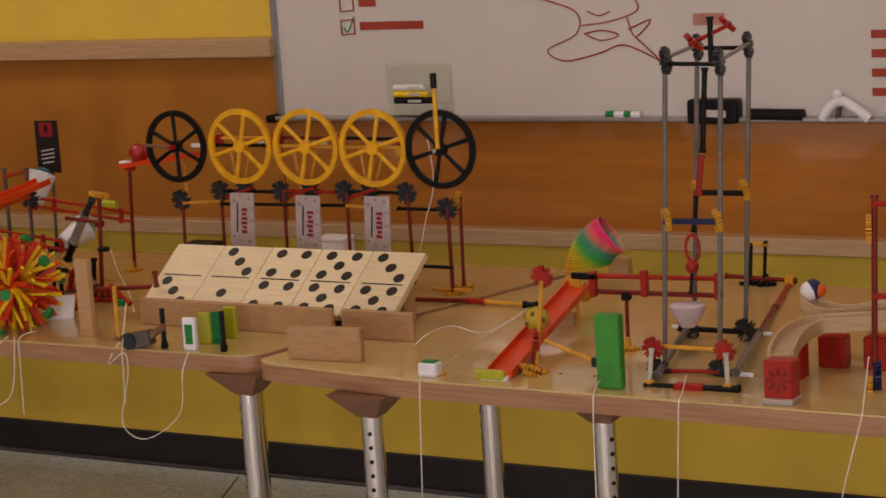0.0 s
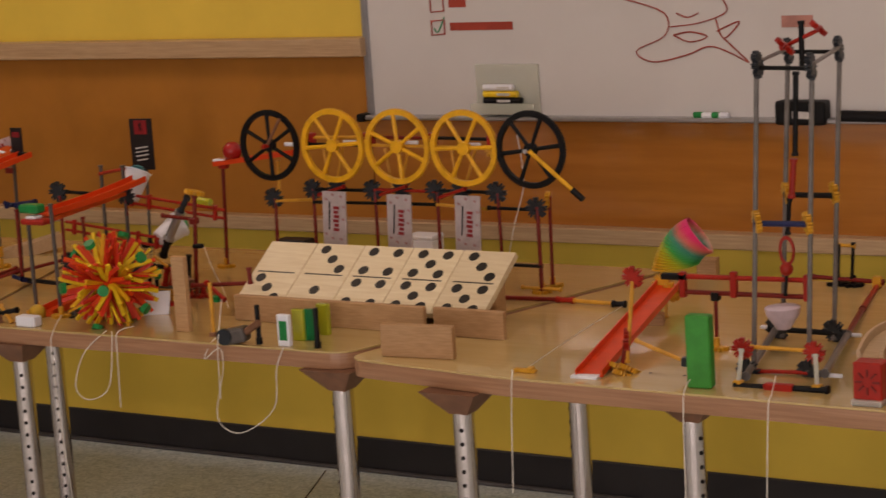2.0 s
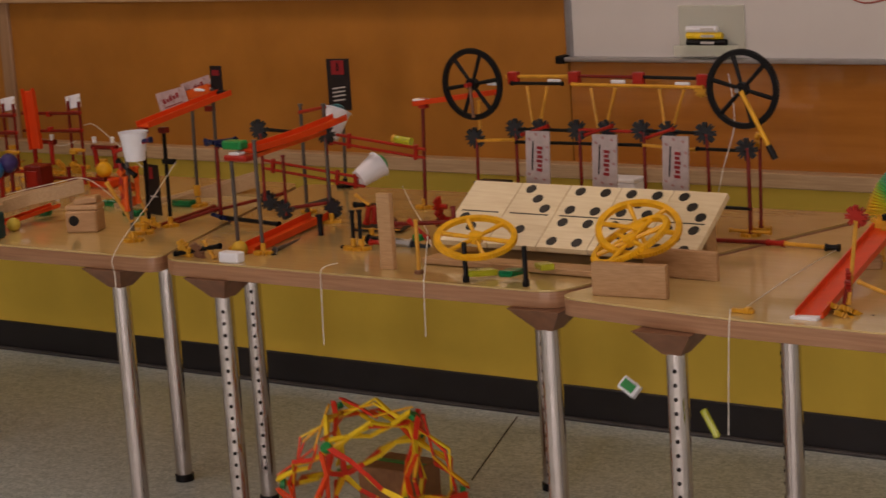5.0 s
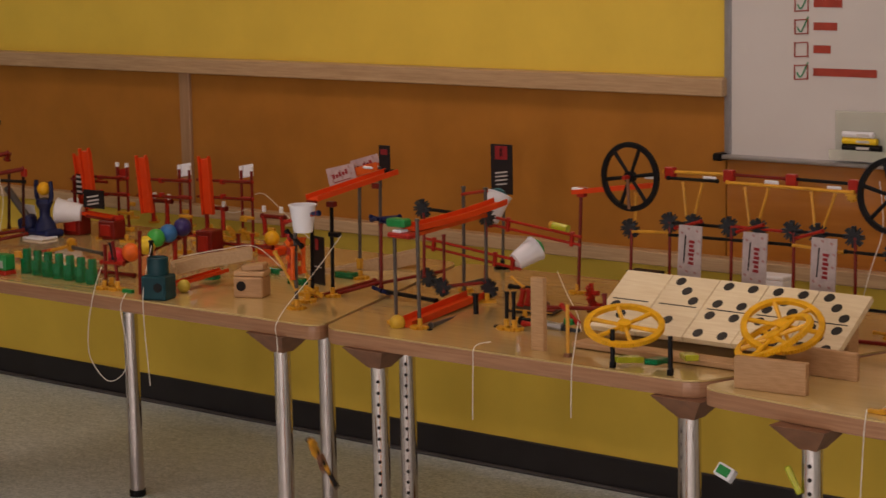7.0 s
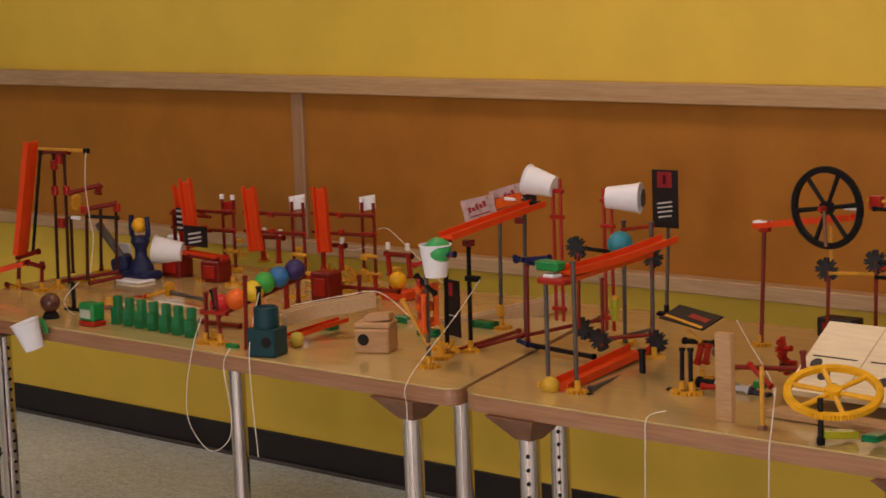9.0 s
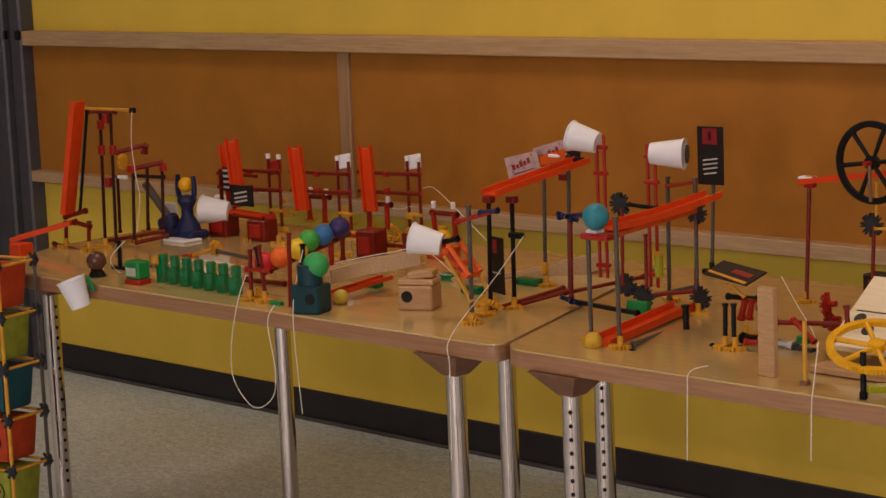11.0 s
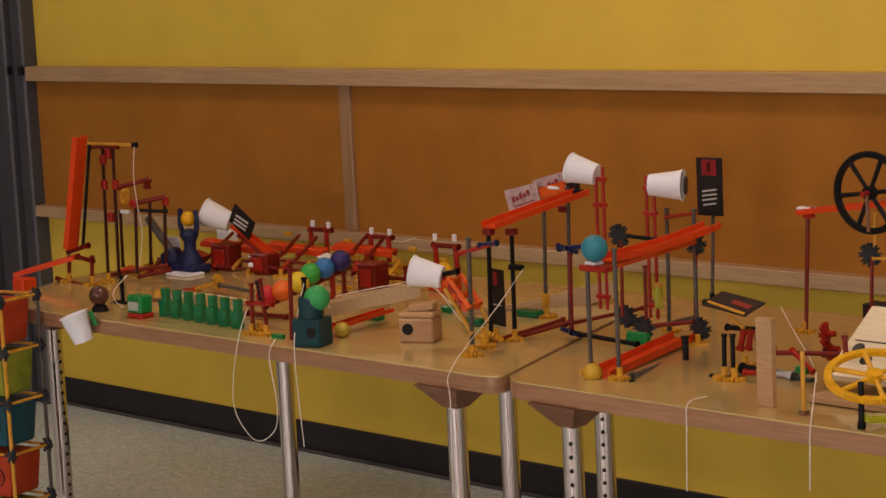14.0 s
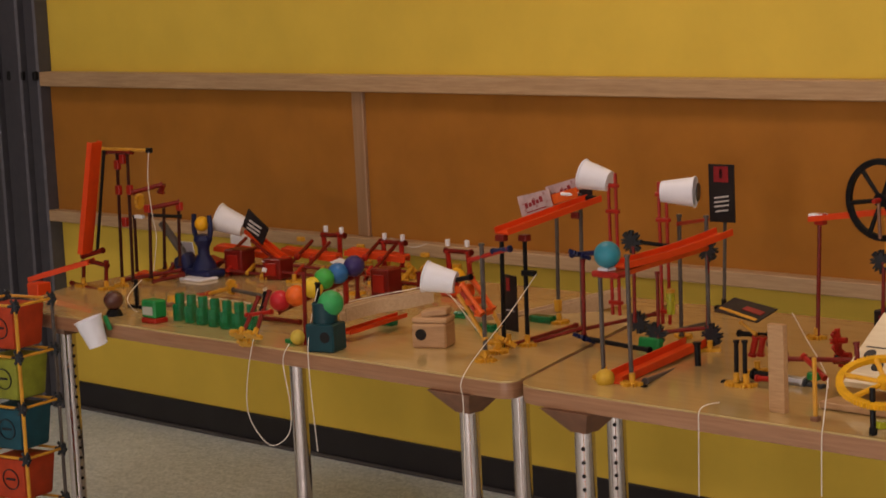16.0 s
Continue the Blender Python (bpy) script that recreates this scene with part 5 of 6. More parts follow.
rod(trigger, (-3.729, -1.280, 0.865), (-3.733, -1.280, 0.747), RED, 0.0045)
rod(trigger, (-3.695, -1.280, 0.879), (-3.679, -1.280, 0.752), RED, 0.0045)
rod(trigger, (-3.704, -1.280, 0.874), (-3.692, -1.280, 0.825), BLACK, 0.0055)
rod(trigger, (-3.749, -1.280, 0.813), (-3.651, -1.280, 0.817), REDC, 0.0045)
for c in ((-3.716, -1.299, 0.740), (-3.670, -1.290, 0.740), (-3.734, -1.257, 0.740)):
    foot(trigger, c)
for k in range(7):
    t = k / 6
    at = Vector((-4.135, -1.242, 0.740)).lerp(Vector((-3.812, -1.264, 0.740)), t)
    st = thing("green_domino", "translucent emerald plastic toy domino in a row", "toy block", at, 8 + 5 * math.sin(k * 2.3), "green row", size=1.35)
    part("body", box(0.0205, 0.019, 0.034, (0, 0, 0), 0.002), GGREEN, st)
    part("tower", box(0.014, 0.016, 0.022, (0.003, 0, 0.034), 0.002), GGREEN, st)
box_g = thing("green_box", "small green and white box with red foot", "box", (-4.177, -1.293, 0.740), size=1.4)
part("body", box(0.042, 0.03, 0.034, (0, 0, 0.010), 0.003), GREENP, box_g)
part("foot", box(0.044, 0.032, 0.010, (0, 0, 0), 0.002), REDC, box_g)
part("panel", box(0.03, 0.001, 0.016, (0, -0.0158, 0.016)), CLOUDY, box_g)
knob = thing("bead_stand", "brown glossy bead on a dark foot", "bead", (-4.368, -1.285, 0.740), size=1.4)
part("bead", ballm(0.0195, (0, 0, 0.030)), plain("dark brown glazed bead", (0.085, 0.03, 0.022), 0.2, coat=0.4), knob)
part("foot", rodm((0, 0, 0), (0, 0, 0.012), 0.018, None, 16, 0.012), BLACK, knob)
hang_cup = cup("white_cup", (-4.288, -1.400, 0.683), pose(0, 0, 0, 0, -14, 0) @ pose(0, 0, 0, 12), "white plastic cup hooked on the table edge", 0.078, 0.038, None, "white cups")
part("hook", box(0.018, 0.006, 0.042, (0.034, 0.030, 0.028), 0.002), GREENP, hang_cup, "green hook")
yrod = thing("yellow_pusher", "yellow and black rod with red grip lying on the table", "toy rod", (-4.356, -0.880, 0.740))

rod(yrod, (-4.480, -0.930, 0.729), (-4.396, -0.930, 0.744), REDC, 0.0065)
rod(yrod, (-4.409, -0.930, 0.743), (-4.305, -0.930, 0.768), YELR, 0.005)
rod(yrod, (-4.293, -0.930, 0.765), (-4.147, -0.930, 0.757), GREYR, 0.005)
conn(yrod, (-4.297, -0.930, 0.773), YEL, (1, 0.2, 0.1), 0.017)
lamp_y = thing("yellow_nub", "small yellow toy nub with a red base", "toy block", (-4.358, -1.095, 0.740), size=1.4)
part("nub", rodm((0, 0, 0), (0, 0, 0.02), 0.012, None, 12, 0.008), YEL, lamp_y)
part("base", box(0.05, 0.014, 0.008, (-0.01, -0.01, 0), 0.002), BRACKET, lamp_y)
bpost = thing("stand", "black upright toy post beside a loose string", "toy stand", (-4.410, -1.176, 0.740), size=1.3)
part("post", rodm((0, 0, 0), (0, 0, 0.062), 0.0045), BLACK, bpost)
part("foot", box(0.06, 0.01, 0.006, (0.0, 0.0, 0), 0.002), BLACK, bpost)
string(((-4.350, -1.200, 0.827), (-4.384, -1.220, 0.788), (-4.362, -1.240, 0.768), (-4.364, -1.212, 0.740), (-4.305, -1.199, 0.740)))
string(((-4.372, -1.050, 0.740), (-4.338, -0.957, 0.740), (-4.128, -0.967, 0.740)))

lift = thing("orange_lift", "tall orange track leaning on a red toy tower", "toy tower", (-4.879, -0.994, 0.740))

channel(lift, (-4.872, -1.009, 0.840), (-4.812, -0.989, 1.173), ORANGE, 0.045, 0.012)
rod(lift, (-4.845, -0.989, 0.844), (-4.776, -0.989, 1.149), BLACK, 0.004)
channel(lift, (-5.047, -1.089, 0.758), (-4.878, -0.989, 0.809), ORANGE, 0.05, 0.010)
part("end_stop", box(0.055, 0.05, 0.045, local(lift, (-4.984, -1.109, 0.714)), 0.003), ORANGE, lift)
rod(lift, (-4.918, -0.989, 0.813), (-4.926, -0.989, 0.744), RED, 0.005)
rod(lift, (-4.803, -0.989, 0.821), (-4.812, -0.989, 0.745), RED, 0.005)
rod(lift, (-4.922, -0.989, 0.825), (-4.816, -0.989, 0.851), RED, 0.006)
rod(lift, (-4.878, -0.989, 0.813), (-4.799, -0.989, 0.805), RED, 0.006)
rod(lift, (-4.947, -1.019, 0.747), (-4.766, -1.019, 0.731), RED, 0.005)
for c in ((-4.893, -1.013, 0.740), (-4.771, -1.017, 0.740)):
    foot(lift, c)
gantry = thing("red_gantry", "tall red toy gantry with a yellow arm and string", "toy tower", (-4.820, -0.903, 0.740))

for a, c in (((-4.832, -0.903, 1.130), (-4.849, -0.903, 0.729)), ((-4.781, -0.903, 1.132), (-4.794, -0.903, 0.745)), ((-4.834, -0.853, 0.938), (-4.839, -0.853, 0.766))):
    rod(gantry, a, c, DARKROD, 0.0042)
for c in ((-4.833, -0.903, 1.096), (-4.836, -0.903, 1.020), (-4.780, -0.903, 1.023), (-4.813, -0.903, 0.925), (-4.806, -0.903, 1.114)):
    clip(gantry, c, REDC, (0.016, 0.011, 0.022))
rod(gantry, (-4.901, -0.903, 1.141), (-4.679, -0.903, 1.144), YELR, 0.0042)
rod(gantry, (-4.888, -0.903, 1.132), (-4.756, -0.903, 1.136), RED, 0.005)
clip(gantry, (-4.673, -0.903, 1.144), BLACK, (0.014, 0.012, 0.012))
rod(gantry, (-4.770, -0.903, 1.015), (-4.725, -0.823, 1.033), RED, 0.006)
rod(gantry, (-4.728, -0.823, 1.033), (-4.736, -0.823, 1.007), RED, 0.008)
for a, c in (((-4.689, -0.903, 0.977), (-4.704, -0.903, 0.763)), ((-4.778, -0.783, 0.970), (-4.794, -0.783, 0.768)), ((-4.654, -0.823, 0.981), (-4.666, -0.823, 0.791))):
    rod(gantry, a, c, DARKROD, 0.0042)
rod(gantry, (-4.697, -0.903, 0.971), (-4.648, -0.823, 0.984), RED, 0.006)
rod(gantry, (-4.691, -0.903, 0.952), (-4.642, -0.823, 0.941), BLACK, 0.0042)
rod(gantry, (-4.845, -0.903, 0.747), (-4.711, -0.783, 0.770), RED, 0.005)
rod(gantry, (-4.699, -0.903, 0.753), (-4.673, -0.803, 0.762), RED, 0.005)
clip(gantry, (-4.650, -0.823, 0.971), REDC, (0.016, 0.011, 0.02))
clip(gantry, (-4.697, -0.903, 0.971), REDC, (0.02, 0.011, 0.018))
conn(gantry, (-4.736, -0.903, 0.991), YEL, (1, 0.4, 0), 0.018)
clip(gantry, (-4.741, -0.903, 0.945), WHITE, (0.03, 0.01, 0.008))
for c in ((-4.779, -0.952, 0.740), (-4.809, -0.825, 0.740), (-4.918, -0.686, 0.740)):
    foot(gantry, c)
string(((-4.663, -0.913, 1.140), (-4.662, -0.923, 1.055), (-4.651, -0.923, 0.956), (-4.639, -0.923, 0.890), (-4.637, -0.943, 0.793)), "white string hanging from the gantry arm")

figure = thing("toy_launcher", "navy plastic toy launcher that holds a yellow ball", "toy", (-4.688, -0.713, 0.740), size=1.4)

part("base", box(0.08, 0.055, 0.02, (0, 0, 0), 0.008, None, None, 2), NAVY, figure)
part("slab", box(0.075, 0.05, 0.006, (0.015, -0.03, 0), 0.002), WHITE, figure)
part("body", lathe([(0.0, 0.018), (0.028, 0.018), (0.023, 0.034), (0.013, 0.05), (0.013, 0.066), (0.021, 0.082), (0.018, 0.092), (0, 0.096)], 20), NAVY, figure)
for sx in (-1, 1):
    part("arm", ribbon([(sx * 0.014, 0, 0.085), (sx * 0.028, 0, 0.098), (sx * 0.026, 0, 0.136)], 0.0055), NAVY, figure)
part("finger", rodm((-0.012, -0.01, 0.09), (-0.014, -0.01, 0.122), 0.004), NAVY, figure)
part("finger", rodm((0.010, 0.01, 0.09), (0.012, 0.012, 0.122), 0.004), NAVY, figure)
part("shoulder", box(0.05, 0.035, 0.045, (-0.055, 0, 0.005), 0.012, pose(0, 0, 0, 0, -25, 0), None, 2), NAVY, figure)
part("lever_arm", rodm((-0.055, -0.005, 0.04), (-0.115, -0.02, 0.115), 0.009), GREYR, figure)
ball("ball", 0.0175, AMBER, (-4.689, -0.713, 0.903), "yellow ball held by the navy launcher")
scrap = card("paper_slip", (-4.826, -0.653, 0.730), 0.05, 0.085, WHITE, "white paper leaning behind the launcher", 10, 0)

for k, (c, w, h, lab) in enumerate((((-4.640, -0.615, 0.740), 0.052, 0.056, "dark red hollow toy cube near the launcher"), ((-4.461, -0.617, 0.740), 0.05, 0.045, "dark red hollow toy cube beside yellow feet"), ((-3.921, -0.685, 0.740), 0.046, 0.058, "dark red hollow toy cube with a notch"))):
    st = thing("red_cube", lab, "toy block", c, 8, "red cubes", size=1.4)
    part("body", box(w, 0.046, h, (0, 0, 0), 0.003), RED, st)
    part("frame", box(w * 0.6, 0.004, h * 0.6, (0, -0.024, h * 0.2), 0.001), REDC, st)
whitestand = thing("white_bracket", "white plastic bracket under the tipped cup", "toy block", (-4.965, -0.342, 0.740), size=1.4)
part("body", box(0.045, 0.03, 0.05, (0, 0, 0), 0.004), WHITE, whitestand)

paddles = []
paddle_spec = (((-4.590, -0.470, 0.740), 0), ((-4.342, -0.414, 0.740), 1), ((-4.134, -0.328, 0.740), 2))
for at, k in paddle_spec:
    st = thing("paddle_frame", "red rod frame that carries a tall orange board", "toy gate", at, group="falling paddles", size=1.42)
    for x in (0.0, 0.034):
        part("post", rodm((x, 0, 0.0), (x, 0, 0.155), 0.0034), RED, st)
        part("foot", box(0.03, 0.014, 0.010, (x, 0, 0), 0.002), YEL, st)
        part("peg", rodm((x, 0, 0.155), (x, 0, 0.165), 0.005), WHITE, st)
    for z in (0.085, 0.125):
        part("rod", rodm((-0.14, -0.01, z), (0.04, -0.01, z + 0.004), 0.004), RED, st)
    for z in (0.04, 0.085, 0.125):
        part("clip", box(0.044, 0.009, 0.008, (0.017, 0, z), 0.002), REDC if z > 0.05 else YEL, st)
    tilt = pose(-0.096, -0.015, 0.045, 0, -7 + 2 * k, 14)
    board = part("board", box(0.031, 0.006, 0.134, (0, 0, 0), 0.002), ORANGE, st)
    board.matrix_basis = tilt
    for x in (-0.0135, 0.0135):
        part("lip", box(0.004, 0.011, 0.140, (x, -0.007, 0), 0.001), ORANGE, board)
    for z in (0.07, 0.105):
        part("joint", box(0.012, 0.012, 0.012, (-0.055, -0.008, z + 0.014), 0.002), REDC, st)
    flagp = part("flag", box(0.040, 0.0025, 0.030, (0, 0, 0), 0.001), WHITE if k else REDC, st)
    flagp.matrix_basis = pose(0.012, 0.006, 0.138 if k else 0.120, -12, -10, 12)
    paddles.append((st, Vector(at)))
first = thing("paddle_frame", "red rod frame with a black and white tag", "toy gate", (-4.736, -0.516, 0.740), group="falling paddles", size=1.42)
for x in (-0.02, 0.02):
    part("post", rodm((x, 0, 0), (x, 0, 0.13), 0.0045), RED, first)
for z in (0.09, 0.12):
    part("rod", rodm((-0.03, 0, z), (0.10, 0, z), 0.004), RED, first)
part("tag", box(0.024, 0.002, 0.05, (0.01, -0.008, 0.085)), DARKCARD, first)
for z in (0.09, 0.102, 0.114, 0.126):
    part("print", box(0.018, 0.001, 0.005, (0.01, -0.0098, z)), CARDWHITE, first)
board = part("board", box(0.030, 0.006, 0.140, (0, 0, 0), 0.002), ORANGE, first)
board.matrix_basis = pose(0.058, -0.012, 0.055, 0, -5, 14)
for x in (-0.013, 0.013):
    part("lip", box(0.004, 0.011, 0.147, (x, -0.007, 0), 0.001), ORANGE, board)
paddles.insert(0, (first, Vector((-4.736, -0.516, 0.740))))
posts = thing("peg_row", "low red and yellow toy posts with white pegs behind the paddles", "toy fence", (-4.628, -0.173, 0.740))

for a, c, mt in (((-4.500, -0.330, 0.840), (-4.502, -0.330, 0.752), REDC), ((-4.574, -0.330, 0.836), (-4.570, -0.330, 0.756), REDC), ((-4.304, -0.330, 0.826), (-4.303, -0.330, 0.749), REDC), ((-4.226, -0.330, 0.826), (-4.226, -0.330, 0.751), REDC), ((-4.032, -0.330, 0.815), (-4.026, -0.330, 0.752), REDC), ((-3.948, -0.330, 0.817), (-3.944, -0.330, 0.750), REDC)):
    rod(posts, a, c, mt, 0.0065)
for a, c in (((-4.579, -0.330, 0.828), (-4.475, -0.330, 0.831)), ((-4.319, -0.330, 0.823), (-4.206, -0.330, 0.825)), ((-4.041, -0.330, 0.814), (-3.933, -0.330, 0.815))):
    rod(posts, a, c, RED, 0.006)
for c in ((-4.562, -0.330, 0.847), (-4.490, -0.330, 0.846), (-4.298, -0.330, 0.840), (-4.220, -0.330, 0.840), (-4.030, -0.330, 0.838), (-3.951, -0.330, 0.840)):
    clip(posts, c, WHITE, (0.010, 0.008, 0.016))
for c in ((-4.682, -0.330, 0.808), (-4.406, -0.330, 0.802), (-4.127, -0.330, 0.795), (-3.997, -0.330, 0.771)):
    clip(posts, c, YEL, (0.022, 0.011, 0.011))
for c in ((-4.775, -0.247, 0.740), (-4.621, -0.276, 0.740), (-4.449, -0.278, 0.740), (-4.293, -0.323, 0.740), (-4.146, -0.308, 0.740), (-3.999, -0.325, 0.740)):
    foot(posts, c)
cross = thing("red_crossbars", "tangle of red rods and yellow joints on the table", "toy rods", (-4.196, -0.569, 0.740))

for a, c, mt in (((-4.437, -0.620, 0.737), (-4.237, -0.620, 0.744), RED), ((-4.234, -0.620, 0.778), (-4.042, -0.620, 0.784), REDC), ((-3.928, -0.620, 0.768), (-3.706, -0.620, 0.773), RED), ((-3.858, -0.620, 0.805), (-3.858, -0.620, 0.742), RED), ((-3.795, -0.620, 0.810), (-3.795, -0.620, 0.755), REDC), ((-4.142, -0.620, 0.719), (-4.001, -0.620, 0.717), BLACK)):
    rod(cross, a, c, mt, 0.005)
for c in ((-4.350, -0.651, 0.740), (-4.234, -0.612, 0.740), (-4.026, -0.699, 0.740), (-4.127, -0.532, 0.740), (-3.970, -0.560, 0.740), (-3.847, -0.547, 0.740), (-4.496, -0.636, 0.740)):
    foot(cross, c)
tip_cup = cup("white_cup", (-4.605, -0.620, 0.815), aim((-0.8, -0.5, 0.1)), "white plastic cup tipped on an orange arm", 0.088, 0.043, None, "white cups")
raise_arm = thing("lifting_arm", "orange track arm that lifts the tipped cup", "toy lever", (-4.470, -0.600, 0.800), group="cup levers")
channel(raise_arm, (-4.600, -0.610, 0.872), (-4.450, -0.600, 0.795), ORANGE, 0.028, 0.008)
rod(raise_arm, (-4.560, -0.630, 0.850), (-4.440, -0.630, 0.790), RED, 0.004)
clip(raise_arm, (-4.450, -0.605, 0.795), REDC, (0.03, 0.03, 0.014))
face_ball = ball("ball", 0.0145, plain("lemon foam ball", (0.55, 0.42, 0.06), 0.5), (-3.580, -1.310, 0.7589), "small lemon yellow ball at the trip gate")
tip_card = card("printed_card", (-4.543, -0.620, 0.837), 0.06, 0.036, DARKCARD, "dark card with white bars on the tipping arm", 0, 0, ((0, 0.022, 0.034, 0.003, -10, CARDWHITE), (0, 0.014, 0.034, 0.003, -10, CARDWHITE), (0, 0.007, 0.034, 0.003, -10, CARDWHITE)), "card", "", 1.7)
pull_cord = string(((-4.100, -0.300, 0.878), (-4.004, -0.350, 0.890), (-3.570, -0.700, 0.899), (-3.185, -1.000, 0.892)), "white string running to the high track")
string(((-4.281, -0.320, 0.835), (-4.187, -0.330, 0.814), (-4.110, -0.330, 0.831)))
string(((-3.690, -1.330, 0.811), (-3.656, -1.390, 0.754), (-3.682, -1.395, 0.646), (-3.679, -1.395, 0.561), (-3.609, -1.395, 0.502), (-3.536, -1.395, 0.537), (-3.522, -1.395, 0.609), (-3.541, -1.395, 0.717), (-3.542, -1.370, 0.757)), "white string hanging in a long loop")
string(((-3.530, -1.280, 0.880), (-3.505, -1.330, 0.807), (-3.459, -1.385, 0.724), (-3.437, -1.390, 0.508)), "white string hanging over the table edge")

string(((-3.455, -1.250, 0.848), (-3.490, -1.180, 0.842), (-3.440, -1.080, 0.852), (-3.380, -1.020, 0.856), (-3.310, -0.980, 0.790)), "white string lying along the wooden track")
ftower = thing("cup_tower", "toy rod tower standing on the floor with coloured cups", "toy tower", (-4.446, -1.517, 0.3))

ftower.matrix_basis = pose(-4.585, -1.47, 0, 0, 0, 12)
for dx in (-0.085, 0.085):
    for dy in (-0.07, 0.07):
        part("post", rodm((dx, dy, 0), (dx, dy, 0.80), 0.0052), YELR if dy < 0 else GREYR, ftower)
for z in (0.09, 0.23, 0.37, 0.51, 0.65, 0.79):
    for a, c in (((-0.085, -0.07), (0.085, -0.07)), ((0.085, -0.07), (0.085, 0.07)), ((0.085, 0.07), (-0.085, 0.07)), ((-0.085, 0.07), (-0.085, -0.07))):
        part("bar", rodm((*a, z), (*c, z), 0.0042), YELR, ftower)
        jb = rodm((*a, z - 0.012), (*a, z + 0.012), 0.011, None, 10)
        for q in range(6):
            w = math.pi * q / 3
            rodm((*a, z), (a[0] + 0.021 * math.cos(w), a[1] - 0.006, z + 0.021 * math.sin(w)), 0.0042, jb, 6)
        part("joint", jb, DKGREY, ftower)
DULL_ORANGE = plain("dull orange plastic", (0.42, 0.045, 0.012), 0.5)
DULL_LIME = plain("dull lime plastic", (0.25, 0.28, 0.03), 0.5)
PRINT = plain("dark cup print", (0.02, 0.02, 0.025), 0.5)
for z, mt in ((0.665, DULL_ORANGE), (0.525, DULL_LIME), (0.385, plain("deep teal plastic", (0.010, 0.07, 0.10), 0.5)), (0.245, DULL_ORANGE), (0.105, DULL_LIME)):
    cb = bmesh.new()
    bmesh.ops.create_cone(cb, cap_ends=True, segments=4, radius1=0.078, radius2=0.092, depth=0.118)
    cb.transform(pose(0, 0, z + 0.059, 0, 0, 45))
    bmesh.ops.bevel(cb, geom=cb.edges[:], offset=0.010, segments=2, profile=0.5, affect="EDGES")
    cupb = part("square_cup", smooth(cb), mt, ftower)
    part("print_ring", lathe([(0.027, -0.001), (0.030, -0.001), (0.030, 0.001), (0.027, 0.001), (0.027, -0.001)], 20, None, pose(0.012, -0.0625, z + 0.06, 95)), PRINT, cupb)
    part("print_mark", box(0.034, 0.001, 0.006, (0.012, -0.0632, z + 0.058)), PRINT, cupb)

nest = thing("yellow_joints", "pile of yellow toy joints and a ball seat", "toy joints", (-4.182, -0.333, 0.740))
for c, ax in (((-4.171, -0.401, 0.755), (0.3, 0.4, 1)), ((-4.128, -0.387, 0.760), (0.6, 0.4, 0.6)), ((-4.052, -0.403, 0.755), (0.2, 1, 0.4)), ((-4.094, -0.441, 0.750), (0.1, 0.2, 1))):
    conn(nest, c, YEL, ax, 0.02)
seat = thing("orange_block", "orange toy seat with a yellow ball", "toy block", (-3.757, -0.572, 0.740), size=1.3)
part("block", box(0.07, 0.04, 0.022, (0, 0, 0), 0.004), ORANGE, seat)
part("ball", ballm(0.019, (0, 0, 0.04)), AMBER, seat)
part("peg", rodm((-0.02, 0, 0.02), (-0.02, 0, 0.05), 0.005), REDC, seat)

# ---- partition at the far end of the wall ----
partn = thing("partition", "grey aluminium folding partition beside the wall", "partition", (-6.445, -0.02, 0), kind="structure")
for k in range(10):
    x = -0.045 - k * 0.085
    part("panel_rib", box(0.074, 0.07, 2.6, (x, -0.01 - 0.022 * (k % 2), 0), 0.008), GREY_PART, partn)
    part("hinge", box(0.02, 0.02, 0.035, (x + 0.03, -0.052, 1.27), 0.004), BLACK, partn)

# ---- whiteboard writing and tray things ----
def stroke(pts, mat, w=0.0022, name="stroke"):
    part(name, ribbon([(x - (-2.42), -0.0235, z - 1.08) for x, z in pts], w, None, 4), mat, wb)



stroke(((-1.606, 1.393), (-1.488, 1.353), (-1.488, 1.294), (-1.573, 1.254), (-1.525, 1.224), (-1.427, 1.242), (-1.353, 1.263), (-1.253, 1.221)), INK_R)
stroke(((-1.471, 1.316), (-1.390, 1.325), (-1.312, 1.352), (-1.323, 1.390)), INK_R)
stroke(((-1.464, 1.294), (-1.417, 1.276), (-1.368, 1.289), (-1.415, 1.302), (-1.464, 1.294)), INK_R)
stroke(((-1.342, 1.335), (-1.321, 1.284), (-1.276, 1.327), (-1.340, 1.303)), INK_R)
stroke(((-1.321, 1.284), (-1.256, 1.225)), INK_R)
stroke(((-1.453, 1.352), (-1.421, 1.340), (-1.389, 1.351)), INK_R)
def boxed(x, z, s=0.045, done=True):
    stroke(((x, z), (x + s, z + 0.003)), INK_R)
    stroke(((x + s, z), (x + s, z + s)), INK_R)
    stroke(((x + s, z + s), (x, z + s - 0.003)), INK_R)
    stroke(((x, z + s), (x, z)), INK_R)
    if done:
        stroke(((x + 0.008, z + 0.02), (x + 0.02, z + 0.008), (x + 0.043, z + 0.05)), INK_G)


NX, NZ = -2.204, 1.304
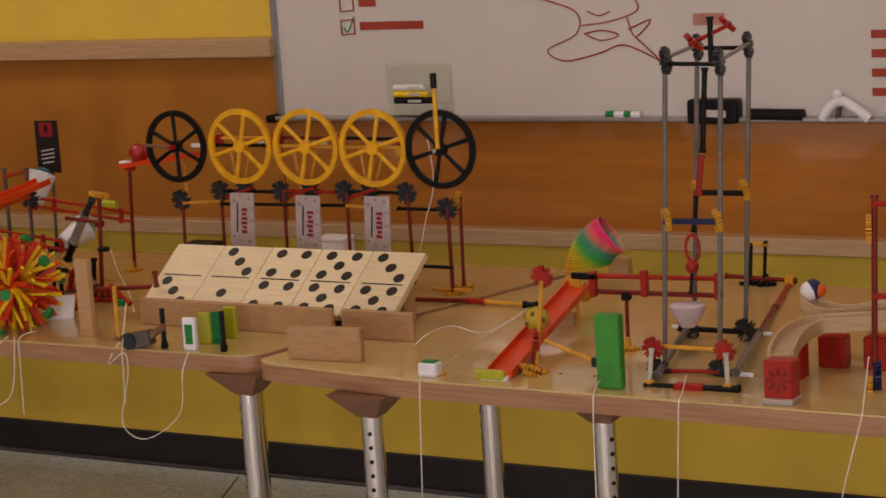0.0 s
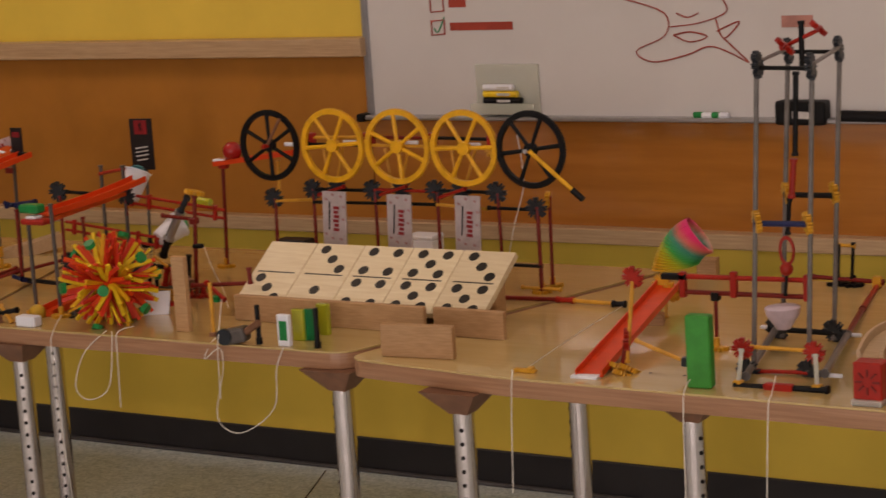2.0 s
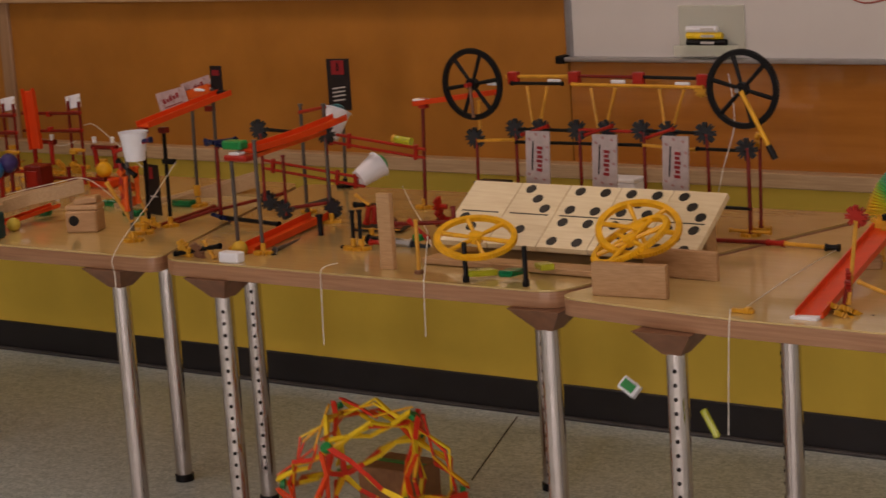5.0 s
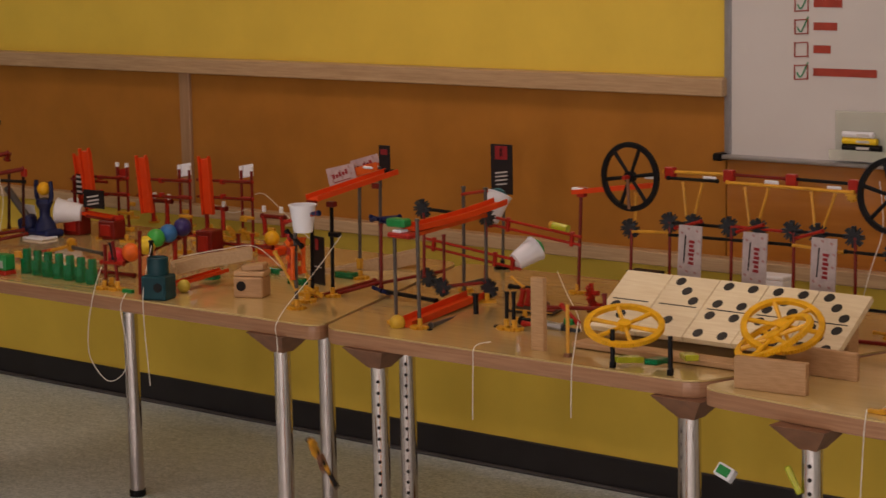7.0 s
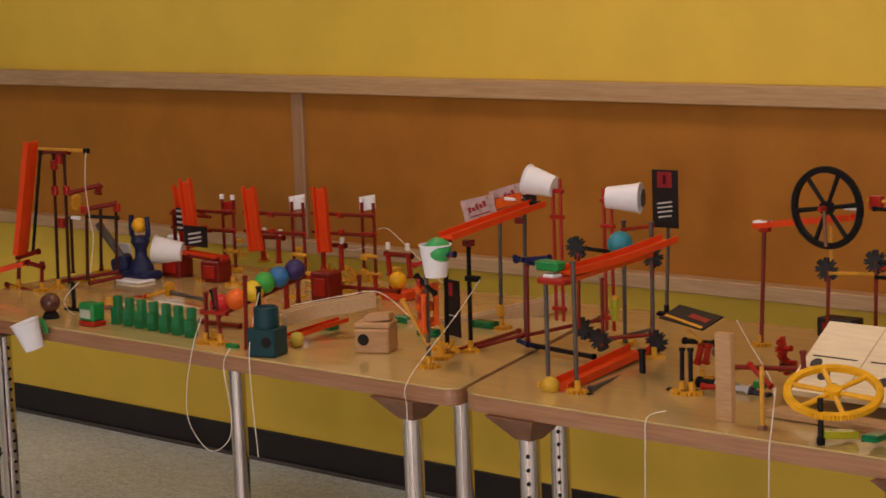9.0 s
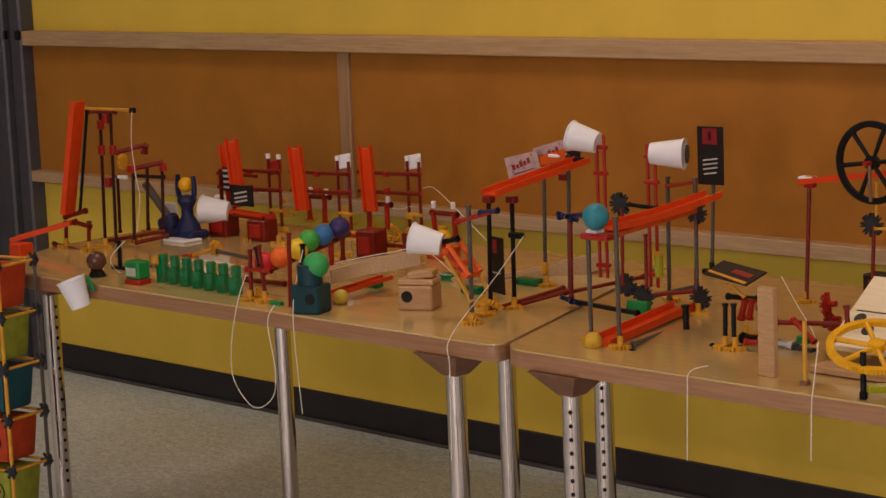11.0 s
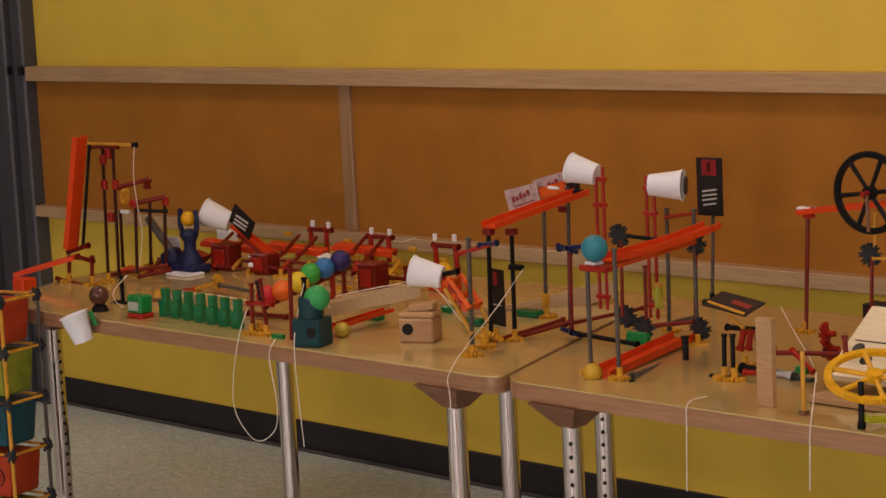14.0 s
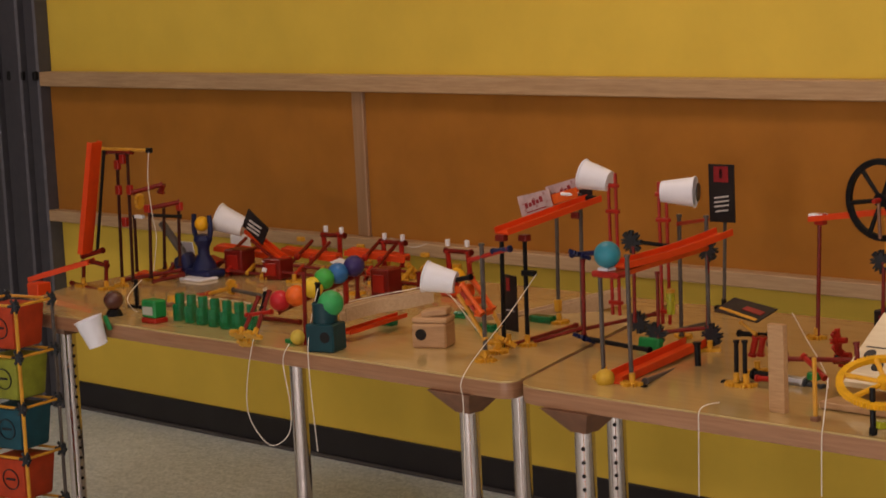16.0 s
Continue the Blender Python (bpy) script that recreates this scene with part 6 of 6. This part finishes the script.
# a short list: tick boxes, each with a plain bar for the handwritten name
for k, (w, done) in enumerate(((0.20, True), (0.055, False), (0.075, True), (0.09, True))):
    boxed(NX, NZ + 0.064 * k, 0.042, done)
    part("name_bar", box(w, 0.001, 0.022, (NX + 0.06 + w / 2 + 2.42, -0.0235, NZ + 0.064 * k + 0.012 - 1.08), 0), INK_R, wb)
for k, w in enumerate((0.05, 0.06, 0.07, 0.06)):
    x, z = -0.699, 1.129
    part("word_bar", box(w, 0.001, 0.02, (x + w / 2 + 2.42, -0.0235, z + k * 0.047 - 1.08), 0), INK_R, wb)
x, z = -1.148, 1.310
part("word_bar", box(0.085, 0.001, 0.03, (x + 0.03 + 2.42, -0.0235, z - 1.08), 0), plain("faint red ink", (0.46, 0.22, 0.18), 0.5), wb)
holder = thing("marker_holder", "clear plastic marker holder on the board tray", "holder", (-1.969, -0.045, 1.093))
part("back", box(0.20, 0.004, 0.135, (0, 0.018, -0.006), 0.001), CLOUDY, holder)
part("front", box(0.20, 0.003, 0.03, (0, -0.018, -0.006), 0.001), CLOUDY, holder)
for k, (z, mt) in enumerate(((0.010, GREENP), (0.030, BLACK), (0.048, LEMON), (0.066, WHITE))):
    mk = part("marker", rodm((-0.066, 0, z), (0.064 - 0.012 * k, 0, z), 0.0092), mt, holder)
    part("label_bar", box(0.04, 0.001, 0.007, (0.0, -0.0098, z - 0.0035)), CARDWHITE, mk)
pen = thing("dry_marker", "white marker with a green cap on the tray", "marker", (-1.352, -0.045, 1.086))
part("barrel", rodm((-0.05, 0, 0.0), (0.045, 0, 0.0), 0.0085), WHITE, pen)
part("cap", rodm((-0.052, 0, 0.0), (-0.028, 0, 0.0), 0.0092), GREENP, pen)
part("band", rodm((0.0, 0, 0.0), (0.02, 0, 0.0), 0.0087), GREENP, pen)
eraser = thing("board_eraser", "black dry-erase eraser box with a pale label", "eraser", (-1.101, -0.050, 1.065))
part("body", box(0.135, 0.05, 0.062, (0, 0, 0), 0.008, None, None, 2), BLACK, eraser)
part("label_bar", box(0.058, 0.001, 0.018, (0.01, -0.026, 0.018), 0, pose(0, 0, 0, 0, 3, 0)), CARDWHITE, eraser)
roll = thing("black_tube", "black foam tube lying on the tray", "tube", (-0.938, -0.045, 1.085))
part("tube", rodm((-0.07, 0, 0), (0.07, 0, -0.002), 0.0165, None, 14), BLACK, roll)
gun = thing("glue_gun", "white hot glue gun lying on the board tray", "glue gun", (-0.769, -0.050, 1.075))
part("barrel", ribbon([(-0.05, 0, 0.0), (-0.03, 0, 0.03), (0.0, 0, 0.045), (0.03, 0, 0.03), (0.07, 0, 0.0)], 0.013, None, 10), WHITE, gun)
part("trigger", rodm((-0.012, 0, 0.0), (-0.002, 0, 0.045), 0.007), GREYR, gun)
part("knob", ballm(0.013, (-0.01, 0, 0.062)), WHITE, gun)
part("nozzle", rodm((-0.052, 0, 0.0), (-0.07, 0, -0.004), 0.006, None, 8, 0.003), YELR, gun)


# ---- what moves ----
def motions():
    def still(ob):
        return ob.matrix_basis.copy()

    def placed(p, rx=0.0, ry=0.0, rz=0.0):
        return pose(*p, rx, ry, rz)

    # the arm of the right-hand gear swings over, the left-hand gear follows
    g = tuple(gear_r.location)
    walk(gear_r, [(t, placed(g, 0, a, 0)) for t, a in ((0, 0), (1.05, 0), (1.2, 38), (1.4, 82), (1.5, 96), (1.8, 120), (2.2, 136), (2.8, 146), (3.2, 150), (5.3, 152), (16, 152))])
    g = tuple(gear_l.location)
    walk(gear_l, [(t, placed(g, 0, a, 0)) for t, a in ((0, -135), (1.05, -135), (1.25, -80), (1.5, -40), (2.2, -12), (2.8, 0), (3.2, 12), (4.2, 70), (5.0, 128), (16, 130))])
    lie = ((-1.915, -1.275, 0.826), (-1.520, -1.262, 0.840), (-1.532, -1.205, 0.855))
    for k, (ob, end) in enumerate(zip(amber_gears, lie)):
        a = Vector(ob.location)
        e = Vector(end)
        spin = (12, -18, 15)[k]
        walk(ob, [(0, placed(a)), (1.05, placed(a)), (1.5, placed(a, 0, spin)), (3.2, placed(a + Vector((0, -0.01, 0)), 4, spin)),
                  (3.6, placed(a.lerp(e, 0.35) + Vector((0, 0, 0.02)), -20, spin)), (3.95, placed(a.lerp(e, 0.8), -45, spin)), (4.3, placed(e, (-74, -70, -64)[k], spin)), (16, placed(e, (-74, -70, -64)[k], spin))])
    # the red ball leaves its trough
    r0 = Vector(red_ball.location)
    walk(red_ball, [(0, placed(r0)), (3.25, placed(r0)), (3.7, placed(r0 + Vector((0.16, 0, -0.004)))), (3.9, placed(r0 + Vector((0.24, 0.12, -0.12)))), (4.3, placed((r0.x + 0.3, -0.5, 0.767))), (16, placed((r0.x + 0.3, -0.5, 0.767)))])

    # planks and small dominoes topple
    m = still(long_board)
    walk(long_board, [(0, m), (3.3, m), (3.6, m @ pose(0, 0, 0, 40)), (3.9, m @ pose(0, -0.004, 0.001, 89)), (16, m @ pose(0, -0.004, 0.001, 89))])
    for k, ob in enumerate(mini):
        m = still(ob)
        if k == 0:
            q = Vector(m.translation) + Vector((0.02, -0.16, 0))
            walk(ob, [(0, m), (3.3, m), (3.7, m @ pose(0, -0.05, 0.01, 60)), (4.1, placed((q.x, q.y, 0.3), 70)), (4.4, placed((q.x, q.y, 0.016), 90)), (16, placed((q.x, q.y, 0.016), 90))])
        else:
            end = m @ pose(0.03 * k - 0.07, 0.01, 0.008 + 0.004 * k, 0, 0, 35 * k - 60) @ pose(0, 0, 0, 84)
            walk(ob, [(0, m), (3.4, m), (3.7, m @ pose(0, 0, 0.004, 30, 0, 10)), (4.0, end), (16, end)])

    # what the strings pull off the tables in between
    for ob, t0, dx in ((motor, 3.3, 0.0), (motor_cord, 3.3, 0.0), (star_cord, 3.3, -0.05), (star_loop, 3.3, -0.05), (sheet_w, 3.4, 0.05)):
        m = still(ob)
        p0 = m.translation
        low = -0.62 if ob in (motor_cord, star_cord, star_loop) else 0.02 - p0.z
        walk(ob, [(0, m), (t0, m), (t0 + 0.35, Matrix.Translation((dx, -0.18, 0.01)) @ m), (t0 + 0.9, Matrix.Translation((dx, -0.32, low)) @ m), (16, Matrix.Translation((dx, -0.32, low)) @ m)])
    m = still(mast)
    walk(mast, [(0, m), (3.4, m), (3.8, m @ pose(0.03, 0.02, 0, 0, 30)), (4.3, m @ pose(0.06, 0.05, 0.012, 0, 84)), (16, m @ pose(0.06, 0.05, 0.012, 0, 84))])
    m = still(tube)
    q = Vector(m.translation)
    walk(tube, [(0, m), (3.4, m), (3.8, Matrix.Translation((0.05, -0.02, -0.04)) @ m), (4.3, pose(q.x + 0.10, q.y - 0.1, 0.755, 0, 62)), (16, pose(q.x + 0.10, q.y - 0.1, 0.755, 0, 62))])

    # the star ball rolls off the table, opens and swings above the floor
    s0 = Vector(star.location)
    spots_t = ((5.3, (-2.110, -1.408, 0.200)), (5.5, (-2.076, -1.207, 0.200)), (6.0, (-2.140, -1.680, 0.200)), (6.5, (-2.130, -1.800, 0.200)))
    walk(star, [(0, placed(s0)), (3.2, placed(s0)), (3.6, placed((s0.x - 0.03, s0.y - 0.2, s0.z - 0.02), 40)), (4.0, placed((s0.x, -1.3, 0.35), 60)), (4.4, placed((-2.45, -1.0, 0.22), 80))]
         + [(t, placed(q, 80, 12 * k)) for k, (t, q) in enumerate(spots_t)] + [(7.0, placed((-2.10, -2.15, 0.215), 80, 55)), (7.6, placed((-2.05, -2.45, 0.215), 80, 60)), (16, placed((-2.05, -2.5, 0.215), 80, 60))])
    for ob, m0, m1 in star_parts:
        mid = m0.lerp(m1, 0.5)
        walk(ob, [(0, m0), (3.5, m0), (4.1, mid), (4.7, m1), (16, m1)])

    # the soccer ball runs down the ramp and over the rim
    run_s = ((0, (-1.059, -1.180, 0.810)), (0.2, (-1.059, -1.280, 0.784)), (0.4, (-1.041, -1.370, 0.765)), (0.6, (-1.014, -1.430, 0.766)), (0.8, (-0.999, -1.430, 0.766)), (1.0, (-0.958, -1.430, 0.756)), (1.2, (-0.891, -1.580, 0.752)), (1.45, (-0.858, -1.700, 0.455)))
    walk(soccer, [(t, placed(q, 300 * t)) for t, q in run_s] + [(1.7, placed((run_s[-1][1][0], -1.75, 0.027), 400)), (16, placed((run_s[-1][1][0], -1.8, 0.027), 400))])
    m = still(slack)
    walk(slack, [(0, m), (0.45, m), (0.65, Matrix.Translation((0, -0.34, 0.02)) @ m), (0.85, Matrix.Translation((0, -0.5, -0.25)) @ m), (1.1, Matrix.Translation((0, -0.5, -0.71)) @ m), (16, Matrix.Translation((0, -0.5, -0.71)) @ m)])
    m = still(drop_w)
    walk(drop_w, [(0, m), (0.55, m), (0.8, placed((-1.131, -1.500, 0.777), 30, 40)), (1.0, placed((-1.114, -1.560, 0.607), 80, 60)), (1.2, placed((-1.197, -1.560, 0.643), 80, 30)), (1.5, placed((-1.186, -1.560, 0.457), 80, 30)), (3.0, placed((-1.444, -1.450, 0.200), 60, 60)),
                  (5.3, placed((-1.439, -1.420, 0.616), 60, 30)), (5.5, placed((-1.431, -1.420, 0.636), 60, 50)), (6.5, placed((-1.393, -1.420, 0.633), 60, 20)), (7.0, placed((-1.540, -1.420, 0.558), 60, 20)), (7.5, placed((-1.454, -1.420, 0.606), 60, 20)), (9, placed((-1.631, -1.420, 0.614), 60, 20)), (16, placed((-1.645, -1.420, 0.593), 60, 20))])
    m = still(drop_y)
    walk(drop_y, [(0, m), (0.45, m), (0.7, placed((-1.028, -1.560, 0.721), 30, 20)), (1.0, placed((-1.062, -1.560, 0.414), 60, 70)), (3.0, placed((-1.279, -1.450, 0.172), 60, 60)), (5.3, placed((-1.256, -1.420, 0.552), 60, 60)), (5.5, placed((-1.256, -1.420, 0.569), 60, 60)),
                  (6.5, placed((-1.244, -1.420, 0.575), 60, 60)), (7.0, placed((-1.374, -1.420, 0.571), 60, 60)), (7.5, placed((-1.380, -1.420, 0.581), 60, 60)), (9, placed((-1.564, -1.420, 0.584), 60, 60)), (16, placed((-1.589, -1.420, 0.582), 60, 60))])
    g = tuple(plumb.location)
    walk(plumb, [(t, placed(g, 0, a, 0)) for t, a in ((0, 0), (0.5, -1.5), (1.0, -0.8), (1.5, -4), (2.0, -1.5), (2.5, -3), (3.2, -1), (4.5, -1), (16, -1))])

    # the tied pieces at the seam drop
    m = still(drop_k)
    walk(drop_k, [(0, m), (6.45, m), (6.7, Matrix.Translation((-0.05, -0.1, 0.0)) @ m), (7.0, placed((-2.726, -1.470, 0.442), 40, 50)), (7.5, placed((-2.676, -1.470, 0.360), 40, 90)), (8.2, placed((-2.672, -1.500, 0.205), 40, 60)), (16, placed((-2.676, -1.500, 0.122), 40, 60))])
    m = still(drop_b)
    q = Vector(m.translation)
    walk(drop_b, [(0, m), (6.42, m), (6.6, Matrix.Translation((-0.02, -0.13, 0)) @ m), (6.95, placed((q.x - 0.03, q.y - 0.22, 0.01), 80)), (16, placed((q.x - 0.03, q.y - 0.22, 0.01), 80))])

    # the levers swing up and carry their cups, balls and vial with them
    def eased(m, p):
        return Matrix.Translation(Vector(p)) @ m.to_3x3().to_4x4()

    swing = ((0, 1.0), (7.02, 1.0), (7.2, 0.86), (7.4, 0.68), (7.6, 0.50), (7.8, 0.33), (8.0, 0.08), (8.12, -0.02), (8.25, 0.0))
    turns_a, turns_b = {}, {}
    for lev, low, angle, store in ((lever_a, (-2.762, -0.800, 0.860), 96, turns_a), (lever_b, (-2.566, -0.780, 0.938), -84, turns_b)):
        end, low = Vector(lev.location), Vector(low)
        up = placed(end)
        for t, f in swing:
            store[t] = placed(end.lerp(low, f), 0, angle * f) @ up.inverted()
        walk(lev, [(t, store[t] @ up) for t, f in swing] + [(16, up)])
    for ob, store in ((cup_a, turns_a), (cup_b, turns_b), (vial, turns_b)):
        m = still(ob)
        rows = [(t, q @ m) for t, q in store.items()] + [(16, m)]
        if ob is cup_a:  # it lies with its mouth turned from the room until the lever moves
            lying = eased(aim((0.35, 0.80, 0.45)), rows[0][1].translation)
            rows[0], rows[1] = (0, lying), (7.02, lying)
            rows[2] = (7.2, lying.lerp(rows[2][1], 0.6))
        walk(ob, rows)

    m = still(tipped)
    flat = Matrix.Translation((-0.02, 0.12, 0)) @ placed((m.translation.x, m.translation.y, 0.745), -86, 0, 10)
    walk(tipped, [(0, flat), (7.02, flat), (7.14, Matrix.Translation((0, 0.03, 0.02)) @ m), (7.22, m), (16, m)])

    # balls run down their tracks
    gr = ((8.2, (-3.077, -0.860, 1.086)), (8.5, (-3.075, -0.900, 1.072)), (8.6, (-3.052, -0.950, 1.060)), (8.8, (-3.018, -1.080, 1.052)),
          (9.0, (-3.007, -1.200, 1.008)), (9.25, (-3.027, -1.200, 0.983)), (9.5, (-3.194, -1.160, 0.938)), (9.8, (-3.398, -1.100, 0.855)), (10.0, (-3.479, -1.180, 0.851)), (10.2, (-3.424, -1.300, 0.858)))
    rest_g = tuple(green_ball.location)
    def carried(store, q):
        return [(t, placed((m @ Vector(q)))) for t, m in store.items() if t < 7.95]

    lain = carried(turns_a, (-3.002, -0.876, 1.136))
    nested = placed(turns_a[0] @ cup_a.matrix_basis.translation + Vector((0.35, 0.80, 0.45)).normalized() * 0.060)
    walk(green_ball, [(0, nested), (7.02, nested)] + lain[2:] + [(8.0, placed((-3.005, -0.876, 1.134)))] + [(t, placed(q)) for t, q in gr] + [(10.5, placed(rest_g)), (16, placed(rest_g))])
    bl = ((8.2, (-2.735, -0.805, 1.095)), (8.45, (-2.672, -0.820, 1.014)), (8.7, (-2.657, -0.840, 1.013)), (9.0, (-2.719, -0.900, 1.007)), (9.2, (-2.670, -1.020, 1.004)))
    rest_b = tuple(blue_ball.location)
    walk(blue_ball, carried(turns_b, (-2.745, -0.811, 1.101)) + [(8.0, placed((-2.742, -0.810, 1.100)))] + [(t, placed(q)) for t, q in bl] + [(9.5, placed(rest_b)), (16, placed(rest_b))])
    m = still(green_cap)
    q = Vector(m.translation)
    walk(green_cap, [(0, m), (9.3, m), (9.6, placed((q.x - 0.05, q.y + 0.12, q.z + 0.02), 30)), (10.1, placed((q.x - 0.12, q.y + 0.3, 0.75), 80)), (16, placed((q.x - 0.12, q.y + 0.3, 0.75), 80))])
    m = still(catch_cup)
    up_cup = Matrix.Translation(Vector((-3.015, -1.200, 0.949)))
    m2 = still(tip_arm)
    fold = m2 @ pose(0, 0, -0.01, 0, 46)
    walk(tip_arm, [(0, fold), (9.2, fold), (9.35, m2 @ pose(0, 0, 0, 0, 22)), (9.55, m2), (16, m2)])
    walk(catch_cup, [(0, up_cup), (9.2, up_cup), (9.35, eased(aim((-0.5, -0.2, 0.8)), (-3.085, -1.200, 0.947))), (9.55, m), (16, m)])

    # the paddles fall in turn, the last one first
    for k, (ob, at) in enumerate(paddles):
        m = still(ob)
        m = Matrix.Translation(m.translation)
        down = m @ pose(0.05, -0.10, 0.02, 84, 0, -64) @ pose(0, 0, 0, 0, 0, -17)
        t0 = (12.2, 11.9, 11.5, 11.1)[k]
        walk(ob, [(0, m), (t0, m), (t0 + 0.18, m @ pose(0, -0.03, 0.01, 34, 0, -25)), (t0 + 0.34, down), (16, down)])
    m = still(pull_cord)
    slackened = Matrix.Translation((-0.02, -0.05, -0.135)) @ m
    walk(pull_cord, [(0, m), (11.0, m), (11.35, slackened), (16, slackened)])
    c0, d0 = still(tip_cup), still(tip_card)
    keys = ((12.6, (-4.583, -0.620, 0.906)), (12.75, (-4.613, -0.620, 0.852)), (12.95, (-4.596, -0.620, 0.875)), (13.1, (-4.621, -0.620, 0.878)), (13.4, (-4.604, -0.620, 0.886)))
    walk(tip_cup, [(0, c0), (12.45, c0)] + [(t, eased(aim((-0.75, -0.45, 0.35)), q)) for t, q in keys] + [(16, eased(aim((-0.75, -0.45, 0.35)), keys[-1][1]))])
    shift = Vector((0.05, -0.01, -0.02))
    walk(tip_card, [(0, d0), (12.45, d0)] + [(t, placed(Vector(q) + shift, 0, 32)) for t, q in keys] + [(16, placed(Vector(keys[-1][1]) + shift, 0, 32))])
    m = still(trigger)
    walk(trigger, [(0, m), (15.5, m), (15.68, m @ pose(0.01, -0.05, 0.012, -14, -4)), (15.82, m @ pose(0.03, -0.10, 0.016, -30, -6)), (16, m @ pose(0.035, -0.118, 0.014, -38, -8))])
    q = Vector(face_ball.location)
    hid = placed(q + Vector((0.10, 0.10, 0)))
    walk(face_ball, [(0, hid), (15.2, hid), (15.45, placed(q + Vector((0.0, -0.02, 0.012)), 120)), (15.7, placed(q, 150)), (16, placed(q, 160))])
    m = still(raise_arm)
    low = m @ pose(0, 0, 0, 0, -24)
    walk(raise_arm, [(0, low), (12.5, low), (12.68, m @ pose(0, 0, 0, 0, -6)), (12.85, m), (16, m)])


motions()
